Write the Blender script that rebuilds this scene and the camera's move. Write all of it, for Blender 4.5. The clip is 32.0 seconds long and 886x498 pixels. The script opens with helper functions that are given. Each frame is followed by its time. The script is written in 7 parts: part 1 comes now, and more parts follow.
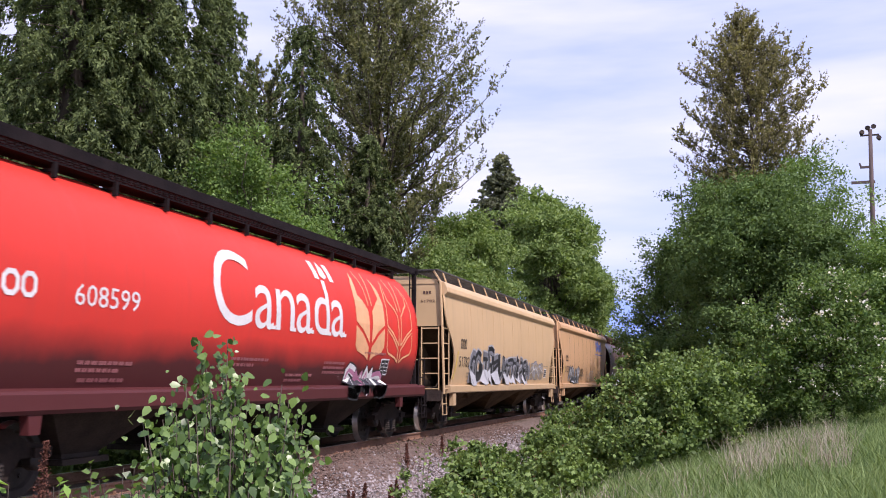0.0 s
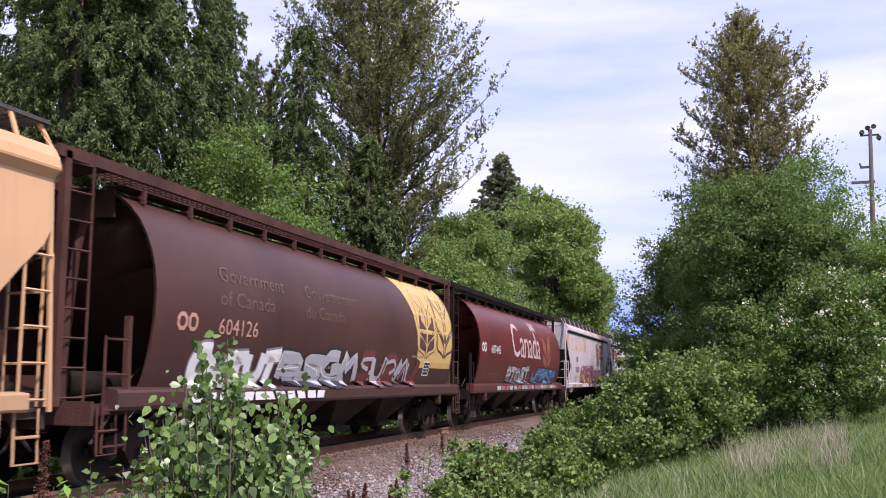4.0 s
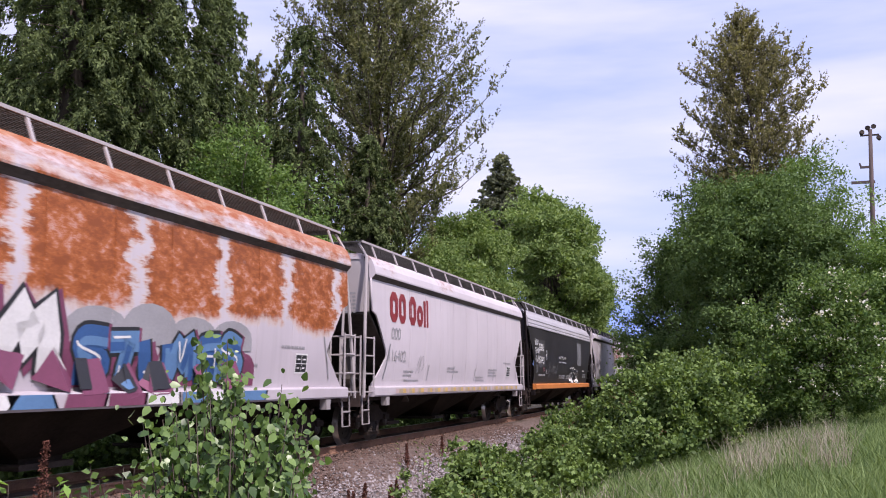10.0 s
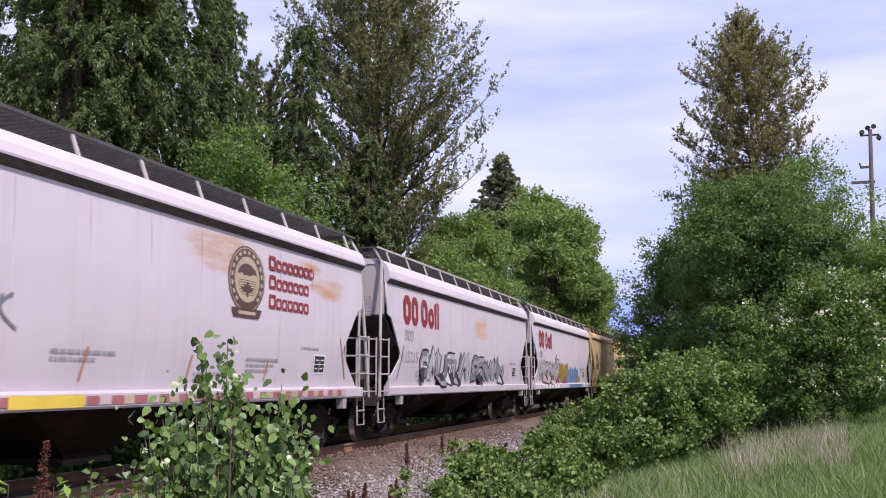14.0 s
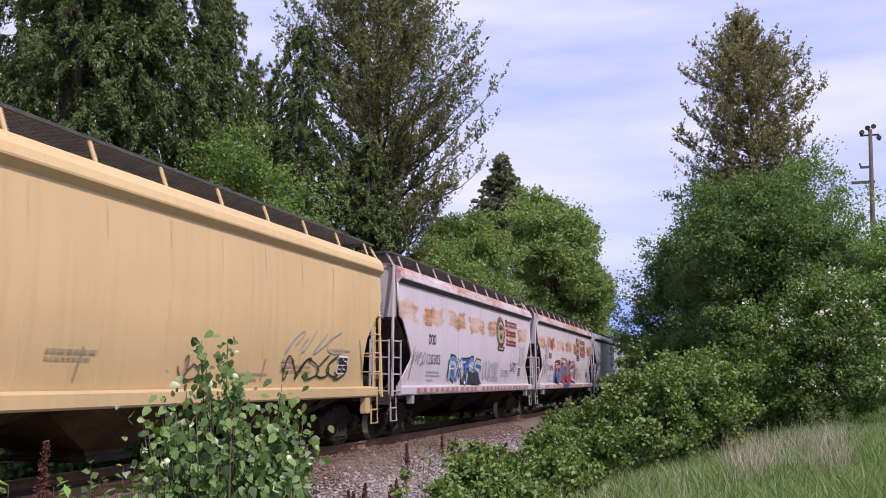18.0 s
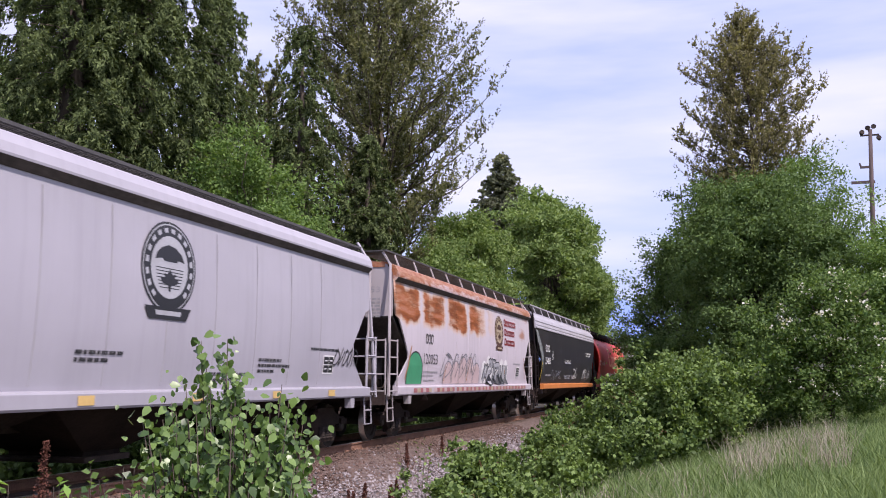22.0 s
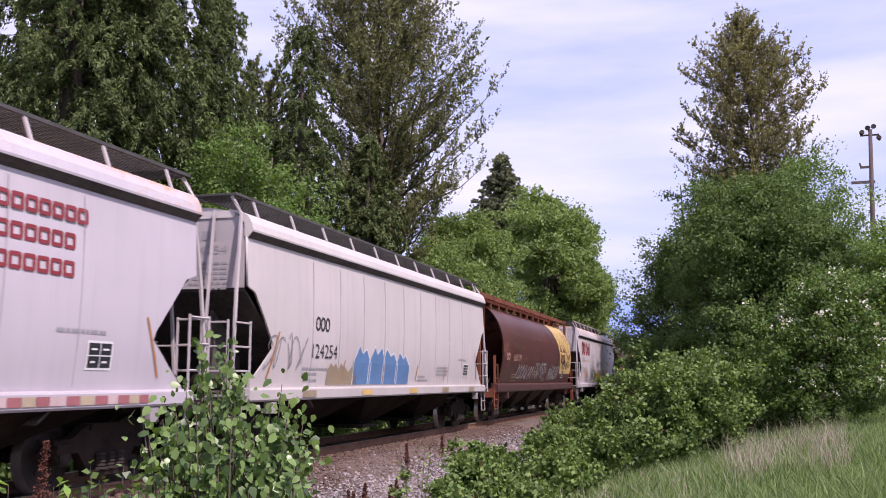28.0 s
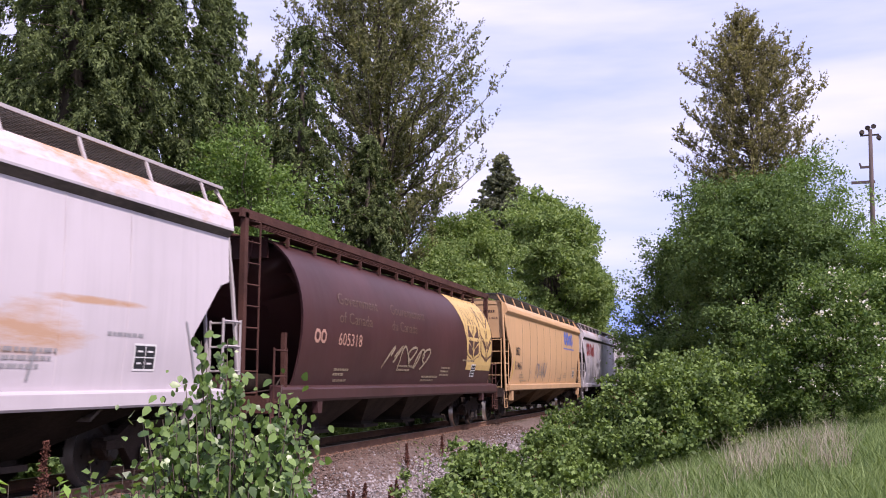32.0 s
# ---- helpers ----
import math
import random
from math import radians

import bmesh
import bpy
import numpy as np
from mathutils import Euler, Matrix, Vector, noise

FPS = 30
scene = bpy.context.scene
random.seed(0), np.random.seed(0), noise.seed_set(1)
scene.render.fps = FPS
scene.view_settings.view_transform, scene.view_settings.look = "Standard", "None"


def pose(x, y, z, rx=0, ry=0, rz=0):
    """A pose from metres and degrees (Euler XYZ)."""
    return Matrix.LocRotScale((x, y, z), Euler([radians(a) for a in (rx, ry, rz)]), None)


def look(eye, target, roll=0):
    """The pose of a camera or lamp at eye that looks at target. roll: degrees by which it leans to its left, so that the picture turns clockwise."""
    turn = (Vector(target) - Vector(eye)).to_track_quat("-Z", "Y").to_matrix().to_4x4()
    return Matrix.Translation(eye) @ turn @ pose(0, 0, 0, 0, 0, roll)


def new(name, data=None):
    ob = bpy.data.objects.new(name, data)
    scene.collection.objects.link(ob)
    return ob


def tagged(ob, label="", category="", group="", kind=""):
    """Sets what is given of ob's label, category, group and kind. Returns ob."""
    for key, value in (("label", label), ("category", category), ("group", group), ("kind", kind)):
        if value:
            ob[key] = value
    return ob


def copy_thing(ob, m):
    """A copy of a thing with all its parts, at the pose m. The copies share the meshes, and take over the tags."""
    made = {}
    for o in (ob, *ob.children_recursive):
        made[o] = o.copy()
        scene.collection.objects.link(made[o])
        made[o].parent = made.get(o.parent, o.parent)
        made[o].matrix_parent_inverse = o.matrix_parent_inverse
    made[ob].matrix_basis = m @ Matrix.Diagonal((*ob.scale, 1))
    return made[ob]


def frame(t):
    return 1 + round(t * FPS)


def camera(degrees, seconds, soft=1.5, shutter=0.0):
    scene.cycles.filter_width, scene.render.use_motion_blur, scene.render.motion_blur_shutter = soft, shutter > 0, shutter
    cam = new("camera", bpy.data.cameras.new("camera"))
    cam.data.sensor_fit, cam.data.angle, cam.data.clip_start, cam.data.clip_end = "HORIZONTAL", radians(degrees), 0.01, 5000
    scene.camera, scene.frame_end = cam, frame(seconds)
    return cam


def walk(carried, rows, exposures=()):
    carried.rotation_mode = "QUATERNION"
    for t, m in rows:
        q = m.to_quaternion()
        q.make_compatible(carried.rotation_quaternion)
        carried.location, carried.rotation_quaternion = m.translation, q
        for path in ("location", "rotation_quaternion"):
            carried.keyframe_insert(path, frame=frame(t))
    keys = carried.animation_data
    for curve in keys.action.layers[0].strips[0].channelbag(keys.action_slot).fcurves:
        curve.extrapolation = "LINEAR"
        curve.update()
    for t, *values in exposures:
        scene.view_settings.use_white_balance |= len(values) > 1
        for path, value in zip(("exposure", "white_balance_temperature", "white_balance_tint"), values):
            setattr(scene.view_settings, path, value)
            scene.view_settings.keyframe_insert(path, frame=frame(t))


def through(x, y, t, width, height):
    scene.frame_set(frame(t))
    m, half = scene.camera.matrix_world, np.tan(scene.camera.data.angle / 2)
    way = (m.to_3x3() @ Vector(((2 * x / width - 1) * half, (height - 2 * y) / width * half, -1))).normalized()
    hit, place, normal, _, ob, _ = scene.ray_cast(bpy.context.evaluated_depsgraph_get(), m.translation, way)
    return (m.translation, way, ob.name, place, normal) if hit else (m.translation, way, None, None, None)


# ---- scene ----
# World: x runs along the track (away from the camera), y across it, z up; z = 0 is the top of the rails.
cam = camera(49.51, 32.0, soft=1.0, shutter=0.1)
EYE = (0.0, 0.0, 1.42)
AIM = (math.cos(radians(16.548)) * 10, math.sin(radians(16.548)) * 10, 1.42 + math.tan(radians(7.807)) * 10)
walk(cam, [(0, look(EYE, AIM)), (32, look(EYE, AIM))], exposures=[(0, 0.46, 6500, 22), (1, 0.44, 6500, 22), (2, 0.40, 6500, 22), (3, 0.38, 6500, 22), (4.7, 0.60, 6500, 22), (6, 0.62, 6500, 22), (7, 0.40, 6500, 22), (8, 0.36, 6500, 22), (11, 0.34, 6500, 22), (12, 0.48, 6500, 22), (13, 0.46, 6500, 22), (13.6, 0.36, 6500, 22), (14.5, 0.32, 6500, 22), (17, 0.26, 6500, 22), (18, 0.26, 6500, 22), (19, 0.34, 6500, 22), (22, 0.38, 6500, 22), (23, 0.44, 6500, 22), (24, 0.58, 6500, 22), (25, 0.62, 6500, 22), (26.5, 0.50, 6600, 28), (28, 0.40, 6600, 28), (29, 0.40, 6600, 28), (30, 0.64, 6600, 28), (31, 0.46, 6600, 28), (32, 0.48, 6600, 28)])

# ---- light ----
SUN_WAY = Vector((-0.46, -0.64, 1.02)).normalized()
world = bpy.data.worlds.new("world")
scene.world = world
world.use_nodes = True
wn, wl = world.node_tree.nodes, world.node_tree.links
bg = wn["Background"]
sky = wn.new("ShaderNodeTexSky")
sky.sky_type, sky.sun_disc = "NISHITA", False
sky.sun_elevation = math.asin(SUN_WAY.z)
sky.sun_rotation = math.atan2(SUN_WAY.x, SUN_WAY.y) % (2 * math.pi)
sky.dust_density, sky.air_density = 1.5, 1.0
wc = wn.new("ShaderNodeTexCoord")
wm = wn.new("ShaderNodeMapping")
wm.inputs["Rotation"].default_value = (0.25, 0.1, 0.0)
wm.inputs["Scale"].default_value = (1.2, 1.2, 7.0)
wl.new(wc.outputs["Generated"], wm.inputs["Vector"])
cloud = wn.new("ShaderNodeTexNoise")
cloud.inputs["Scale"].default_value, cloud.inputs["Detail"].default_value = 2.2, 5.0
cloud.inputs["Roughness"].default_value = 0.5
wl.new(wm.outputs[0], cloud.inputs["Vector"])
cramp = wn.new("ShaderNodeValToRGB")
cramp.color_ramp.elements[0].position, cramp.color_ramp.elements[1].position = 0.36, 0.68
wl.new(cloud.outputs["Fac"], cramp.inputs[0])
haze = wn.new("ShaderNodeMix")
haze.data_type = "RGBA"
haze.inputs[0].default_value = 0.7
wl.new(sky.outputs[0], haze.inputs[6])
haze.inputs[7].default_value = (4.3, 5.1, 8.3, 1)
thin = wn.new("ShaderNodeMath")
thin.operation = "MULTIPLY"
thin.inputs[1].default_value = 0.8
wl.new(cramp.outputs[0], thin.inputs[0])
cmix = wn.new("ShaderNodeMix")
cmix.data_type = "RGBA"
wl.new(thin.outputs[0], cmix.inputs[0])
wl.new(haze.outputs[2], cmix.inputs[6])
cmix.inputs[7].default_value = (6.4, 6.6, 7.9, 1)
wl.new(cmix.outputs[2], bg.inputs["Color"])
bg.inputs["Strength"].default_value = 0.118
sun = new("sun", bpy.data.lights.new("sun", "SUN"))
sun.data.energy, sun.data.angle, sun.data.color = 4.0, radians(0.6), (1.0, 0.95, 0.88)
sun.matrix_world = look((0, 0, 30), Vector((0, 0, 30)) - SUN_WAY)

# ---- materials ----
def nodes_of(name):
    m = bpy.data.materials.new(name)
    m.use_nodes = True
    return m, m.node_tree.nodes, m.node_tree.links, m.node_tree.nodes["Principled BSDF"]


def noise_of(n, l, coord, scale, detail=4.0, rough=0.55, stretch=(1, 1, 1), shift=(0, 0, 0)):
    mp = n.new("ShaderNodeMapping")
    mp.inputs["Scale"].default_value, mp.inputs["Location"].default_value = stretch, shift
    l.new(coord, mp.inputs["Vector"])
    t = n.new("ShaderNodeTexNoise")
    t.inputs["Scale"].default_value, t.inputs["Detail"].default_value, t.inputs["Roughness"].default_value = scale, detail, rough
    l.new(mp.outputs[0], t.inputs["Vector"])
    return t.outputs["Fac"]


def ramp_of(n, l, value, lo, hi, c0=(0, 0, 0, 1), c1=(1, 1, 1, 1)):
    r = n.new("ShaderNodeValToRGB")
    r.color_ramp.elements[0].position, r.color_ramp.elements[1].position = lo, hi
    r.color_ramp.elements[0].color, r.color_ramp.elements[1].color = c0, c1
    l.new(value, r.inputs[0])
    return r.outputs[0]


def mix_of(n, l, fac, a, b, mode="MIX"):
    x = n.new("ShaderNodeMix")
    x.data_type, x.blend_type = "RGBA", mode
    for v, s in ((fac, x.inputs[0]), (a, x.inputs[6]), (b, x.inputs[7])):
        if isinstance(v, (int, float)):
            s.default_value = v
        elif isinstance(v, tuple):
            s.default_value = (*v[:3], 1)
        else:
            l.new(v, s)
    return x.outputs[2]


def maths(n, l, op, a, b=0.0):
    x = n.new("ShaderNodeMath")
    x.operation = op
    for v, s in ((a, x.inputs[0]), (b, x.inputs[1])):
        if isinstance(v, (int, float)):
            s.default_value = v
        else:
            l.new(v, s)
    return x.outputs[0]


def bump_of(n, l, p, value, strength, distance=0.02):
    b = n.new("ShaderNodeBump")
    b.inputs["Strength"].default_value, b.inputs["Distance"].default_value = strength, distance
    l.new(value, b.inputs["Height"])
    l.new(b.outputs[0], p.inputs["Normal"])


def surface(name, a, b, scale=3.0, rough=0.8, metal=0.0, fine=40.0, bump=0.3, spec=0.5, stretch=(1, 1, 1)):
    """Two colours mixed by a coarse and a fine noise, with a fine relief."""
    m, n, l, p = nodes_of(name)
    co = n.new("ShaderNodeTexCoord").outputs["Object"]
    big, small = noise_of(n, l, co, scale, stretch=stretch), noise_of(n, l, co, fine, stretch=stretch)
    f = maths(n, l, "ADD", maths(n, l, "MULTIPLY", big, 0.6), maths(n, l, "MULTIPLY", small, 0.4))
    l.new(mix_of(n, l, ramp_of(n, l, f, 0.36, 0.64), a, b), p.inputs["Base Color"])
    p.inputs["Roughness"].default_value, p.inputs["Metallic"].default_value = rough, metal
    p.inputs["Specular IOR Level"].default_value = spec
    bump_of(n, l, p, small, bump)
    return m


def leaf_material(name, dark, light, rough=0.5, through=0.35, spec=0.2):
    m, n, l, p = nodes_of(name)
    rnd = n.new("ShaderNodeNewGeometry").outputs["Random Per Island"]
    co = n.new("ShaderNodeTexCoord").outputs["Object"]
    patch = noise_of(n, l, co, 0.55, 3.0)
    f = maths(n, l, "ADD", maths(n, l, "MULTIPLY", rnd, 0.6), maths(n, l, "MULTIPLY", patch, 0.5))
    col = ramp_of(n, l, f, 0.2, 0.9, (*dark, 1), (*light, 1))
    l.new(col, p.inputs["Base Color"])
    p.inputs["Roughness"].default_value = rough
    p.inputs["Specular IOR Level"].default_value = spec
    t = n.new("ShaderNodeBsdfTranslucent")
    l.new(mix_of(n, l, 1.0, col, (1.0, 1.0, 0.45), "MULTIPLY"), t.inputs["Color"])
    mx = n.new("ShaderNodeMixShader")
    mx.inputs[0].default_value = through
    l.new(p.outputs[0], mx.inputs[1])
    l.new(t.outputs[0], mx.inputs[2])
    l.new(mx.outputs[0], n["Material Output"].inputs["Surface"])
    return m


def car_paint(name, base, rust=0.0, rust_top=0.0, patches=0.0, grime=0.35, seed=0.0, rough=0.45, rust_col=(0.26, 0.085, 0.03), ribs=0.62, fade=0.0, band=None, deep_rust=False, patch_z=(3.32, 0.56), patch_to=None, patch_from=None, stain=None):
    """Weathered paint in the car's own space: faded, streaked, dirty towards the sill, with rust of its own shape."""
    m, n, l, p = nodes_of(name)
    co = n.new("ShaderNodeTexCoord").outputs["Object"]
    sep = n.new("ShaderNodeSeparateXYZ")
    l.new(co, sep.inputs[0])
    x, z = sep.outputs[0], sep.outputs[2]
    col = mix_of(n, l, ramp_of(n, l, noise_of(n, l, co, 0.5, shift=(seed, 0, 0)), 0.3, 0.7), base, tuple(min(1, c * (0.88 if max(base) > 0.3 else 0.60) + fade * 0.06) for c in base))
    # rain streaks
    streak = noise_of(n, l, co, 1.0, 5.0, 0.6, (6.0, 0.3, 0.35), (seed * 3, 0, 0))
    col = mix_of(n, l, maths(n, l, "MULTIPLY", ramp_of(n, l, streak, 0.5, 0.75), grime * 0.7), col, tuple(c * 0.55 + 0.03 for c in base))
    # road dirt on the lower part of the side
    low = maths(n, l, "SUBTRACT", 2.5, z)
    dirt = maths(n, l, "MULTIPLY", maths(n, l, "MULTIPLY", low, 0.75), noise_of(n, l, co, 1.6, 4.0, 0.6, (1, 1, 0.5), (seed, 2, 0)))
    dirt = maths(n, l, "MULTIPLY", ramp_of(n, l, dirt, 0.02, 0.6), grime * 0.8)
    col = mix_of(n, l, dirt, col, tuple(c * 0.42 + 0.035 for c in base))
    pale = tuple(0.55 * q + 0.45 * w for q, w in zip(rust_col, (0.62, 0.45, 0.32)))
    if rust > 0:
        blot = noise_of(n, l, co, 0.8, 6.0, 0.65, (0.55, 1, 1.1), (seed * 1.7 + 5, 0, seed))
        rim = noise_of(n, l, co, 5.0, 6.0, 0.72, (0.6, 1, 1.8), (seed, 0, 0))
        b = maths(n, l, "ADD", maths(n, l, "MULTIPLY", blot, 0.6), maths(n, l, "MULTIPLY", rim, 0.4))
        b = maths(n, l, "ADD", b, maths(n, l, "MULTIPLY", maths(n, l, "MAXIMUM", maths(n, l, "SUBTRACT", z, 3.5), -0.4), rust_top))
        k = ramp_of(n, l, b, 0.68 - 0.2 * rust, 0.84 - 0.2 * rust)
        rc = mix_of(n, l, ramp_of(n, l, rim, 0.35, 0.62), pale, rust_col)
        col = mix_of(n, l, k, col, rc)
    if patches > 0:
        # rust that has broken through between the ribs, below the eave, in ragged level streaks
        shaky = maths(n, l, "ADD", x, maths(n, l, "MULTIPLY", noise_of(n, l, co, 2.6, 4.0, 0.7, (0.4, 1, 1.6), (seed, 0, 3)), 1.1 * (1.0 - patches) + (1.1 if deep_rust is True else 0.3)))
        cell = maths(n, l, "FRACT", maths(n, l, "MULTIPLY", maths(n, l, "ADD", shaky, 8.0), ribs))
        wide = maths(n, l, "MINIMUM", maths(n, l, "MULTIPLY", maths(n, l, "MULTIPLY", cell, maths(n, l, "SUBTRACT", 1.0, cell)), 8.0), 1.0)
        zz = maths(n, l, "DIVIDE", maths(n, l, "SUBTRACT", maths(n, l, "ADD", z, maths(n, l, "MULTIPLY", noise_of(n, l, co, 0.9, 3.0, 0.6, (1, 1, 0.2), (seed, 7, 0)), 0.7)), patch_z[0] + 0.35), patch_z[1])
        hump = maths(n, l, "MINIMUM", maths(n, l, "MULTIPLY", maths(n, l, "MAXIMUM", maths(n, l, "SUBTRACT", 1.0, maths(n, l, "MULTIPLY", zz, zz)), 0.0), 1.6), 1.0)
        rip = noise_of(n, l, co, 1.7, 6.0, 0.68, (0.5, 1, 3.6), (seed * 2.1, 0, 0))
        reach = noise_of(n, l, co, 0.45, 3.0, 0.6, (1, 0.1, 0.6), (seed * 5.3, 0, 0))
        q = maths(n, l, "MULTIPLY", maths(n, l, "MULTIPLY", hump, wide), maths(n, l, "ADD", maths(n, l, "MULTIPLY", rip, 0.5), maths(n, l, "MULTIPLY", reach, 0.75)))
        if patch_to is not None:
            # the patches die out towards the rear of the car
            q = maths(n, l, "MULTIPLY", q, ramp_of(n, l, maths(n, l, "MULTIPLY", maths(n, l, "SUBTRACT", patch_to, x), 0.3), 0.0, 1.0))
        if patch_from is not None:
            # and are lighter at its front
            q = maths(n, l, "MULTIPLY", q, ramp_of(n, l, maths(n, l, "MULTIPLY", maths(n, l, "SUBTRACT", x, patch_from), 0.5), 0.0, 1.0, (0.62, 0.62, 0.62, 1)))
        fleck = noise_of(n, l, co, 7.0, 6.0, 0.75, (0.3, 1, 4.0) if deep_rust == "level" else (1.2, 1, 0.7), (seed, 4, 0))
        q = maths(n, l, "ADD", q, maths(n, l, "MULTIPLY", maths(n, l, "SUBTRACT", fleck, 0.5), (0.30 if deep_rust == "level" else 0.62) if deep_rust else 0.25))
        k = ramp_of(n, l, q, 0.66 - 0.36 * patches, 0.82 - 0.30 * patches)
        start = (0.66 if deep_rust else 0.80) - 0.34 * patches
        deep = ramp_of(n, l, q, start, start + 0.15)
        if deep_rust:
            # a pale orange halo round mottled, deeper rust
            a0 = 0.66 - 0.36 * patches
            k = ramp_of(n, l, q, a0 - 0.26, a0 + 0.13)
            deep = ramp_of(n, l, q, a0 - 0.17, a0 + 0.06)
            if deep_rust == "level":
                k, deep = ramp_of(n, l, q, a0 - 0.30, a0 + 0.16), ramp_of(n, l, q, a0 - 0.10, a0 + 0.20)
            mott = noise_of(n, l, co, 2.4, 5.0, 0.6, (0.35, 1, 2.2), (seed, 9, 0)) if deep_rust == "level" else noise_of(n, l, co, 4.5, 7.0, 0.78, (0.7, 1, 1.3), (seed, 9, 0))
            tone = mix_of(n, l, ramp_of(n, l, mott, 0.42, 0.60), tuple(c * 0.72 for c in rust_col), tuple(min(1.0, c * w) for c, w in zip(rust_col, (1.4, 1.55, 1.5))))
            show = maths(n, l, "SUBTRACT", 1.0, maths(n, l, "MULTIPLY", ramp_of(n, l, mott, 0.54, 0.66), 0.15 if deep_rust == "level" else 0.5))
            col = mix_of(n, l, maths(n, l, "MULTIPLY", k, show), col, mix_of(n, l, deep, (0.60, 0.40, 0.25), tone))
        else:
            col = mix_of(n, l, maths(n, l, "MULTIPLY", k, 0.9), col, mix_of(n, l, deep, pale, rust_col))
    if stain:
        # ragged rust stains, drawn out along the side: where, how long, how high
        rag = noise_of(n, l, co, 1.6, 6.0, 0.7, (0.5, 1, 3.0), (seed, 1, 0))
        for sx, sz, rx, rz in (stain if isinstance(stain, list) else [stain]):
            dx = maths(n, l, "DIVIDE", maths(n, l, "SUBTRACT", x, sx), rx)
            dz = maths(n, l, "DIVIDE", maths(n, l, "SUBTRACT", z, sz), rz)
            d = maths(n, l, "ADD", maths(n, l, "MULTIPLY", dx, dx), maths(n, l, "MULTIPLY", dz, dz))
            k = ramp_of(n, l, maths(n, l, "SUBTRACT", maths(n, l, "MULTIPLY", rag, 1.9), d), 0.35, 1.05)
            col = mix_of(n, l, maths(n, l, "MULTIPLY", k, 0.85), col, mix_of(n, l, rag, pale, rust_col))
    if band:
        # a soft-edged band of another colour along the foot of the side
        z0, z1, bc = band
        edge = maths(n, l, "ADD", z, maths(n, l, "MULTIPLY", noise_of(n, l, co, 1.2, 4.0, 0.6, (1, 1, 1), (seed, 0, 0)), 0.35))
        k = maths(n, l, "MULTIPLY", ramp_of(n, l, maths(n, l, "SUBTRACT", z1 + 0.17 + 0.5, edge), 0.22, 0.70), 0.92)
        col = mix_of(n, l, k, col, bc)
    l.new(col, p.inputs["Base Color"])
    p.inputs["Roughness"].default_value = rough
    p.inputs["Specular IOR Level"].default_value = 0.22
    bump_of(n, l, p, noise_of(n, l, co, 1.3, 3.0, 0.5), 0.25, 0.03)
    return m


STEEL = surface("dark_steel", (0.02, 0.017, 0.016), (0.06, 0.045, 0.038), 2.0, 0.75, 0.0, 30.0, 0.3, 0.15)
CAST = surface("cast_steel", (0.014, 0.010, 0.009), (0.042, 0.028, 0.022), 2.5, 0.8, 0.0, 25.0, 0.4, 0.15)
WHEEL = surface("wheel_steel", (0.012, 0.009, 0.008), (0.034, 0.025, 0.02), 4.0, 0.6, 0.3, 30.0, 0.2)
TREAD = surface("polished_tread", (0.45, 0.42, 0.4), (0.6, 0.57, 0.55), 6.0, 0.3, 0.9, 60.0, 0.05)
GRATE = surface("galvanised_grating", (0.055, 0.052, 0.052), (0.10, 0.095, 0.095), 3.0, 0.7, 0.2, 40.0, 0.2, 0.3)
RAIL = surface("rusty_rail", (0.15, 0.078, 0.050), (0.29, 0.160, 0.105), 3.0, 0.75, 0.1, 30.0, 0.3)
RAILTOP = surface("shiny_rail_head", (0.38, 0.35, 0.34), (0.5, 0.48, 0.46), 3.0, 0.35, 0.8, 30.0, 0.05)
TIE = surface("creosoted_wood", (0.05, 0.036, 0.028), (0.13, 0.095, 0.075), 2.0, 0.9, 0.0, 18.0, 0.6, 0.3, (0.4, 4, 4))
STONE = surface("brown_dusty_ballast", (0.065, 0.042, 0.034), (0.17, 0.12, 0.10), 6.0, 0.9, 0.0, 45.0, 0.6)
BARK = surface("bark", (0.05, 0.04, 0.033), (0.14, 0.115, 0.095), 3.0, 0.95, 0.0, 14.0, 0.8, 0.2, (1, 1, 0.3))
PALEBARK = surface("pale_bark", (0.11, 0.095, 0.08), (0.24, 0.21, 0.18), 3.0, 0.95, 0.0, 14.0, 0.6, 0.2, (1, 1, 0.3))
TIMBER = surface("weathered_timber", (0.06, 0.045, 0.045), (0.12, 0.09, 0.09), 2.0, 0.9, 0.0, 22.0, 0.4, 0.3, (3, 3, 0.3))
DEAD = surface("dry_seed_stalk", (0.07, 0.028, 0.020), (0.15, 0.062, 0.045), 12.0, 0.95, 0.0, 60.0, 0.3, 0.2)
STRAW = leaf_material("dry_grass", (0.32, 0.27, 0.22), (0.58, 0.52, 0.45), 0.7, 0.3)
GRASS = leaf_material("grass_blades", (0.078, 0.138, 0.050), (0.29, 0.385, 0.160), 0.55, 0.40)
CEDAR = leaf_material("cedar_sprays", (0.020, 0.036, 0.014), (0.185, 0.235, 0.098), 0.75, 0.30, 0.1)
FIR = leaf_material("fir_needles", (0.085, 0.100, 0.070), (0.24, 0.265, 0.17), 0.7, 0.35)
COTTON = leaf_material("cottonwood_leaves", (0.066, 0.079, 0.037), (0.275, 0.282, 0.142), 0.5, 0.45)
OLIVE = leaf_material("olive_cottonwood_leaves", (0.112, 0.107, 0.058), (0.345, 0.322, 0.178), 0.55, 0.48)
MAPLE = leaf_material("maple_leaves", (0.075, 0.140, 0.038), (0.320, 0.425, 0.160), 0.55, 0.45)
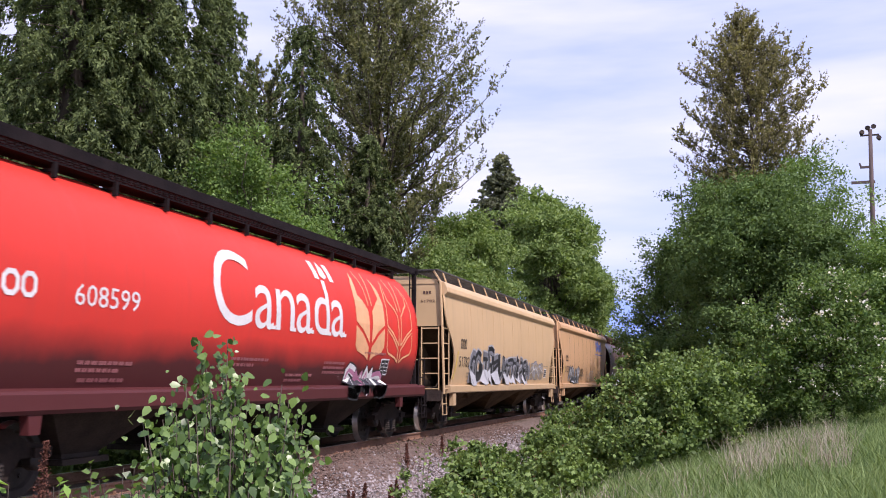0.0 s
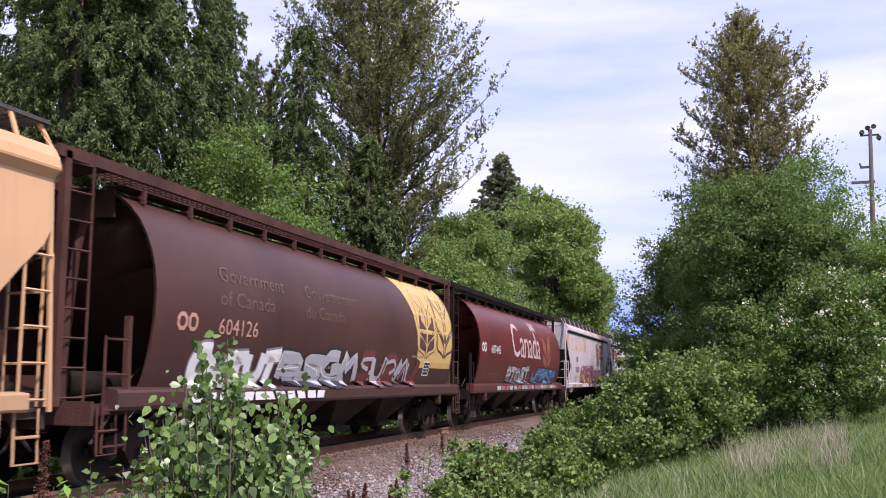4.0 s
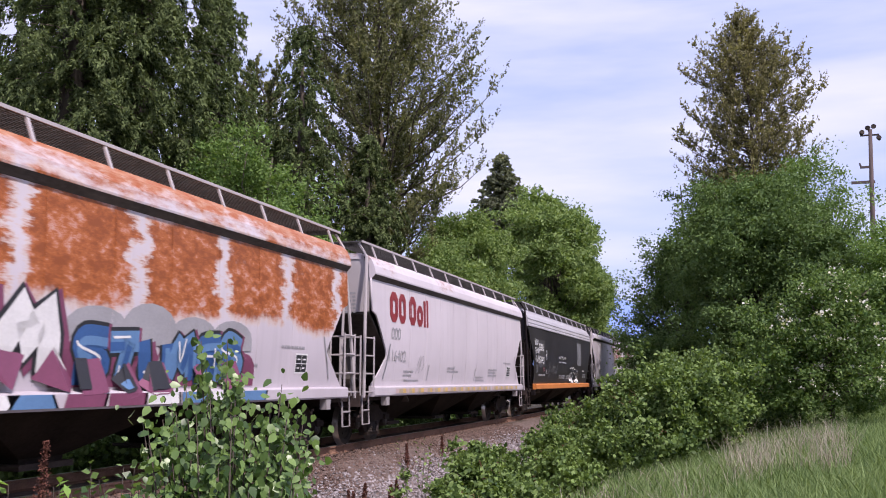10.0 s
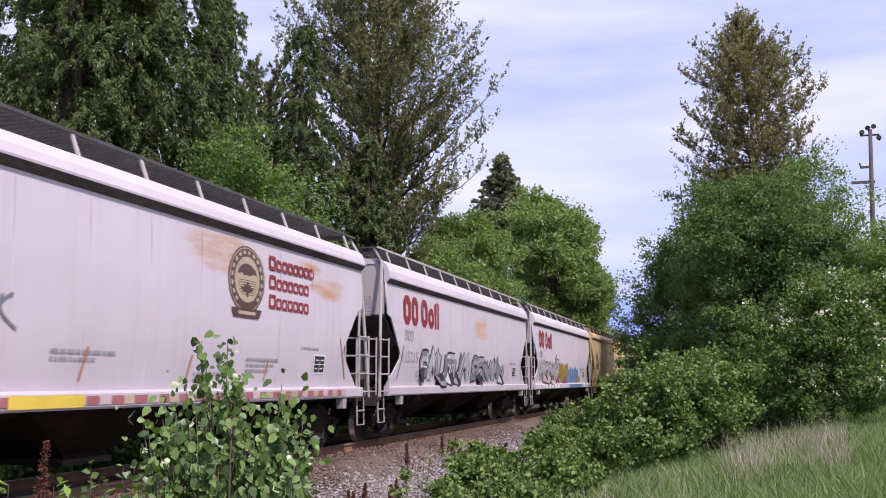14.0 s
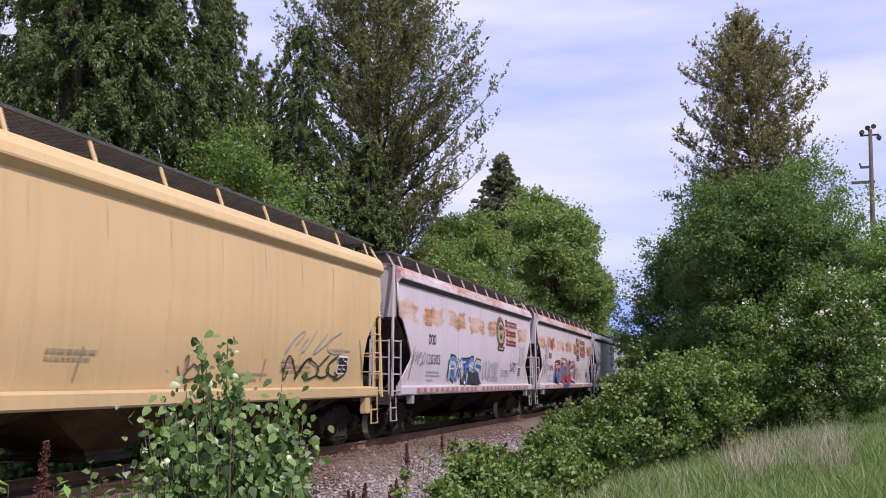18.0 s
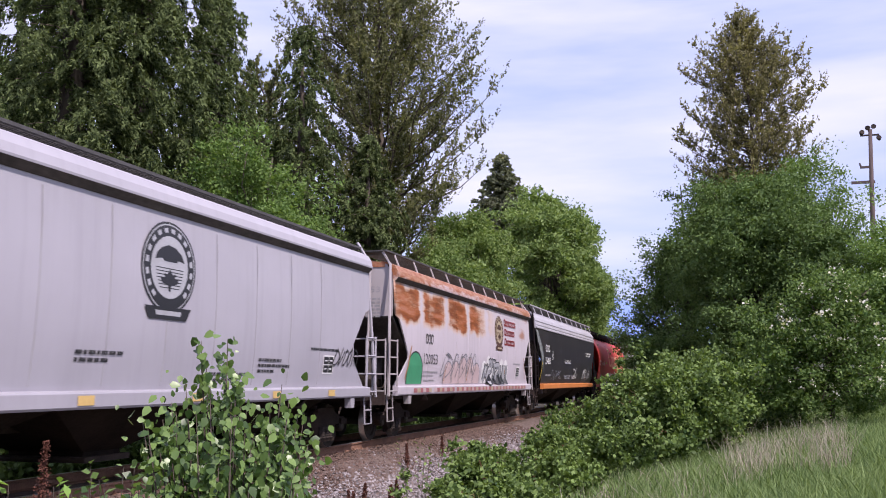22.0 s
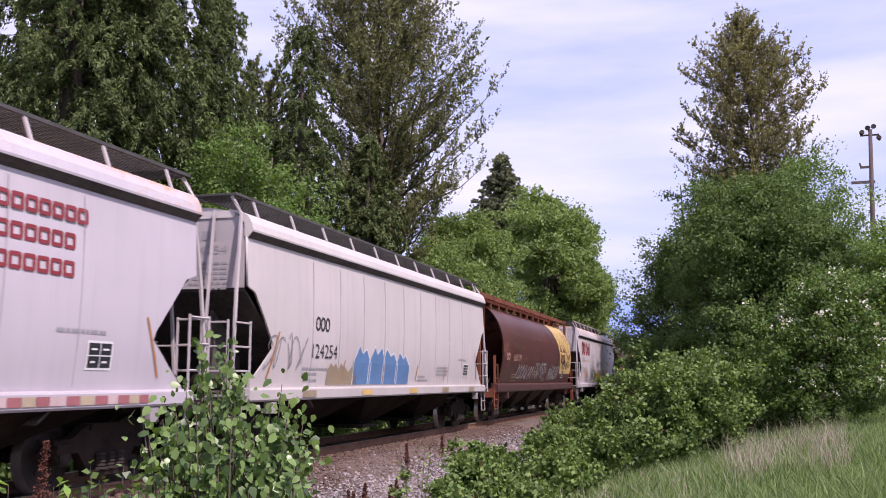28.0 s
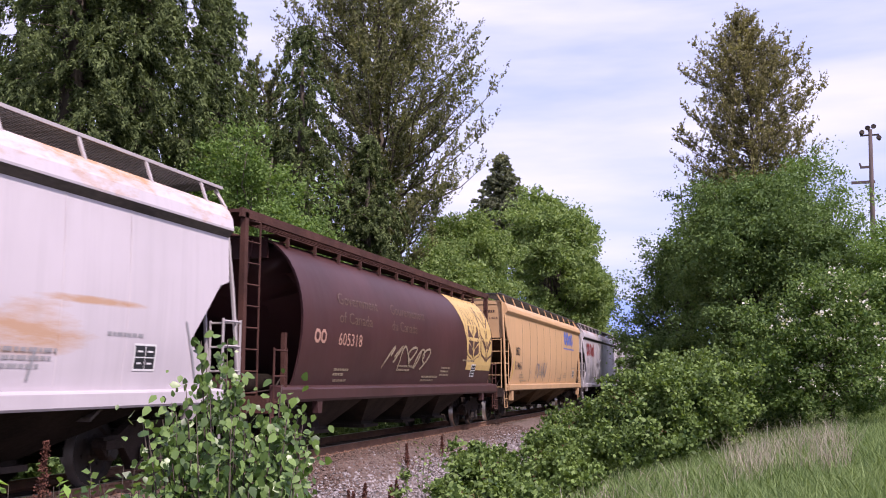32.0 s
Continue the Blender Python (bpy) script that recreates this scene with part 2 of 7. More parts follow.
ALDER = leaf_material("alder_leaves", (0.070, 0.140, 0.035), (0.23, 0.345, 0.105), 0.55, 0.42)
THICKET = leaf_material("thicket_leaves", (0.060, 0.112, 0.038), (0.19, 0.285, 0.100), 0.6, 0.38)
BRAMBLE = leaf_material("bramble_leaves", (0.026, 0.060, 0.016), (0.26, 0.370, 0.118), 0.5, 0.36)
HAWTHORN = leaf_material("hawthorn_leaves", (0.050, 0.105, 0.028), (0.215, 0.315, 0.098), 0.5, 0.4)
SAPLING = leaf_material("birch_leaves", (0.022, 0.062, 0.014), (0.215, 0.335, 0.095), 0.36, 0.36, 0.5)
# brown grimy end gear, its colour darkened further for the shade between cars
ENDGRIME = surface("rusty_end_gear", (0.020, 0.014, 0.013), (0.062, 0.044, 0.040), 2.0, 0.85, 0.0, 18.0, 0.4, 0.15)
# bays and underbody: grime, with the shade beneath the cars put into the colour
SHADED_UNDER = surface("grimy_underside", (0.009, 0.007, 0.006), (0.026, 0.019, 0.015), 1.5, 0.9, 0.0, 20.0, 0.3, 0.08)
# tan cars' slope sheets and braces: their shade is painted in as dark brown
SHADED_BROWN = surface("brown_shaded_underside", (0.03, 0.019, 0.012), (0.085, 0.055, 0.032), 1.5, 0.85, 0.0, 20.0, 0.3, 0.1)
EAVE_DARK = surface("dark_eave_strip", (0.060, 0.050, 0.046), (0.135, 0.112, 0.100), 1.2, 0.85, 0.0, 16.0, 0.3, 0.2, (0.4, 1, 1))
# one dark colour for slope sheets and braces, apart from the car's paint
PITCH = surface("dark_end_slope", (0.06, 0.051, 0.047), (0.13, 0.112, 0.102), 1.5, 0.85, 0.0, 20.0, 0.3, 0.1)
# dirty tan paint of the bays, darkened in colour for the shade there
SHADED_TAN = surface("dirty_shaded_tan", (0.03, 0.019, 0.011), (0.11, 0.072, 0.040), 1.2, 0.85, 0.0, 16.0, 0.3, 0.1)
HERB = leaf_material("weed_leaves", (0.09, 0.19, 0.03), (0.26, 0.42, 0.10), 0.45, 0.4)
BLOSSOM = leaf_material("white_blossom", (0.65, 0.63, 0.55), (0.85, 0.84, 0.78), 0.6, 0.3)


# ---- mesh helpers ----
class Shape:
    """Collects the faces of one mesh."""

    def __init__(self):
        self.v, self.f, self.m = [], [], []

    def add(self, verts, faces, mat=0):
        k = len(self.v)
        self.v += [tuple(p) for p in verts]
        self.f += [tuple(i + k for i in q) for q in faces]
        self.m += [mat] * len(faces)
        return self

    def box(self, x0, x1, y0, y1, z0, z1, mat=0):
        return self.add([(x0, y0, z0), (x1, y0, z0), (x1, y1, z0), (x0, y1, z0), (x0, y0, z1), (x1, y0, z1), (x1, y1, z1), (x0, y1, z1)],
                        [(3, 2, 1, 0), (4, 5, 6, 7), (0, 1, 5, 4), (1, 2, 6, 5), (2, 3, 7, 6), (3, 0, 4, 7)], mat)

    def tube(self, points, radii, n=6, mat=0):
        points = [Vector(p) for p in points]
        if isinstance(radii, (int, float)):
            radii = [radii] * len(points)
        ring = []
        for i, p in enumerate(points):
            d = points[min(i + 1, len(points) - 1)] - points[max(i - 1, 0)]
            d = d.normalized() if d.length > 1e-9 else Vector((0, 0, 1))
            a = d.cross(Vector((0, 0, 1)) if abs(d.z) < 0.9 else Vector((1, 0, 0))).normalized()
            b = d.cross(a)
            ring += [p + (a * math.cos(6.28319 * j / n) + b * math.sin(6.28319 * j / n)) * radii[i] for j in range(n)]
        k = len(points)
        faces = [(i * n + j, i * n + (j + 1) % n, (i + 1) * n + (j + 1) % n, (i + 1) * n + j) for i in range(k - 1) for j in range(n)]
        faces += [tuple(range(n)), tuple(range((k - 1) * n, k * n))]
        return self.add(ring, faces, mat)

    def prism(self, outline, axis, lo, hi, mat=0):
        """An outline of (a, b) pairs pushed along an axis from lo to hi."""
        def at(a, b, c):
            return {"x": (c, a, b), "y": (a, c, b), "z": (a, b, c)}[axis]
        n = len(outline)
        return self.add([at(a, b, lo) for a, b in outline] + [at(a, b, hi) for a, b in outline],
                        [tuple(range(n)), tuple(range(2 * n - 1, n - 1, -1))] + [(i, (i + 1) % n, n + (i + 1) % n, n + i) for i in range(n)], mat)

    def loft(self, rings, closed=True, caps=True, mat=0):
        n = len(rings[0])
        k = len(rings)
        w = n if closed else n - 1
        faces = [(i * n + j, i * n + (j + 1) % n, (i + 1) * n + (j + 1) % n, (i + 1) * n + j) for i in range(k - 1) for j in range(w)]
        if caps:
            faces += [tuple(range(n)), tuple(range((k - 1) * n, k * n))]
        return self.add([p for r in rings for p in r], faces, mat)

    def mesh(self, name, mats, smooth=False):
        me = bpy.data.meshes.new(name)
        me.from_pydata(self.v, [], self.f)
        for m in mats if isinstance(mats, (list, tuple)) else [mats]:
            me.materials.append(m)
        if max(self.m, default=0) > 0:
            me.polygons.foreach_set("material_index", self.m)
        bm = bmesh.new()
        bm.from_mesh(me)
        bmesh.ops.recalc_face_normals(bm, faces=bm.faces)
        bm.to_mesh(me)
        bm.free()
        if smooth:
            me.shade_smooth()
        return me


def part(name, shape, material, parent=None, label="", smooth=False):
    me = shape.mesh(name, material, smooth) if isinstance(shape, Shape) else shape
    ob = new(name, me)
    if parent is not None:
        ob.parent = parent
    return tagged(ob, label)


def quads_mesh(name, verts, material, per=4):
    """A mesh of loose faces with per corners each, from an array of corners."""
    me = bpy.data.meshes.new(name)
    nv = len(verts)
    nf = nv // per
    me.vertices.add(nv)
    me.vertices.foreach_set("co", np.asarray(verts, np.float32).ravel())
    me.loops.add(nv)
    me.loops.foreach_set("vertex_index", np.arange(nv, dtype=np.int32))
    me.polygons.add(nf)
    me.polygons.foreach_set("loop_start", np.arange(0, nv, per, dtype=np.int32))
    me.update(calc_edges=True)
    for m in material if isinstance(material, (list, tuple)) else [material]:
        me.materials.append(m)
    return me


def unit(a):
    return a / np.maximum(np.linalg.norm(a, axis=1, keepdims=True), 1e-9)


def leaves(rng, centres, size, slim=0.55, axis=None, spread=1.0, fold=0.15, lay=0.4):
    """Corners of one folded, pointed leaf at each centre. axis: the way the leaves point, spread: how far they stray, lay: how far they face up."""
    n = len(centres)
    a = rng.normal(size=(n, 3)) * spread
    if axis is not None:
        a = a + axis
    a = unit(a)
    up = rng.normal(size=(n, 3)) * (1 - lay) + np.array([0, -0.25, 1.0]) * lay
    b = unit(np.cross(a, up))
    c = np.cross(b, a)
    s = size * rng.uniform(0.65, 1.3, (n, 1))
    mid = centres - c * s * fold
    out = np.empty((n, 4, 3))
    out[:, 0], out[:, 2] = mid - a * s * 0.5, mid + a * s * 0.5
    out[:, 1], out[:, 3] = centres + b * s * slim * 0.5 + a * s * -0.06, centres - b * s * slim * 0.5 + a * s * -0.06
    return out.reshape(-1, 3)


def small_leaves(rng, centres, size, lay=0.4, axis=None, spread=1.0, slim=0.62):
    """Corners of one plain three-cornered leaf at each centre, for foliage farther off."""
    n = len(centres)
    a = rng.normal(size=(n, 3)) * spread
    if axis is not None:
        a = a + axis
    a = unit(a)
    up = rng.normal(size=(n, 3)) * (1 - lay) + np.array([-0.15, -0.3, 1.0]) * lay
    b = unit(np.cross(a, up))
    s = size * rng.uniform(0.65, 1.35, (n, 1))
    out = np.empty((n, 3, 3))
    out[:, 0], out[:, 1], out[:, 2] = centres + a * s * 0.6, centres - a * s * 0.4 + b * s * slim * 0.5, centres - a * s * 0.4 - b * s * slim * 0.5
    return out.reshape(-1, 3)


def clumps(rng, lobes, count, shell=0.55):
    """Clump centres in ellipsoid lobes (x, y, z, rx, ry, rz), mostly near their skin."""
    vol = np.array([q[3] * q[4] * q[5] for q in lobes]) ** 0.75
    pick = rng.choice(len(lobes), count, p=vol / vol.sum())
    d = unit(rng.normal(size=(count, 3)))
    r = shell + (1 - shell) * rng.random((count, 1)) ** 0.7
    r = np.where(rng.random((count, 1)) < 0.12, rng.uniform(1.0, 1.12, (count, 1)), r)
    lobes = np.array(lobes, float)
    return lobes[pick, :3] + d * r * lobes[pick, 3:]


def around(rng, centres, per, radius, flat=0.7):
    c = np.repeat(centres, per, axis=0)
    return c + rng.normal(size=c.shape) * np.array([1, 1, flat]) * radius * np.repeat(rng.uniform(0.5, 1.4, (len(centres), 1)), per, axis=0)


def thing(name, label, category, group="", at=(0, 0, 0), kind=""):
    ob = new(name)
    ob.location = at
    return tagged(ob, label, category, group, kind)


# ---- the ground and the track ----
TRACK_Y = 9.22


def ground_z(x, y):
    """Height of the natural ground: a ditch beside the ballast, a grassy bank towards the camera's side, woods behind the track."""
    ys = [-400, -60, -12, -6, -2, 0, 1.6, 3.4, 5.2, 6.9, 11.6, 13.6, 17, 40, 400]
    zs = [6, 2.5, 0.95, 0.62, 0.28, -0.06, -0.35, -0.66, -0.78, -0.60, -0.50, -0.7, -0.3, 0.8, 4]
    z = float(np.interp(y, ys, zs))
    z += 0.06 * noise.noise(Vector((x * 0.35, y * 0.35, 0))) * (1 if y < 5 or y > 13 else 0.2)
    if y < 4:
        z += 0.012 * max(0.0, min(x, 60) - 14)
    return z


def build_ground():
    xs = [-900, -300, -120, -60, -30, -15] + [-8 + 0.8 * i for i in range(95)] + [72, 80, 95, 120, 160, 240, 400, 800, 1600, 3000, 4800]
    ys = [-1500, -500, -200, -80, -40, -25] + [-16 + 0.7 * i for i in range(50)] + [20, 26, 34, 45, 70, 120, 260, 600, 1500]
    me = bpy.data.meshes.new("ground")
    me.from_pydata([(x, y, ground_z(x, y)) for x in xs for y in ys], [],
                   [(i * len(ys) + j, (i + 1) * len(ys) + j, (i + 1) * len(ys) + j + 1, i * len(ys) + j + 1) for i in range(len(xs) - 1) for j in range(len(ys) - 1)])
    me.shade_smooth()
    m, n, l, p = nodes_of("earth_and_turf")
    co = n.new("ShaderNodeTexCoord").outputs["Object"]
    big, fine = noise_of(n, l, co, 0.5), noise_of(n, l, co, 14.0, 6.0, 0.7)
    turf = mix_of(n, l, fine, (0.05, 0.09, 0.022), (0.11, 0.17, 0.05))
    soil = mix_of(n, l, fine, (0.06, 0.045, 0.032), (0.14, 0.11, 0.08))
    sep = n.new("ShaderNodeSeparateXYZ")
    l.new(co, sep.inputs[0])
    # behind the track the soil colour is darkened to stand for woodland shade
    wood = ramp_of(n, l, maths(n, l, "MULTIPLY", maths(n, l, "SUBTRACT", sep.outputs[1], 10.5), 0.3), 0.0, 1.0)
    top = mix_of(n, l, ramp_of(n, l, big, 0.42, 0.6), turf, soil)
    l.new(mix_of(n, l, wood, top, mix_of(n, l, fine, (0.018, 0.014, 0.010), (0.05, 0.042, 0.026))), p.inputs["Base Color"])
    p.inputs["Roughness"].default_value = 0.95
    bump_of(n, l, p, fine, 0.8, 0.05)
    me.materials.append(m)
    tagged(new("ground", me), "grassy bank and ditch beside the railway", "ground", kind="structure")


build_ground()


def build_track():
    bed = thing("railway_track", "rusty single railway track on grey stone ballast", "track", kind="structure")
    s = Shape()
    out = [(-4.6, -0.80), (-2.9, -0.52), (-1.75, -0.22), (-1.4, -0.175), (1.4, -0.175), (1.75, -0.26), (2.75, -0.75)]
    rings = []
    for i in range(0, 240):
        x = -20 + i * 1.0 if i < 160 else 140 + (i - 160) * 12.0
        rings.append([(x, TRACK_Y + a + 0.08 * noise.noise(Vector((x * 0.7, a, 1))), b + 0.035 * noise.noise(Vector((x * 0.9, a * 2, 5)))) for a, b in out])
    s.loft(rings, closed=False, caps=False)
    part("ballast_bed", s, STONE, bed, "grey crushed stone ballast", True)
    prof = [(-0.07, -0.18), (0.07, -0.18), (0.07, -0.165), (0.012, -0.145), (0.01, -0.05), (0.036, -0.038), (0.036, -0.004), (-0.036, -0.004), (-0.036, -0.038), (-0.01, -0.05), (-0.012, -0.145), (-0.07, -0.165)]
    for side in (-0.755, 0.755):
        r = Shape().prism([(TRACK_Y + side + a, b) for a, b in prof], "x", -20, 900)
        part("rail", r, RAIL, bed, "rust-brown steel rail")
        part("rail_head", Shape().box(-20, 900, TRACK_Y + side - 0.033, TRACK_Y + side + 0.033, -0.004, 0.0), RAILTOP, bed, "worn shiny running surface")
    tie = Shape().prism([(-0.115, -0.19), (-0.11, -0.17), (0.11, -0.17), (0.115, -0.19), (0.115, -0.36), (-0.115, -0.36)], "y", -1.3, 1.3).mesh("sleeper", TIE)
    plate = Shape().box(-0.09, 0.09, -0.17, 0.17, -0.172, -0.155).box(-0.05, -0.02, -0.11, -0.075, -0.16, -0.12).box(0.02, 0.05, 0.075, 0.11, -0.16, -0.12).mesh("tie_plate", RAIL)
    rng = np.random.default_rng(4)
    for i in range(190):
        t = part("sleeper", tie, TIE, bed)
        t.location, t.rotation_euler = (2 + i * 0.5 + rng.uniform(-0.03, 0.03), TRACK_Y + rng.uniform(-0.05, 0.05), rng.uniform(-0.012, 0.008)), (0, 0, rng.uniform(-0.02, 0.02))
        if i < 110:
            q = part("tie_plate", plate, RAIL, bed)
            q.location = (2 + i * 0.5, TRACK_Y - 0.755, 0)
    far = Shape()
    for i in range(400):
        x = 97 + i * 0.5
        far.box(x - 0.11, x + 0.11, TRACK_Y - 1.3, TRACK_Y + 1.3, -0.36, -0.17)
    tagged(part("far_sleepers", far, TIE, bed), kind="stuff")
    # loose stones of the near shoulder
    n = 30000
    c = np.empty((n, 3))
    c[:, 0] = 9 + 26 * rng.random(n) ** 1.2
    a = -0.92 - 3.58 * rng.random(n) ** 0.95
    c[:, 1] = TRACK_Y + a
    c[:, 2] = np.interp(a, [-4.6, -2.9, -1.75, -1.4, 1.4], [-0.80, -0.52, -0.22, -0.175, -0.175]) + rng.uniform(-0.012, 0.02, n)
    base = np.array([(1, 0, 0), (0, 1, 0), (-1, 0, 0), (0, -1, 0), (0, 0, 0.8), (0, 0, -0.8)], float)
    tri = [(0, 1, 4), (1, 2, 4), (2, 3, 4), (3, 0, 4), (1, 0, 5), (2, 1, 5), (3, 2, 5), (0, 3, 5)]
    v = base[None] * rng.uniform(0.55, 1.35, (n, 6, 1)) * rng.uniform(0.018, 0.042, (n, 1, 1))
    ang = rng.uniform(0, 6.28, n)
    rot = np.stack([np.stack([np.cos(ang), -np.sin(ang), 0 * ang], 1), np.stack([np.sin(ang), np.cos(ang), 0 * ang], 1), np.stack([0 * ang, 0 * ang, 1 + 0 * ang], 1)], 1)
    v = np.einsum("nij,nkj->nki", rot, v) + c[:, None]
    m, nn, l, p = nodes_of("ballast_stones")
    rnd = nn.new("ShaderNodeNewGeometry").outputs["Random Per Island"]
    l.new(ramp_of(nn, l, rnd, 0.0, 1.0, (0.065, 0.054, 0.052, 1), (0.36, 0.32, 0.33, 1)), p.inputs["Base Color"])
    p.inputs["Roughness"].default_value = 0.9
    me = bpy.data.meshes.new("ballast_stones")
    me.from_pydata(v.reshape(-1, 3).tolist(), [], [(i * 6 + q[0], i * 6 + q[1], i * 6 + q[2]) for i in range(n) for q in tri])
    me.materials.append(m)
    m2, nn, l, p = nodes_of("rust_dusted_stones")
    rnd = nn.new("ShaderNodeNewGeometry").outputs["Random Per Island"]
    l.new(ramp_of(nn, l, rnd, 0.0, 1.0, (0.060, 0.036, 0.028, 1), (0.160, 0.103, 0.083, 1)), p.inputs["Base Color"])
    p.inputs["Roughness"].default_value = 0.95
    me.materials.append(m2)
    # brake dust lies on the stones beside the rail, thinning outwards
    me.polygons.foreach_set("material_index", np.repeat((a + 0.35 * rng.normal(size=n) > -2.35).astype(np.int32), 8))
    tagged(part("ballast_stones", me, m, bed), kind="stuff")


build_track()


# ---- distance ----
def build_hills():
    s = Shape()
    ring, low = [], []
    for i in range(61):
        a = radians(-50 + i * 2.2)
        # the ridge climbs to the left and is cut by the woods
        h = 235 + 70 * noise.noise(Vector((i * 0.11, 3, 0))) + 26 * noise.noise(Vector((i * 0.6, 8, 0))) + 120 * math.exp(-((math.degrees(a) - 9.5) / 5.0) ** 2)
        ring.append((3600 * math.cos(a), 3600 * math.sin(a), h))
        low.append((3300 * math.cos(a), 3300 * math.sin(a), -60))
    mid = [tuple((Vector(p) * 0.5 + Vector(q) * 0.5) + Vector((0, 0, 25 * noise.noise(Vector((i * 0.7, 1, 4)))))) for i, (p, q) in enumerate(zip(ring, low))]
    back = [(x * 1.05, y * 1.05, -60) for x, y, z in ring]
    s.loft([low, mid, ring, back], closed=False, caps=False)
    m, n, l, p = nodes_of("haze_tinted_slopes")
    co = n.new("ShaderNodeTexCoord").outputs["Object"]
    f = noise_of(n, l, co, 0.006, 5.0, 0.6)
    # distance haze is put into the blue base colour, helped by a faint glow
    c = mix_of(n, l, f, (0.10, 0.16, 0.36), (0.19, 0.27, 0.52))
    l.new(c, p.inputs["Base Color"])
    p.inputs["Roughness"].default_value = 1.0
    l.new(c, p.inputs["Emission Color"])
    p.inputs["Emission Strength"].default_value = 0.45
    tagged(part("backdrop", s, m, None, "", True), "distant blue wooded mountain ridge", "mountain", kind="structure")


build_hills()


# ---- trees ----
def limb(s, rng, a, b, r0, r1, sag=0.0, steps=4, n=5):
    a, b = Vector(a), Vector(b)
    pts = []
    for i in range(steps + 1):
        t = i / steps
        p = a.lerp(b, t)
        p.z += sag * math.sin(math.pi * t)
        if 0 < i < steps:
            p += Vector(rng.normal(size=3)) * (b - a).length * 0.03
        pts.append(p)
    s.tube(pts, [r0 + (r1 - r0) * i / steps for i in range(steps + 1)], n)


def broadleaf(label, at, height, lobes, leaf_mat, seed, count, per, radius, size, trunk=0.22, bark=None, lean=(0, 0), category="tree", group="", slim=0.6, flat=0.7, fork=0.3, shell=0.55, name="broadleaf_tree", lay=0.4, extra=None):
    """A tree whose crown fills the given lobes (relative to its foot) with clumps of leaves on limbs."""
    rng = np.random.default_rng(seed)
    top = thing(name, label, category, group, (at[0], at[1], ground_z(*at)))
    s = Shape()
    tip = Vector((lean[0], lean[1], height * 0.86))
    stem = [Vector((0, 0, -0.4))] + [tip * t + Vector((rng.normal() * 0.02 * height * t, rng.normal() * 0.02 * height * t, 0)) for t in (0.15, 0.35, 0.55, 0.75, 1.0)]
    s.tube(stem, [trunk * 1.25, trunk, trunk * 0.85, trunk * 0.62, trunk * 0.4, trunk * 0.12], 8)
    knots = clumps(rng, lobes, max(6, count // 9), shell)
    c = around(rng, knots, 9, radius * 1.9, 0.75)
    for p in knots[::max(1, len(knots) // 90)]:
        t = min(0.92, max(fork, (p[2] / height) * 0.72))
        k = t * 5
        i = min(4, int(k))
        limb(s, rng, stem[i].lerp(stem[i + 1], k - i), p, trunk * 0.26 * (1 - t * 0.6), 0.012, 0.15)
    part("trunk", s, bark or BARK, top, "", True)
    cen = around(rng, c, per, radius, flat)
    part("crown", quads_mesh("crown", small_leaves(rng, cen, size, lay, slim=slim + 0.15), leaf_mat, 3), leaf_mat, top)
    if extra:
        mat, k, sz = extra
        pick = c[rng.choice(len(c), k)]
        cen2 = around(rng, pick, 10, 0.07) + np.array([-0.3, 0.0, 0.12])
        part("blossom", quads_mesh("blossom", leaves(rng, cen2, sz, 0.9), mat), mat, top, "clusters of white blossom")
    return top


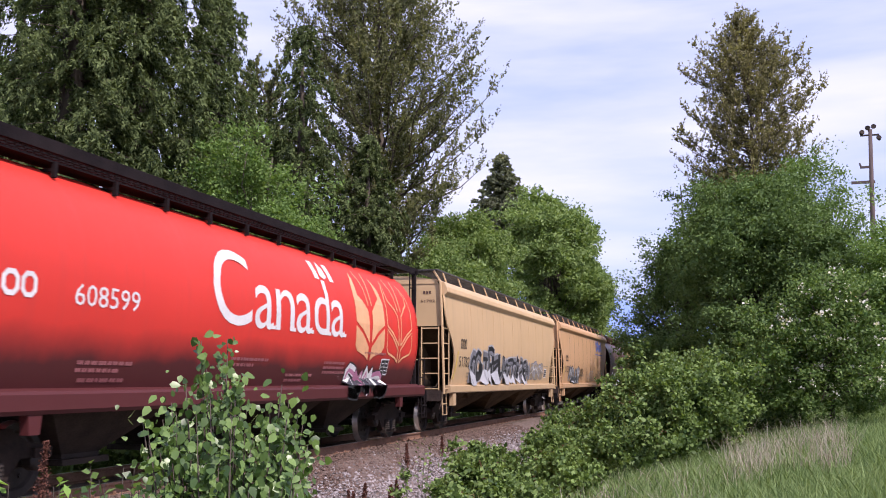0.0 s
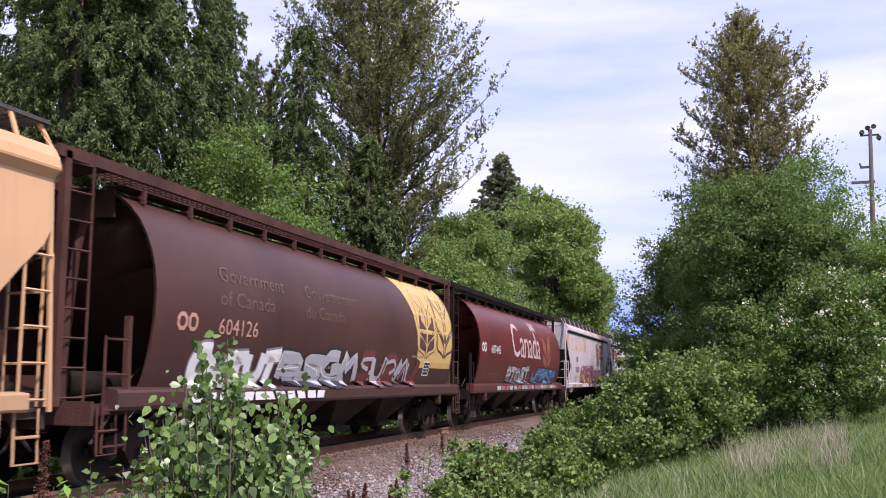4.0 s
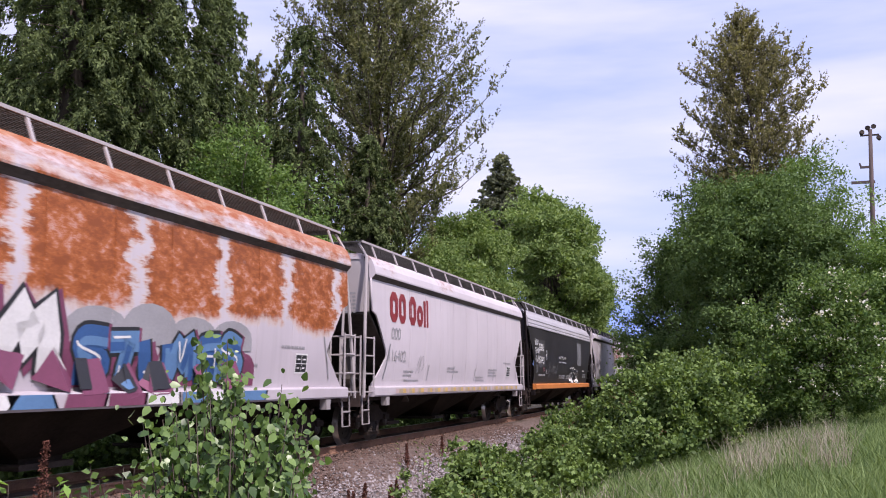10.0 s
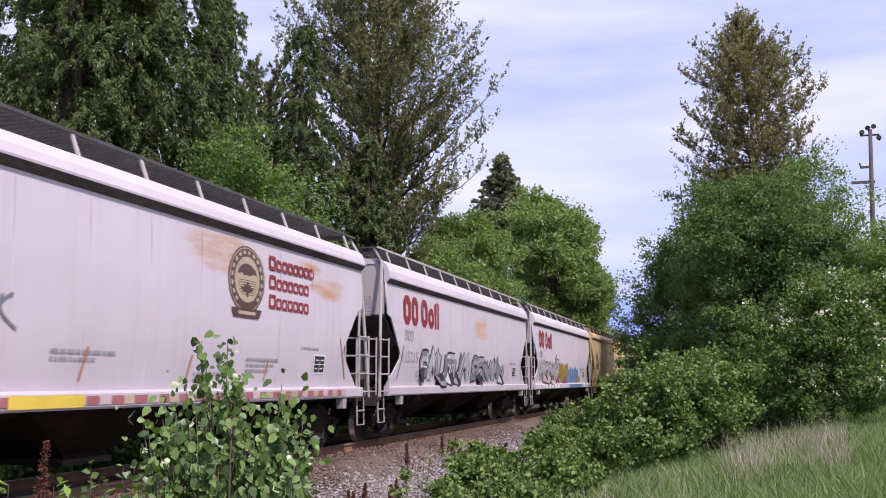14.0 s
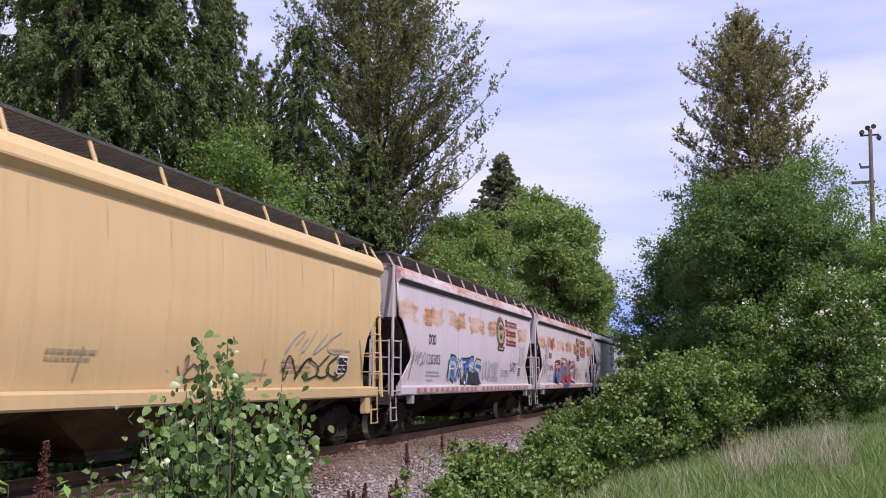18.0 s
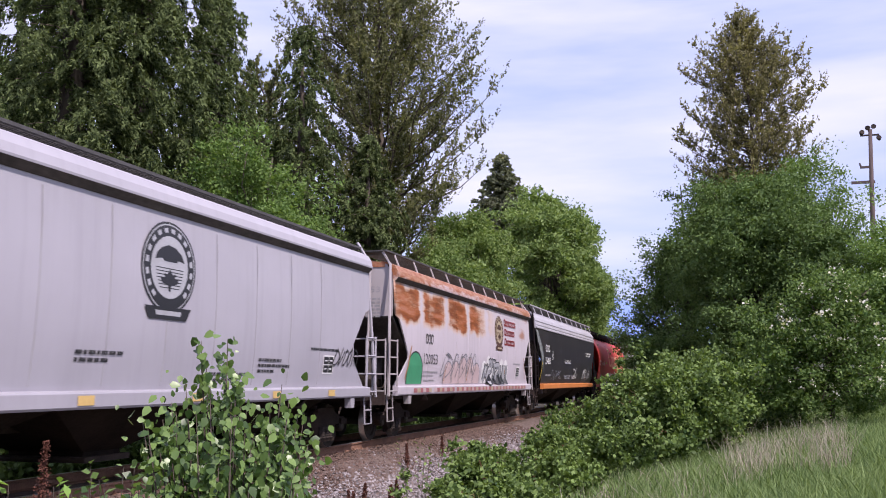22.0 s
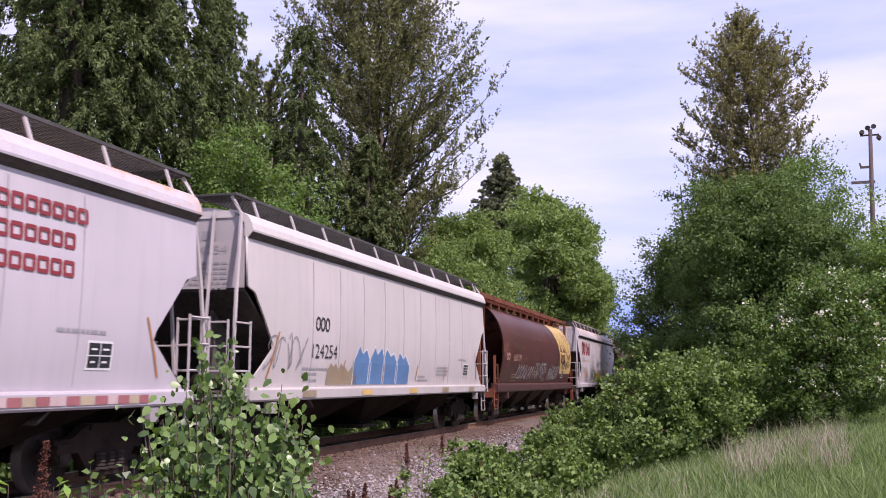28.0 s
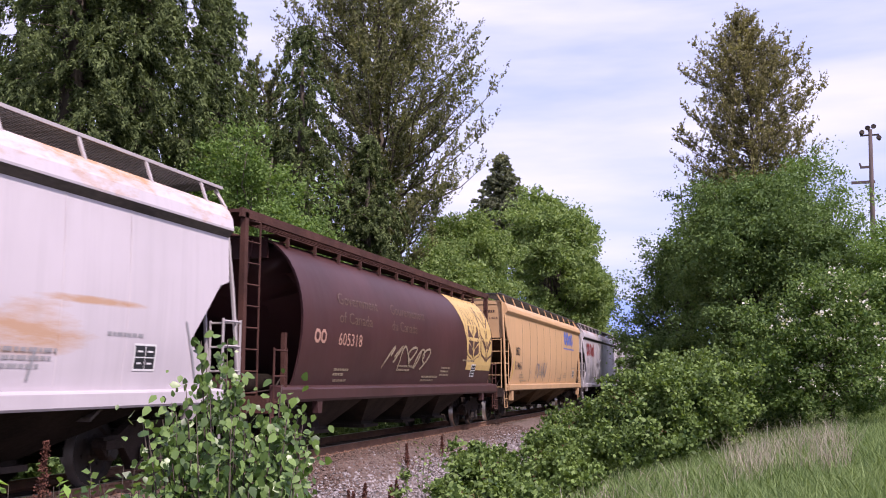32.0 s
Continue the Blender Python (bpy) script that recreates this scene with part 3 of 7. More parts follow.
def shoot_tree(label, at, height, radius, leaf_mat, seed, limbs, shoots, size, bare=0.12, trunk=0.3, profile=None, steep=0.9, per=26, group="", lean=(0.0, 0.0), dense=1.0, shoot=1.0, inner=0.25):
    """A cottonwood: ascending limbs that carry upswept leafy shoots. profile: (share of height, share of radius) pairs."""
    rng = np.random.default_rng(seed)
    top = thing("cottonwood_tree", label, "tree", group, (at[0], at[1], ground_z(*at)))
    s = Shape()
    stem = [Vector((lean[0] * t, lean[1] * t, height * t - 0.4 * (t == 0))) + Vector((rng.normal(), rng.normal(), 0)) * 0.012 * height * t for t in (0, 0.12, 0.3, 0.5, 0.7, 0.86, 0.99)]
    s.tube(stem, [trunk * 1.2, trunk, trunk * 0.85, trunk * 0.62, trunk * 0.42, trunk * 0.22, 0.02], 8)
    ts = [0, 0.12, 0.3, 0.5, 0.7, 0.86, 0.99]
    prof = profile or [(0, 0.5), (0.3, 1.0), (0.6, 0.85), (0.85, 0.5), (1.0, 0.12)]
    cs, ax = [], []
    for i in range(limbs):
        t = bare + (0.97 - bare) * ((i + rng.random()) / limbs) ** 0.9
        k = int(np.searchsorted(ts, t)) - 1
        k = max(0, min(5, k))
        root = stem[k].lerp(stem[k + 1], (t - ts[k]) / (ts[k + 1] - ts[k]))
        r = radius * float(np.interp(t, [q[0] for q in prof], [q[1] for q in prof])) * rng.uniform(0.55, 1.12)
        ang = i * 2.399 + rng.normal() * 0.3
        end = root + Vector((math.cos(ang) * r, math.sin(ang) * r, r * steep * rng.uniform(0.4, 0.9)))
        limb(s, rng, root, end, trunk * 0.3 * (1 - t * 0.7), 0.015, -0.08 * r, 4, 4)
        for j in range(max(3, int(shoots * (0.35 + r / radius)))):
            q = rng.uniform(inner, 1.04)
            base = root.lerp(end, q)
            base.z -= 0.08 * r * math.sin(math.pi * min(q, 1))
            d = Vector((math.cos(ang), math.sin(ang), 0)) * rng.uniform(0.0, 0.8) + Vector(rng.normal(size=3)) * 0.35 + Vector((0, 0, 1.0))
            d.normalize()
            ln = shoot * rng.uniform(0.6, 1.7) * height / 22
            tip = base + d * ln
            if j % 3 == 0:
                s.tube([base, tip], [0.014, 0.005], 3)
            m = max(4, int(per * dense))
            u = rng.random((m, 1))
            cs.append(np.array(base) + np.array(tip - base) * u + rng.normal(size=(m, 3)) * 0.06 * height / 22)
            ax.append(np.repeat(np.array(d)[None], m, 0))
    part("trunk", s, BARK, top, "", True)
    cen = np.concatenate(cs)
    part("crown", quads_mesh("crown", small_leaves(rng, cen, size, 0.4, np.concatenate(ax) * 0.9, 0.8, 0.6), leaf_mat, 3), leaf_mat, top)
    return top


def conifer(label, at, height, radius, leaf_mat, seed, whorls, sprays, size, start=0.06, droop=0.35, trunk=0.35, hang=0.6, group="", taper=0.85, slim=0.3, per=10, cover=(-3.2, 3.2)):
    """A cedar or fir: tapering trunk, whorls of drooping boughs, each hung with flat sprays."""
    rng = np.random.default_rng(seed)
    top = thing("conifer_tree", label, "tree", group, (at[0], at[1], ground_z(*at)))
    s = Shape()
    s.tube([(0, 0, -0.4), (0.05, 0, height * 0.3), (0, 0.05, height * 0.7), (0, 0, height)], [trunk * 1.3, trunk, trunk * 0.5, 0.02], 8)
    cs, ax = [], []
    for i in range(whorls):
        t = start + (0.985 - start) * (i / whorls)
        r = radius * (1 - t) ** taper * 1.05 + 0.12
        boughs = 7 if t < 0.7 else 5
        off = rng.uniform(0, 6.28)
        for j in range(boughs):
            ang = off + j * 6.283 / boughs + rng.normal() * 0.18
            rr = r * rng.uniform(0.68, 1.15)
            root = Vector((0, 0, height * t))
            d = Vector((math.cos(ang), math.sin(ang), 0))
            pts = [root + d * rr * q + Vector((0, 0, rr * (0.12 * q - droop * q * q + 0.13 * max(0, q - 0.7)))) for q in (0, 0.35, 0.7, 1.0)]
            if i % 2 == 0:
                s.tube(pts, [trunk * 0.14 * (1 - t) + 0.012, 0.02, 0.012, 0.005], 3)
            m = max(3, int(sprays * rr / radius))
            for u in np.sort(rng.uniform(0.12, 1.0, m)):
                k = min(2, int(u * 3))
                c = pts[k].lerp(pts[k + 1], u * 3 - k)
                side = Vector((-d.y, d.x, 0)) * rng.choice((-1, 1))
                w = side * rng.uniform(0.2, 0.9) + d * 0.5 + Vector((0, 0, -hang * rng.uniform(0.5, 1.3)))
                w.normalize()
                ln = rng.uniform(0.45, 1.25) * (0.45 + 0.55 * rr / radius)
                q = rng.random((per, 1))
                fan = np.array(c) + np.array(w) * ln * q + rng.normal(size=(per, 3)) * (0.03 + 0.085 * q * (1.25 - q))
                fan[:, 2] -= 0.22 * ln * q[:, 0] ** 2
                cs.append(fan)
                ax.append(np.repeat(np.array(w)[None], per, 0))
    part("trunk", s, BARK, top, "", True)
    part("crown", quads_mesh("crown", small_leaves(rng, np.concatenate(cs), size, 0.4, np.concatenate(ax) * 1.1, 0.6, slim + 0.08), leaf_mat, 3), leaf_mat, top)
    return top


WOODS = "woods behind the railway"
conifer("tall dark western red cedar behind the track", (25.8, 20.4), 27, 4.6, CEDAR, 11, 62, 13, 0.165, trunk=0.45, group=WOODS, slim=0.34, per=58, hang=1.15)
conifer("tall dark cedar with drooping boughs behind the track", (28.43, 19.50), 29, 5.6, CEDAR, 12, 66, 15, 0.165, trunk=0.48, group=WOODS, slim=0.34, per=58, hang=1.15)
conifer("broad dark cedar at the wood's edge", (36.12, 21.00), 19.5, 4.8, CEDAR, 15, 56, 13, 0.185, trunk=0.4, group=WOODS, slim=0.34, per=54, hang=1.15)
conifer("slender dark cedar beside the cottonwood", (50.14, 23.50), 23.0, 5.2, CEDAR, 13, 46, 11, 0.23, trunk=0.4, group=WOODS, slim=0.34, per=44, taper=0.68, hang=1.0)
conifer("short dark cedar below the cottonwood", (51.95, 20.00), 16.5, 5.2, CEDAR, 16, 42, 13, 0.23, trunk=0.35, group=WOODS, slim=0.34, per=44, hang=1.0)
shoot_tree("tall cottonwood with sparse upswept leafy shoots", (62, 23.1), 33, 7.4, COTTON, 21, 230, 20, 0.22, trunk=0.5, group=WOODS, profile=[(0, 0.5), (0.25, 0.75), (0.42, 1.0), (0.56, 0.96), (0.72, 0.82), (0.86, 0.62), (1.0, 0.2)], steep=1.0, per=24, dense=1.0)
shoot_tree("slim cottonwood behind the cedars", (52.37, 27.00), 20.0, 3.2, COTTON, 23, 70, 12, 0.23, trunk=0.4, group=WOODS, profile=[(0, 0.5), (0.4, 0.9), (0.7, 1.0), (0.9, 0.7), (1.0, 0.3)])
conifer("dark fir beyond the maples", (125.6, 28.9), 32.4, 15.0, FIR, 14, 52, 40, 0.42, start=0.62, droop=0.12, hang=0.15, trunk=0.4, taper=0.98, per=26, slim=0.4)
broadleaf("light green alder at the wood's edge", (28.6, 14.8), 11.0, [(0, 0, 5.6, 1.6, 1.5, 3.4), (-1.9, 0, 7.6, 1.2, 1.2, 2.2), (2.6, 0, 4.8, 1.4, 1.3, 2.4), (-1.6, 0.2, 9.2, 0.9, 0.9, 1.2), (0.8, 0, 6.8, 1.2, 1.2, 2.0)], ALDER, 31, 480, 110, 0.28, 0.115, group=WOODS)
broadleaf("bright green bigleaf maple in new leaf", (95, 16.6), 22.5, [(0, 0, 12.0, 9.0, 4.2, 6.6), (9, -1.0, 9.5, 9.0, 2.8, 5.2), (-3.0, 0.5, 16.5, 6.5, 3.0, 3.8), (3.0, 0, 18.6, 5.0, 2.2, 2.6), (18, 0, 9.5, 8, 2.0, 5.0)], MAPLE, 32, 2300, 62, 0.40, 0.29, trunk=0.4, group=WOODS)
broadleaf("light green maple beside the track", (63, 17.0), 14.0, [(0, 0, 7.6, 4.6, 2.6, 4.4), (-5.5, 0, 6.2, 3.4, 2.0, 3.4), (2.5, 0.5, 10.4, 3.6, 2.2, 2.6), (7.0, -0.2, 7.5, 4.0, 2.2, 4.2)], MAPLE, 33, 1200, 80, 0.34, 0.19, trunk=0.3, group=WOODS)
broadleaf("airy alder above the cedars", (32.18, 28.00), 27, [(0, 0, 17, 3.6, 3.6, 7.0), (2, -1, 21, 3, 3, 4)], ALDER, 34, 260, 34, 0.5, 0.30, group=WOODS)

NEARWOOD = "woods on the near side of the track"
shoot_tree("tall narrow cottonwood above the thicket", (57.5, -1.62), 22.46, 4.1, OLIVE, 22, 220, 17, 0.175, trunk=0.20, group=NEARWOOD, profile=[(0, 0.6), (0.4, 0.8), (0.55, 0.88), (0.7, 0.92), (0.8, 0.76), (0.88, 0.44), (0.95, 0.18), (1.0, 0.05)], per=13, steep=0.75, bare=0.34, shoot=0.68, inner=0.22)
broadleaf("dense dark ivy-clad thicket tree", (59.38, 2.38), 15.34, [(0.0, 1.0, 3.59, 2.5, 2.25, 4.25), (0.0, -0.4, 7.84, 2.38, 1.8, 3.1), (0.0, -1.8, 10.5, 2.12, 1.5, 2.3), (0.0, -3.0, 12.4, 1.75, 1.3, 1.6)], THICKET, 35, 900, 110, 0.35, 0.144, group=NEARWOOD)
broadleaf("dense dark green alder thicket", (52.5, -1.12), 12.59, [(0.0, 0.0, 5.59, 2.75, 3.0, 5.0), (0.0, 1.12, 8.59, 2.25, 2.0, 2.5), (0.0, -1.0, 8.84, 2.25, 2.0, 2.12)], THICKET, 36, 800, 110, 0.375, 0.144, group=NEARWOOD)
broadleaf("green alder at the edge of the thicket", (51.25, -5), 9.881, [(0.0, 0.0, 4.38, 2.5, 2.75, 4.12), (0.0, 1.12, 7.13, 1.75, 1.88, 2.0)], THICKET, 37, 620, 110, 0.375, 0.144, group=NEARWOOD)
broadleaf("green alder beside the lamp pole", (48.75, -9), 8.926, [(0.0, 0.0, 3.68, 2.75, 3.0, 3.62), (0.0, 0.75, 5.93, 2.0, 2.0, 1.75), (0.0, -3.75, 4.43, 2.75, 2.75, 3.75)], ALDER, 38, 640, 100, 0.375, 0.138, group=NEARWOOD)
# unseen trees added behind the thicket, so the far cars mirror foliage, not sky
for k, (x, y, hgt) in enumerate(((76, -3.5, 12.0), (89, -5.0, 13.0), (103, -4.0, 14.0), (119, -5.5, 15.0), (138, -4.0, 16.0), (160, -4.5, 18.0))):
    broadleaf("unseen alder added to block sky reflected in far cars", (x, y), hgt, [(0, 0, hgt * 0.30, 5.5, 2.8, hgt * 0.30), (1, 0.3, hgt * 0.62, 4.6, 2.5, hgt * 0.28), (-1, -0.2, hgt * 0.84, 2.6, 1.8, hgt * 0.14)], THICKET, 410 + k, 420, 60, 0.5, 0.34, group=NEARWOOD)
broadleaf("thin airy alder against the sky", (55, -4.5), 13.0, [(0, 0, 10.2, 1.5, 1.6, 2.2)], ALDER, 39, 150, 60, 0.32, 0.13, group=NEARWOOD)
broadleaf("hawthorn bush with white blossom", (22, -2.0), 3.8, [(0, 0, 1.5, 0.9, 0.85, 1.2), (0, 0.05, 2.6, 0.6, 0.5, 0.75), (0.2, -0.8, 2.7, 0.5, 0.5, 0.6), (0, 0.95, 1.5, 0.7, 0.6, 0.9), (-0.6, -1.2, 1.3, 1.0, 0.9, 1.0)], HAWTHORN, 40, 560, 70, 0.13, 0.07, trunk=0.05, group=NEARWOOD, category="bush", name="hawthorn_bush", extra=(BLOSSOM, 130, 0.055))


# ---- brambles ----
def bush(label, at, lobes, mat, seed, count, per, radius, size, name="bramble_bush", group="brambles beside the track", canes=30, slim=0.75):
    rng = np.random.default_rng(seed)
    top = thing(name, label, "bush", group, (at[0], at[1], ground_z(*at)))
    knots = clumps(rng, lobes, max(6, count // 8), 0.6)
    c = around(rng, knots, 8, radius * 1.7, 0.8)
    c = c[c[:, 2] > -0.1]
    s = Shape()
    for p in c[:canes]:
        limb(s, rng, (rng.normal() * 0.2, rng.normal() * 0.2, -0.1), p, 0.012, 0.004, 0.3, 5, 4)
    tagged(part("canes", s, DEAD, top, "arching brown canes"), kind="stuff")
    part("crown", quads_mesh("crown", leaves(rng, around(rng, c, per, radius * 0.72, 0.8), size, slim, lay=0.5), mat), mat, top)
    return top


bush("large mound of green brambles", (19.5, 1.3), [(0, 0, 0.8, 1.6, 0.9, 1.1), (0.5, -0.9, 1.1, 1.4, 0.9, 1.1), (-1.6, 0.3, 0.5, 1.4, 0.8, 0.75), (0.8, 0.7, 0.7, 1.2, 0.6, 0.8)], BRAMBLE, 51, 700, 60, 0.12, 0.085)
bush("tall mound of green brambles before the thicket", (23.5, 0.6), [(0, 0, 1.1, 2.0, 1.1, 1.2), (0, -1.5, 0.9, 1.6, 1.0, 1.2), (1, 1.0, 0.9, 1.6, 0.7, 1.1)], BRAMBLE, 52, 620, 60, 0.14, 0.09)
bush("low spread of brambles along the ballast", (18.6, 3.5), [(0, 0, 0.35, 1.8, 0.8, 0.65), (-2.4, 0.5, 0.25, 1.5, 0.7, 0.5), (2.6, -0.5, 0.6, 1.6, 0.8, 0.8)], BRAMBLE, 53, 540, 60, 0.12, 0.085)
bush("low brambles at the ballast's foot", (14.2, 3.5), [(0, 0, 0.2, 1.2, 0.7, 0.40), (1.2, 0.6, 0.25, 1.2, 0.6, 0.5), (2.2, -0.6, 0.3, 1.2, 0.8, 0.5)], BRAMBLE, 54, 380, 60, 0.11, 0.08)
bush("brambles reaching towards the track", (29, 3.4), [(0, 0, 0.7, 2.4, 0.9, 1.0), (4, -0.2, 0.8, 2.6, 0.9, 1.05), (9, -0.4, 0.8, 3, 1.0, 1.1)], BRAMBLE, 55, 600, 60, 0.16, 0.10)
bush("dark undergrowth below the thicket", (31, -2.0), [(0, 0, 0.6, 2.2, 2.6, 0.9), (0, 2.6, 0.5, 2.0, 1.4, 0.8), (-3, -2.4, 0.6, 2, 1.6, 0.9)], THICKET, 56, 480, 70, 0.2, 0.11, name="undergrowth")
for k, (x, y) in enumerate(((5, 14.0), (10, 13.7), (15, 14.1), (20, 13.8), (25.5, 14.2), (31, 14.0), (37, 14.2), (43, 14.1), (49, 14.4), (56, 14.2))):
    bush("shaded undergrowth behind the track", (x, y), [(0, 0, 0.8, 3.4, 0.9, 1.2), (1.5, 0.6, 1.3, 2.6, 1.0, 1.3)], THICKET, 570 + k, 330, 50, 0.24, 0.15, name="undergrowth", group="undergrowth behind the track", canes=8)


# ---- grass ----
def build_grass():
    rng = np.random.default_rng(61)

    def blades(n, xr, yr, h, mat, name, label, lean=0.35, wide=0.012, keep=None):
        x = xr[0] + (xr[1] - xr[0]) * rng.random(n) ** 1.3
        y = rng.uniform(yr[0], yr[1], n)
        if keep:
            ok = np.array([keep(a, b) for a, b in zip(x, y)])
            x, y = x[ok], y[ok]
        m = len(x)
        z = np.array([ground_z(a, b) for a, b in zip(x, y)])
        root = np.stack([x, y, z - 0.02], 1)
        hh = h * rng.uniform(0.45, 1.25, (m, 1))
        d = rng.normal(size=(m, 3)) * lean + np.array([0, 0, 1.0])
        d = unit(d)
        w = unit(np.cross(d, rng.normal(size=(m, 3)))) * wide * rng.uniform(0.7, 1.5, (m, 1))
        bend = rng.normal(size=(m, 3)) * 0.18 * np.array([1, 1, 0])
        mid = root + d * hh * 0.55
        tip = root + (d + bend) * hh
        v = np.empty((m, 2, 4, 3))
        v[:, 0, 0], v[:, 0, 1], v[:, 0, 2], v[:, 0, 3] = root - w, root + w, mid + w * 0.8, mid - w * 0.8
        v[:, 1, 0], v[:, 1, 1], v[:, 1, 2], v[:, 1, 3] = mid - w * 0.8, mid + w * 0.8, tip + w * 0.08, tip - w * 0.08
        tagged(new(name, quads_mesh(name, v.reshape(-1, 3), mat)), label, "grass", kind="stuff")

    blades(125000, (7.5, 34), (-7, 2.1), 0.31, GRASS, "meadow_grass", "long green grass on the bank", wide=0.0075, keep=lambda a, b: b < 0.14 * a - 0.4 and b > -0.34 * a)
    blades(16000, (7, 24), (-0.5, 5.0), 0.26, GRASS, "ditch_grass", "coarse grass in the ditch", keep=lambda a, b: b > 0.02 * a)
    blades(2600, (13.5, 18.5), (-2.2, 0.5), 0.60, STRAW, "dry_grass", "tufts of dry straw-coloured grass", 0.2, 0.0032, keep=lambda a, b: noise.noise(Vector((a * 0.6, b * 1.1, 7))) > -0.05 and -0.105 * a < b < 0.01 * a)
    blades(500, (11, 16), (0.2, 2.4), 0.4, STRAW, "dry_grass", "thin dry straw at the brambles' foot", 0.5, 0.005)


build_grass()


# ---- foreground plants ----
def build_sapling():
    """A leafy birch sapling close before the camera: several stems, drooping shoots of broad leaves."""
    rng = np.random.default_rng(71)
    foot = (3.60, 1.965)
    gz = ground_z(*foot)
    top = thing("birch_sapling", "leafy birch sapling in full fresh leaf", "bush", "", (foot[0], foot[1], gz))
    right, deep = Vector((0.485, -0.875, 0)), Vector((0.875, 0.485, 0))
    # each stem's tip: across, height over the rails, depth
    tips = [(-0.144, 1.585, 0.02), (-0.036, 1.59, 0.0), (-0.12, 1.48, 0.05), (0.0, 1.46, -0.04), (-0.05, 1.53, 0.08)]
    tips += [(-0.198, 1.42, -0.05), (0.026, 1.40, 0.05), (-0.10, 1.40, -0.1), (-0.256, 1.33, 0.05), (0.05, 1.29, 0.1), (0.0, 1.34, -0.1)]
    tips += [(-0.366, 1.28, 0.0), (-0.334, 1.23, -0.08), (-0.34, 1.17, 0.08), (-0.29, 1.26, 0.1)]
    tips += [(0.19, 1.405, 0.0), (0.15, 1.33, 0.08), (0.26, 1.285, 0.0), (0.285, 1.24, 0.06), (0.30, 1.16, -0.04), (0.215, 1.33, -0.07), (0.285, 1.15, 0.1), (0.15, 1.22, 0.0)]
    for across, z0, wx, wz, n in ((-0.09, 1.24, 0.20, 0.15, 17), (0.18, 1.17, 0.12, 0.13, 12), (-0.20, 1.14, 0.13, 0.10, 8), (0.02, 1.03, 0.26, 0.09, 18)):
        for i in range(n):
            a, q = 6.283 * (i + rng.random()) / n, rng.uniform(0.35, 1.0)
            tips.append((across + wx * q * math.cos(a), z0 + wz * q * math.sin(a), rng.uniform(-0.2, 0.2)))
    cs, ax = [], []
    for k, (dx, z, dp) in enumerate(tips):
        end = right * dx + deep * dp + Vector((0, 0, z - gz))
        root = Vector((rng.normal() * 0.02, rng.normal() * 0.02, -0.05))
        fork = root.lerp(end, 0.55)
        fork.x, fork.y = fork.x * 1.15, fork.y * 1.15
        pts = [root, fork, fork.lerp(end, 0.6) + Vector((0, 0, 0.03)), end]
        s = Shape().tube(pts, [0.010, 0.006, 0.004, 0.0015], 5)
        part("stem", s, BARK, top, "", True)
        thin = k < 5
        for u in np.linspace(0.62 if not thin else 0.70, 1.0, 10 if thin else 8):
            i = min(2, int(u * 3))
            c = pts[i].lerp(pts[i + 1], u * 3 - i)
            for _ in range(4):
                cs.append(np.array(c) + rng.normal(size=3) * np.array([0.040, 0.040, 0.032]) * (0.5 if thin else 1.0))
                ax.append(rng.normal(size=3) * 0.55 + np.array([0, 0, -0.7]) - 0.2 * np.array(deep))
    cs, ax = np.array(cs), np.array(ax)
    s2 = 0.036 * rng.uniform(0.45, 1.3, (len(cs), 1))
    a = unit(ax)
    b = unit(np.cross(a, rng.normal(size=a.shape) * 0.6 - np.array(deep) * 0.7 + np.array([-0.3, -0.5, 0.8])))
    c = np.cross(b, a)
    # a broad oval blade with a pointed tip, folded along its midrib
    v = np.empty((len(cs), 4, 4, 3))
    for h, sg in ((0, 1), (1, -1)):
        b1, b2 = cs + b * s2 * 0.40 * sg - a * s2 * 0.22 + c * s2 * 0.014, cs + b * s2 * 0.34 * sg + a * s2 * 0.12 + c * s2 * 0.014
        m0, m1, m2 = cs - a * s2 * 0.5, cs - a * s2 * 0.02, cs + a * s2 * 0.62 - c * s2 * 0.07
        v[:, 2 * h, 0], v[:, 2 * h, 1], v[:, 2 * h, 2], v[:, 2 * h, 3] = m0, b1, b2, m1
        v[:, 2 * h + 1, 0], v[:, 2 * h + 1, 1], v[:, 2 * h + 1, 2], v[:, 2 * h + 1, 3] = m1, b2, (b2 + m2) / 2 + b * s2 * 0.05 * sg, m2
    me = quads_mesh("foliage", v.reshape(-1, 3), SAPLING)
    bm = bmesh.new()
    bm.from_mesh(me)
    bmesh.ops.remove_doubles(bm, verts=bm.verts, dist=0.0001)
    bmesh.ops.recalc_face_normals(bm, faces=bm.faces)
    bm.to_mesh(me)
    bm.free()
    part("foliage", me, SAPLING, top, "broad pointed green leaves")


build_sapling()


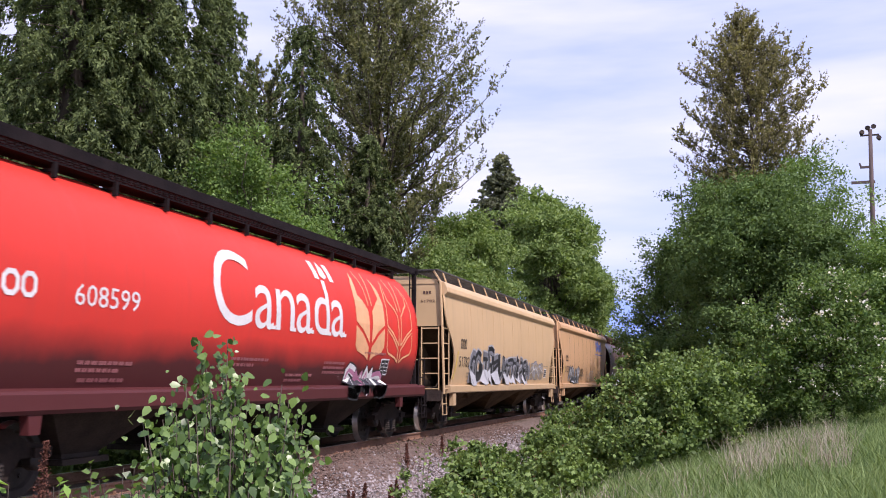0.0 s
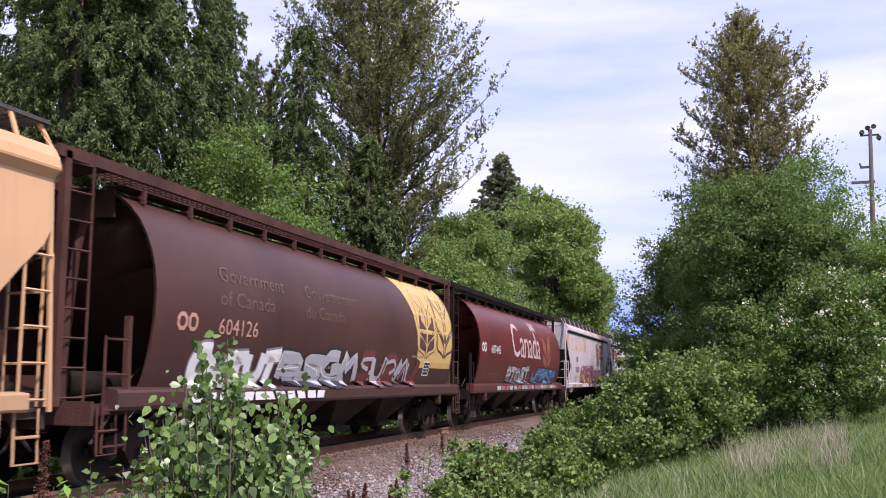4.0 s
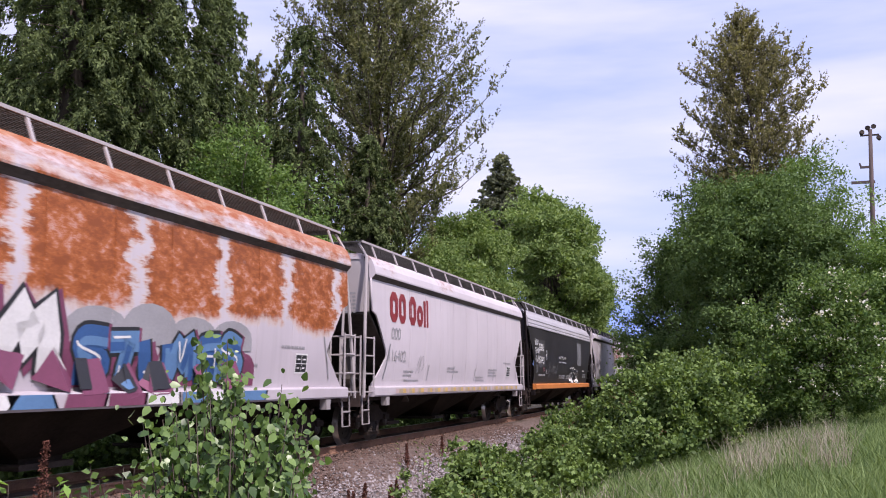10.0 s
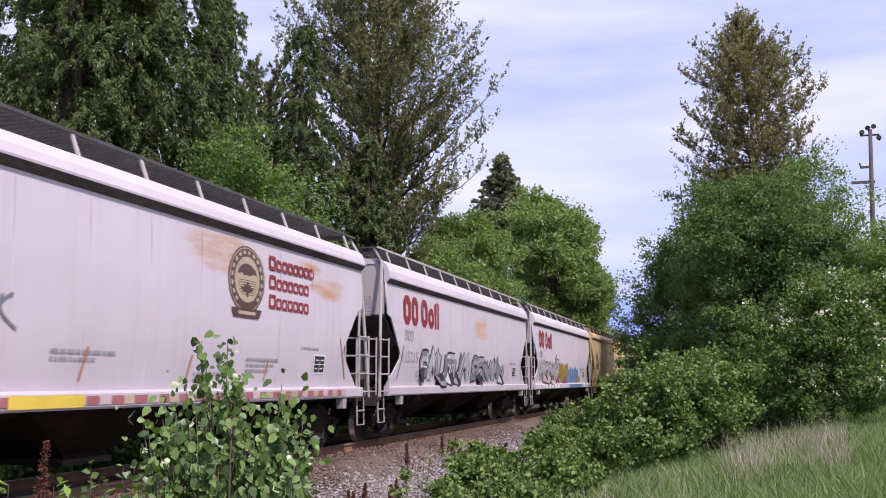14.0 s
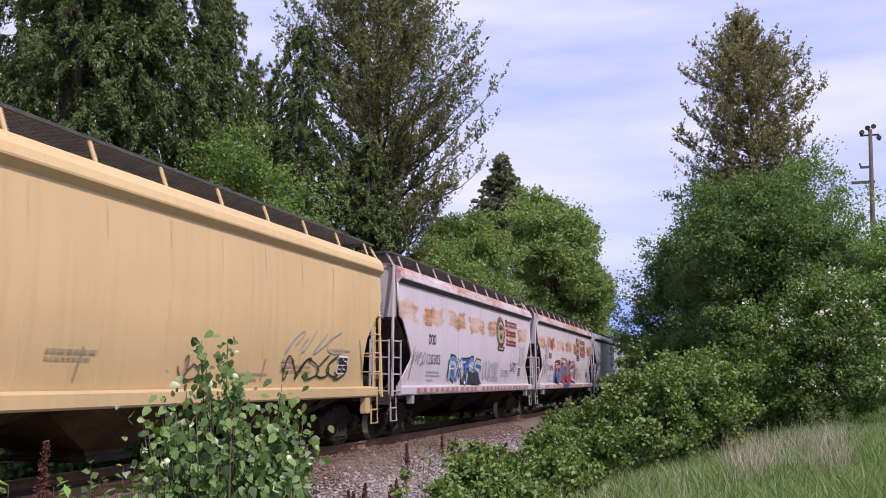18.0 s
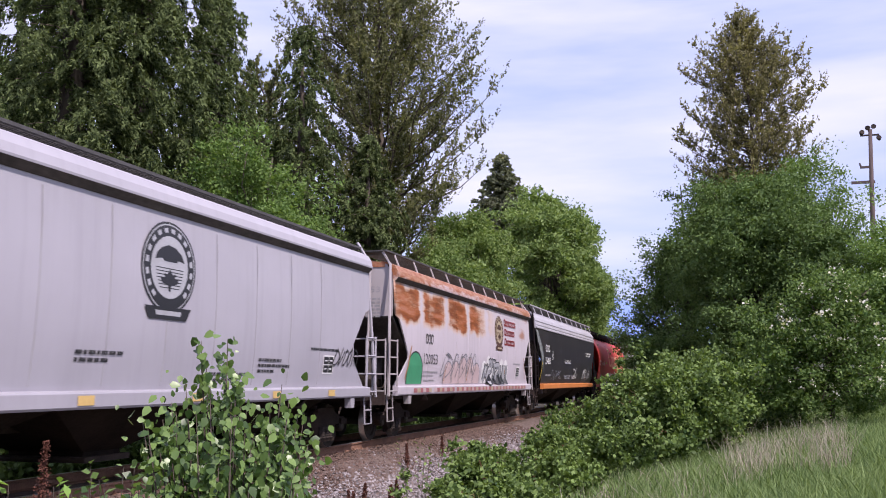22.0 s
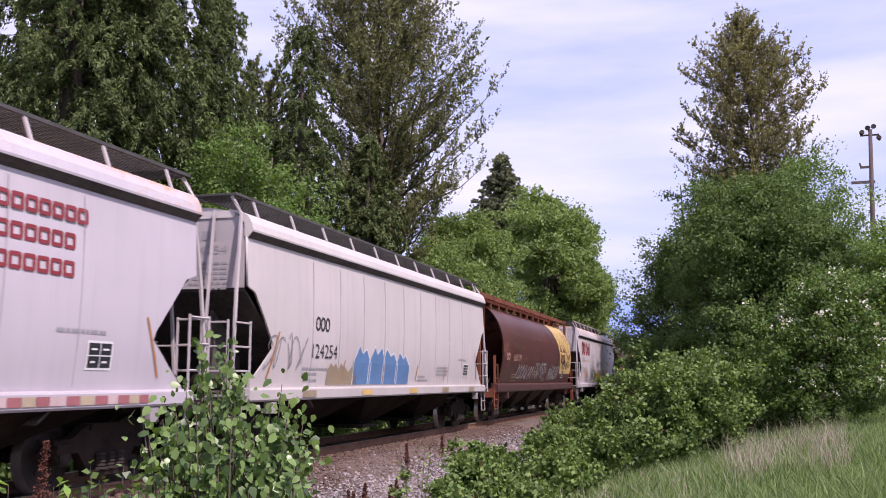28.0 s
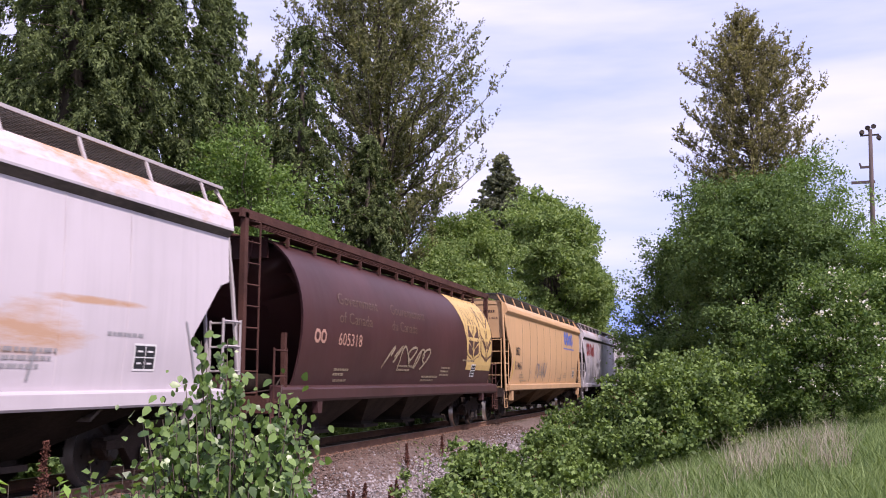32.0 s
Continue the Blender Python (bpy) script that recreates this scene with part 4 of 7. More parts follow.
def weed(label, at, top_z, seed, spread=0.16, size=0.10, stems=5, mat=None, slim=0.28, name="weed_plant", per=16):
    """A clump of upright stems with long narrow leaves."""
    rng = np.random.default_rng(seed)
    gz = ground_z(*at)
    top = thing(name, label, "plant", "weeds beside the track", (at[0], at[1], gz))
    cs, ax = [], []
    for i in range(stems):
        tip = Vector((rng.normal() * spread, rng.normal() * spread, (top_z - gz) * rng.uniform(0.85, 1.0)))
        root = Vector((tip.x * 0.3, tip.y * 0.3, -0.03))
        part("stem", Shape().tube([root, root.lerp(tip, 0.5), tip], [0.006, 0.005, 0.002], 4), BARK, top)
        for u in np.linspace(0.55, 1.0, per):
            a = rng.uniform(0, 6.283)
            d = Vector((math.cos(a), math.sin(a), 0.5))
            cs.append(np.array(root.lerp(tip, u) + d * size * 0.45))
            ax.append(np.array(d))
    part("foliage", quads_mesh("foliage", leaves(rng, np.array(cs), size, slim, np.array(ax) * 2.2, 0.3, 0.1, 0.7), mat or HERB), mat or HERB, top)


weed("bright green narrow-leaved weed", (3.60, 3.02), 0.98, 81, 0.14, 0.085, stems=10, slim=0.34, per=16)
weed("bright green narrow-leaved weed beside the sapling", (3.93, 3.0), 0.97, 82, 0.13, 0.085, stems=8, slim=0.34, per=15)
weed("round-leaved seedling shrub in leaf", (4.42, 3.15), 0.98, 83, 0.16, 0.055, 14, SAPLING, 0.8, per=14)
weed("round-leaved seedling shrub beside the sapling", (4.75, 3.1), 0.98, 84, 0.17, 0.055, 14, SAPLING, 0.8, per=14)
weed("spindly young shrub on the ballast's edge", (14.15, 4.6), 0.55, 85, 0.14, 0.08, 4, BRAMBLE, 0.6, per=9)


def dock(at, top_z, seed, wide=0.035):
    """A dead dock stalk: a rust-brown spire of dry seeds."""
    rng = np.random.default_rng(seed)
    gz = ground_z(*at)
    top = thing("dock_stalk", "dead rust-brown dock stalk full of seeds", "plant", "dead dock stalks", (at[0], at[1], gz))
    h = top_z - gz
    lean = rng.normal(size=2) * 0.04
    part("stem", Shape().tube([(0, 0, -0.03), (lean[0] * 0.5, lean[1] * 0.5, h * 0.5), (lean[0], lean[1], h)], [0.007, 0.006, 0.002], 5), DEAD, top)
    n = 1300
    u = rng.uniform(0.42, 1.0, (n, 1))
    c = np.concatenate([lean[None] * u, h * u], 1) + rng.normal(size=(n, 3)) * np.concatenate([wide * (1.15 - u), wide * (1.15 - u), 0.01 + 0 * u], 1)
    tagged(part("seed_head", quads_mesh("seed_head", leaves(rng, c, 0.018, 0.9), DEAD), DEAD, top), kind="stuff")


for k, (x, y, z) in enumerate(((5.16, 4.2, 1.04), (19.6, 6.6, 0.10), (22.1, 6.6, 0.14), (13.9, 5.4, -0.12), (13.3, 5.3, -0.18), (14.6, 5.2, -0.2), (12.9, 5.15, -0.1), (15.3, 5.3, -0.2))):
    dock((x, y), z, 90 + k, 0.065 if k == 0 else 0.05)


def build_pole():
    """A timber pole with floodlights on its head and a crossarm."""
    top = thing("lamp_pole", "weathered timber pole with dark floodlights", "pole", "", (56, -7.7, ground_z(56, -7.7)))
    gz = ground_z(56, -7.7)
    part("pole", Shape().tube([(0, 0, -0.5), (0, 0.05, 8 - gz), (0, -0.16, 15.1 - gz)], [0.17, 0.14, 0.10], 10), TIMBER, top, "", True)
    part("crossarm", Shape().box(-0.06, 0.06, -0.25, 0.95, 12.1 - gz, 12.25 - gz), TIMBER, top)
    part("crossarm", Shape().box(-0.05, 0.05, -0.1, 0.45, 12.95 - gz, 13.07 - gz).tube([(0, 0.4, 13.0 - gz), (0, 0.48, 13.25 - gz)], 0.05, 6), TIMBER, top)
    part("lamp_bracket", Shape().box(-0.05, 0.05, -0.6, 0.36, 14.75 - gz, 14.83 - gz), STEEL, top)
    head = Shape().loft([[(-0.1 + q * 0.06, 0.14 * r * math.cos(6.283 * j / 10), 0.14 * r * math.sin(6.283 * j / 10)) for j in range(10)] for q, r in ((0, 0.9), (1, 1.0), (3, 0.7), (5, 0.3))]).mesh("floodlight", STEEL)
    for y, z, ry in ((0.36, 14.95, 20), (0.05, 15.2, -10), (-0.26, 15.25, 10), (-0.5, 14.6, 25)):
        f = part("floodlight", head, STEEL, top, "dark round floodlight")
        f.location, f.rotation_euler = (0, y - 0.08, z - gz), (0, radians(ry), radians(30 * y))
    for z in (11.5, 10.6):
        part("pole_step", rods_list([[(0, -0.2, z - gz), (0, 0.2, z - gz)]]), STEEL, top)


def rods_list(lines, r=0.015):
    s = Shape()
    for a in lines:
        s.tube(a, r, 5)
    return s


build_pole()


# ---- hopper cars ----
# A car's own space: x along the car (its leading end at -x), y across (near side at -y), z up from the rail.
HALF = {"angular": 8.0, "crested": 8.0, "arched": 8.70, "smooth": 8.80, "cylinder": 7.45}
# where marks are measured from: the leading end of the frame
MARK0 = {"angular": 8.15, "crested": 8.15, "arched": 8.72, "smooth": 8.80, "cylinder": 8.10}
SIDES = {
    "angular": ([1.2, 1.8, 2.6, 3.4, 3.95], [1.50, 1.57, 1.60, 1.59, 1.55]),
    "arched": ([1.2, 1.8, 2.6, 3.4, 3.95], [1.47, 1.57, 1.61, 1.60, 1.55]),
    "smooth": ([1.2, 1.8, 2.6, 3.4, 3.95], [1.46, 1.56, 1.61, 1.59, 1.52]),
    "cylinder": ([1.2, 1.5, 1.9, 2.3, 2.7, 3.1, 3.4, 3.65, 3.85, 4.0, 4.1], [1.33, 1.45, 1.55, 1.60, 1.61, 1.56, 1.46, 1.33, 1.17, 1.00, 0.84]),
}
NOTCH = {
    "angular": [(1.28, 0.12), (1.62, 0.58), (1.98, 1.02), (2.10, 0.97), (2.5, 0.62), (2.90, 0.26), (2.98, 0.0), (3.72, 0.0)],
    "arched": [(1.28, 0.80), (1.6, 0.98), (2.0, 1.0), (2.35, 0.86), (2.7, 0.52), (3.0, 0.16), (3.25, 0.02), (3.72, 0.0)],
    "smooth": [(1.28, 1.32), (1.7, 1.26), (2.1, 1.14), (2.5, 0.88), (2.85, 0.50), (3.15, 0.20), (3.45, 0.03), (3.6, 0.0)],
}


SIDES["crested"] = SIDES["angular"]
NOTCH["crested"] = NOTCH["angular"][:-1] + [(3.82, 0.0)]
NOTCH["arched"][-1] = (3.82, 0.0)
BOXY = ("angular", "crested")
# how much higher the eave sits than on the plain cars
LIFT = {"crested": 0.10, "arched": 0.10}


def side_y(kind, z):
    return float(np.interp(z, *SIDES[kind]))


def wall_sheet(kind, sign):
    s = Shape()
    h = HALF[kind]
    cols = 15
    for off in (0.0, 0.035):
        rows = []
        for z, a in NOTCH[kind]:
            x0, x1 = -h + a, h - a
            rows.append([(x0 + (x1 - x0) * i / cols, sign * (side_y(kind, z) - off), z) for i in range(cols + 1)])
        s.loft(rows, closed=False, caps=False)
    # close the rim between the outer and the inner skin
    n, k = len(NOTCH[kind]), cols + 1
    rim = [i for i in range(k)] + [r * k + k - 1 for r in range(1, n)] + [(n - 1) * k + i for i in range(k - 2, -1, -1)] + [r * k for r in range(n - 2, 0, -1)]
    ring = [s.v[i] for i in rim] + [s.v[i + n * k] for i in rim]
    q = len(rim)
    return s.add(ring, [(i, (i + 1) % q, q + (i + 1) % q, q + i) for i in range(q)])


def rods(points, r=0.016, n=5):
    s = Shape()
    for a in points:
        s.tube(a, r, n)
    return s


def build_truck(name="truck"):
    """Two side frames on a bolster, with springs; the wheelsets are put in by the car."""
    bolster = Shape().box(-0.2, 0.2, -1.0, 1.0, 0.42, 0.72).box(-0.34, 0.34, -0.4, 0.4, 0.7, 0.8)
    frame_out = [(-1.12, 0.52), (-1.08, 0.66), (-0.75, 0.68), (-0.42, 0.86), (0.42, 0.86), (0.75, 0.68), (1.08, 0.66), (1.12, 0.52), (0.98, 0.36), (0.80, 0.50), (0.62, 0.50), (0.36, 0.20), (-0.36, 0.20), (-0.62, 0.50), (-0.80, 0.50), (-0.98, 0.36)]
    return bolster, frame_out


def wheelset_mesh():
    s = Shape()
    prof = [(0.0, -0.06), (0.09, -0.06), (0.12, -0.03), (0.33, -0.025), (0.36, -0.06), (0.455, -0.065), (0.485, 0.06), (0.455, 0.065), (0.36, 0.03), (0.33, 0.01), (0.13, 0.02), (0.10, 0.06), (0.0, 0.06)]
    for sg in (-1, 1):
        n = 28
        rings = [[(r * math.cos(6.28319 * j / n), sg * (0.755 - w), r * math.sin(6.28319 * j / n)) for j in range(n)] for r, w in prof[1:-1]]
        s.loft(rings)
        for j in range(6):
            a = 6.28319 * j / 6
            s.tube([(0.22 * math.cos(a), sg * 0.78, 0.22 * math.sin(a)), (0.22 * math.cos(a), sg * 0.80, 0.22 * math.sin(a))], 0.035, 6)
        n = 16
        s.loft([[(r * math.cos(6.28319 * j / n), sg * y, r * math.sin(6.28319 * j / n)) for j in range(n)] for r, y in ((0.10, 0.98), (0.115, 1.0), (0.115, 1.12), (0.08, 1.15))])
        s.add([(0.03, sg * 1.152, 0.03), (0.07, sg * 1.152, -0.03), (-0.05, sg * 1.152, -0.04)], [(0, 1, 2)])
    s.tube([(0, -0.98, 0), (0, 0.98, 0)], 0.085, 12)
    me = s.mesh("wheelset", [WHEEL, TREAD])
    for p in me.polygons:
        c = p.center
        r = math.hypot(c.x, c.z)
        if 0.445 < r < 0.49 and abs(p.normal.y) < 0.6:
            p.material_index = 1
    return me


WHEELSETS = ([], [])
WHEEL_ME = wheelset_mesh()
SPRING_ME = None


def add_trucks(car, at):
    global SPRING_ME
    bolster, out = build_truck()
    bol = bolster.mesh("truck", CAST)
    frame_me = Shape().prism(out, "y", -0.07, 0.07)
    frame_me.prism([(-1.1, 0.50), (-1.1, 0.62), (-0.80, 0.62), (-0.80, 0.50)], "y", -0.13, 0.1).prism([(0.80, 0.50), (0.80, 0.62), (1.1, 0.62), (1.1, 0.50)], "y", -0.13, 0.1)
    frame_me.box(-0.40, 0.40, -0.13, 0.07, 0.18, 0.25).box(-0.42, 0.42, -0.11, 0.07, 0.78, 0.86)
    frame_me = frame_me.mesh("side_frame", CAST)
    spr = Shape()
    for x in (-0.2, 0.0, 0.2):
        for k in range(5):
            spr.tube([(x, -0.10, 0.26 + k * 0.045), (x, -0.10, 0.285 + k * 0.045), (x, -0.10, 0.305 + k * 0.045)], [0.085, 0.075, 0.06], 8)
    spr.box(-0.3, 0.3, -0.14, -0.02, 0.24, 0.262)
    SPRING_ME = spr.mesh("spring_nest", STEEL)
    for x in at:
        t = part("truck", bol, CAST, car, "rusty cast-steel four-wheel truck")
        t.location = (x, 0, 0)
        for sg in (-1, 1):
            f = part("side_frame", frame_me, CAST, t)
            f.location, f.scale = (0, sg * 1.03, 0), (1, 1 if sg < 0 else -1, 1)
            q = tagged(part("spring_nest", SPRING_ME, STEEL, t), kind="stuff")
            q.location, q.scale = (0, sg * 1.03, 0), (1, 1 if sg < 0 else -1, 1)
        for i, dx in enumerate((-0.89, 0.89)):
            w = part("wheelset", WHEEL_ME, WHEEL, t, "steel wheels on an axle")
            w.location = (dx, 0, 0.455)


def add_ends(car, kind, pitch, paint, plain):
    """Couplers, platforms, ladders, brake gear and steps at both ends."""
    h = HALF[kind] + {"cylinder": 1.05, "angular": 0.34, "crested": 0.34}.get(kind, 0.0)
    reach = pitch / 2
    for sg in (-1, 1):
        c = Shape().box(*sorted((sg * (h - 1.2), sg * (reach - 0.28))), -0.11, 0.11, 0.72, 0.95)
        c.prism([(sg * (reach - 0.3), -0.16), (sg * (reach + 0.02), -0.2), (sg * (reach + 0.1), -0.05), (sg * (reach - 0.08), 0.02), (sg * (reach + 0.06), 0.12), (sg * (reach - 0.02), 0.22), (sg * (reach - 0.3), 0.16)], "z", 0.68, 1.0)
        part("coupler", c, CAST, car, "rusty knuckle coupler")
        hose = Shape().tube([(sg * (reach - 0.35), -0.42, 0.8), (sg * (reach - 0.2), -0.4, 0.55), (sg * (reach - 0.04), -0.2, 0.42), (sg * reach, 0.0, 0.45)], 0.025, 6)
        part("air_hose", hose, STEEL, car, "black rubber brake hose")
        pf = Shape().box(*sorted((sg * (h - 1.35), sg * (h + 0.12))), -1.45, 1.45, 0.98, 1.10)
        pf.box(*sorted((sg * (h + 0.08), sg * (h + 0.14))), -1.5, 1.5, 0.86, 1.16)
        part("end_platform", pf, paint if kind == "cylinder" else ENDGRIME, car)
        for ys in (-1, 1):
            st = rods([[(sg * (h + 0.02), ys * 1.5, 1.1), (sg * (h + 0.02), ys * 1.52, 0.48), (sg * (h - 0.38), ys * 1.52, 0.48), (sg * (h - 0.38), ys * 1.5, 1.1)], [(sg * (h + 0.02), ys * 1.52, 0.78), (sg * (h - 0.38), ys * 1.52, 0.78)]], 0.02)
            part("sill_step", st, ENDGRIME if kind == "smooth" else plain, car)
            # diagonal brace from the corner post to the sill
            br = rods([[(sg * (h - 0.45), ys * 1.42, 1.05), (sg * (h + 0.02), ys * 1.42, 0.62)]], 0.022)
            part("step_brace", br, ENDGRIME, car)
    bw = Shape()
    n = 16
    bw.tube([(-h - 0.28, 0.55 + 0.26 * math.cos(6.28319 * j / n), 2.35 + 0.26 * math.sin(6.28319 * j / n)) for j in range(n + 1)], 0.018, 5)
    for j in range(4):
        a = 6.28319 * j / 4
        bw.tube([(-h - 0.28, 0.55, 2.35), (-h - 0.28, 0.55 + 0.26 * math.cos(a), 2.35 + 0.26 * math.sin(a))], 0.014, 4)
    bw.tube([(-h - 0.28, 0.55, 2.35), (-h + 0.1, 0.55, 2.35)], 0.03, 6)
    part("brake_wheel", bw, STEEL, car, "dark hand-brake wheel")
    tank = Shape().tube([(-h + 0.55, -0.6, 1.36), (-h + 0.58, -0.6, 1.36), (-h + 1.55, -0.6, 1.36), (-h + 1.58, -0.6, 1.36)], [0.1, 0.2, 0.2, 0.1], 14)
    part("air_reservoir", tank, SHADED_UNDER, car, "", True)
    part("brake_cylinder", Shape().tube([(-h + 0.4, 0.2, 1.28), (-h + 0.4, 0.75, 1.28)], 0.13, 10), SHADED_UNDER, car, "", True)
    pipes = ([[(-h + 0.3, -0.9, 1.2), (-h + 1.2, -0.95, 1.25), (-h + 1.6, -1.0, 1.6)], [(-h + 0.2, 0.1, 1.2), (-h + 0.6, -0.3, 1.3), (-h + 0.9, -0.5, 1.5)], [(-h - 0.2, 0.55, 2.1), (-h + 0.1, 0.5, 1.2)]])
    for q in pipes:
        part("brake_pipe", rods([q], 0.018), STEEL, car)


def ladder(x_a, y_a, x_b, y_b, z0, z1, rungs, r=0.017, low=0.0):
    s = rods([[(x_a, y_a, z0 - low), (x_a, y_a, z1)], [(x_b, y_b, z0), (x_b, y_b, z1)]], r * 1.15)
    for i in range(rungs):
        z = z0 + 0.08 + (z1 - z0 - 0.12) * i / max(1, rungs - 1)
        s.tube([(x_a, y_a, z), (x_b, y_b, z)], r, 5)
    return s


def roof_walk(car, kind, y_out, y_in, z, posts, mat_post, lean=0.14, eave_z=4.19, eave_y=1.49):
    """Running boards of open grating along both edges of the roof, on posts, joined at the ends."""
    h = HALF[kind]
    for sg in (-1, 1):
        s = Shape()
        for k in range(13):
            y = y_in + (y_out - y_in) * k / 12
            s.box(-h - 0.1, h + 0.1, sg * y - 0.012, sg * y + 0.012, z - 0.04, z)
        for k in range(int(2 * h / 0.16)):
            x = -h + k * 0.16
            s.box(x, x + 0.022, *sorted((sg * y_in, sg * y_out)), z - 0.03, z - 0.006)
        part("edge_rail", Shape().box(-h - 0.1, h + 0.1, *sorted((sg * (y_out + 0.014), sg * (y_out + 0.034))), z - 0.035, z + 0.012), mat_post if kind in ("angular", "smooth") else GRATE, car)
        part("running_board", s, GRATE, car, "grey open-grating roof walk")
        pm = Shape()
        a, b = Vector((0, sg * eave_y, eave_z)), Vector((0, sg * (eave_y - lean), z))
        pm.add([(-0.028, a.y, a.z), (0.028, a.y, a.z), (0.028, b.y, b.z), (-0.028, b.y, b.z), (-0.028, a.y - sg * 0.03, a.z), (0.028, a.y - sg * 0.03, a.z), (0.028, b.y - sg * 0.03, b.z), (-0.028, b.y - sg * 0.03, b.z)],
               [(0, 1, 2, 3), (4, 5, 6, 7), (0, 1, 5, 4), (1, 2, 6, 5), (2, 3, 7, 6), (3, 0, 4, 7)])
        pm = pm.mesh("walk_post", mat_post)
        for i in range(posts):
            q = part("walk_post", pm, mat_post, car)
            q.location = (-h + 0.55 + (2 * h - 1.1) * i / (posts - 1), 0, 0)
    for sg in (-1, 1):
        s = Shape()
        for k in range(12):
            x = sg * (h + 0.1 - k * 0.05)
            s.box(x - 0.01, x + 0.01, -y_out, y_out, z - 0.03, z)
        for k in range(16):
            y = -y_out + 2 * y_out * k / 15
            s.box(*sorted((sg * (h + 0.1), sg * (h - 0.45))), y - 0.01, y + 0.01, z - 0.04, z - 0.005)
        part("end_walk", s, GRATE, car, "grey open-grating end walk")


def build_hopper(kind, pitch, paint, plain, roof=None, name="hopper_car", under=None, bays=3, stripe=None):
    """A covered hopper car with side sheets, eaves, slope sheets, bays, running gear. Returns the car."""
    h = HALF[kind]
    car = new(name)
    roof = roof or paint
    under = under or paint
    reach = -0.06 if kind in BOXY else (-1.15 if kind == "smooth" else -0.32)
    lift = LIFT.get(kind, 0.0)
    for sg in (-1, 1):
        part("side_sheet", wall_sheet(kind, sg), paint, car, "", True)
        top_z = NOTCH[kind][-1][0]
        if kind == "smooth":
            prof = [(1.53, 3.58), (1.60, 3.60), (1.60, 3.66), (1.57, 3.70), (1.585, 3.74), (1.55, 3.86), (1.565, 3.9), (1.50, 4.04), (1.36, 4.22), (1.1, 4.36), (1.1, 4.33), (1.34, 4.18), (1.47, 4.0), (1.50, 3.7)]
        else:
            prof = [(1.50, 3.72 + lift), (1.565, 3.70 + lift), (1.655, 3.80 + lift), (1.66, 3.83 + lift), (1.63, 3.99 + lift * 0.6), (1.56, 4.13 + lift * 0.4), (1.45, 4.23), (1.2, 4.30), (1.2, 4.27), (1.43, 4.19), (1.50, 4.0)]
        part("eave", Shape().prism([(sg * y, z) for y, z in prof], "x", -h, h), roof, car)
        # a strip of darker colour laid over the eave's sloping underside
        if kind in BOXY:
            part("drip_channel", Shape().prism([(sg * y, z + lift) for y, z in ((1.569, 3.692), (1.661, 3.794), (1.64, 3.80), (1.55, 3.70))], "x", -h + 0.004, h - 0.004), EAVE_DARK, car, "dark strip under the eave")
        sill = Shape().prism([(sg * y, z) for y, z in ((1.50, 1.30), (1.64, 1.28), (1.65, 1.26), (1.65, 1.10), (1.63, 1.07), (1.50, 1.07))], "x", -h - reach, h + reach)
        part("side_sill", sill, paint if kind != "smooth" else (stripe or paint), car)
        post = Shape()
        if kind == "arched":
            pad = Shape().prism([(-h + 0.72, 1.06), (-h + 1.0, 1.06), (-h + 1.0, 0.72), (-h + 0.72, 0.72)], "y", sg * 1.5, sg * 1.62)
            part("jacking_pad", pad, plain, car)
            post.prism([(h - 0.72, 1.06), (h - 1.0, 1.06), (h - 1.0, 0.72), (h - 0.72, 0.72)], "y", sg * 1.5, sg * 1.62)
        else:
            for q in (-h + 1.0, h - 1.0):
                one = Shape().prism([(q - 0.11, 1.06), (q + 0.11, 1.06), (q + 0.09, 0.86), (q - 0.09, 0.86)], "y", sg * 1.48, sg * 1.62)
                part("jacking_pad", one, plain, car)
        if post.f:
            part("jacking_pad", post, plain, car)
    # roof
    rr = [[(x, y, 4.25 + 0.14 * (1 - (y / 1.3) ** 2)) for y in (-1.3, -0.9, -0.45, 0, 0.45, 0.9, 1.3)] + [(x, y, 4.15) for y in (1.3, -1.3)] for x in (-h, h)]
    part("roof", Shape().loft(rr), roof, car)
    hm = Shape().box(-1.55, 1.55, -0.32, 0.32, 4.36, 4.46).box(-1.6, -1.5, -0.36, 0.36, 4.36, 4.48).box(1.5, 1.6, -0.36, 0.36, 4.36, 4.48).mesh("hatch_cover", roof)
    for i in range(4):
        q = part("hatch_cover", hm, roof, car)
        q.location = (-6.0 + i * 4.0, 0, 0)
    for sg in (-1, 1):
        low = 2.96 if kind in BOXY else (2.95 if kind == "arched" else 3.05)
        e = Shape().prism([(-1.5, low), (1.5, low), (1.52, 3.95), (1.3, 4.28), (-1.3, 4.28), (-1.52, 3.95)], "x", sg * (h - 0.06), sg * (h - 0.02))
        part("end_sheet", e, plain if kind in BOXY else paint, car)
        sl = Shape()
        xa, xb, zb = sg * (h - 0.05), sg * (h - 3.1), 0.95
        sl.add([(xa, -1.5, low), (xa, 1.5, low), (xb, 1.42, zb), (xb, -1.42, zb), (xa, -1.5, low - 0.05), (xa, 1.5, low - 0.05), (xb, 1.42, zb - 0.05), (xb, -1.42, zb - 0.05)],
               [(0, 1, 2, 3), (7, 6, 5, 4), (0, 1, 5, 4), (2, 3, 7, 6), (0, 3, 7, 4), (1, 2, 6, 5)])
        part("slope_sheet", sl, SHADED_BROWN if kind == "arched" else PITCH, car)
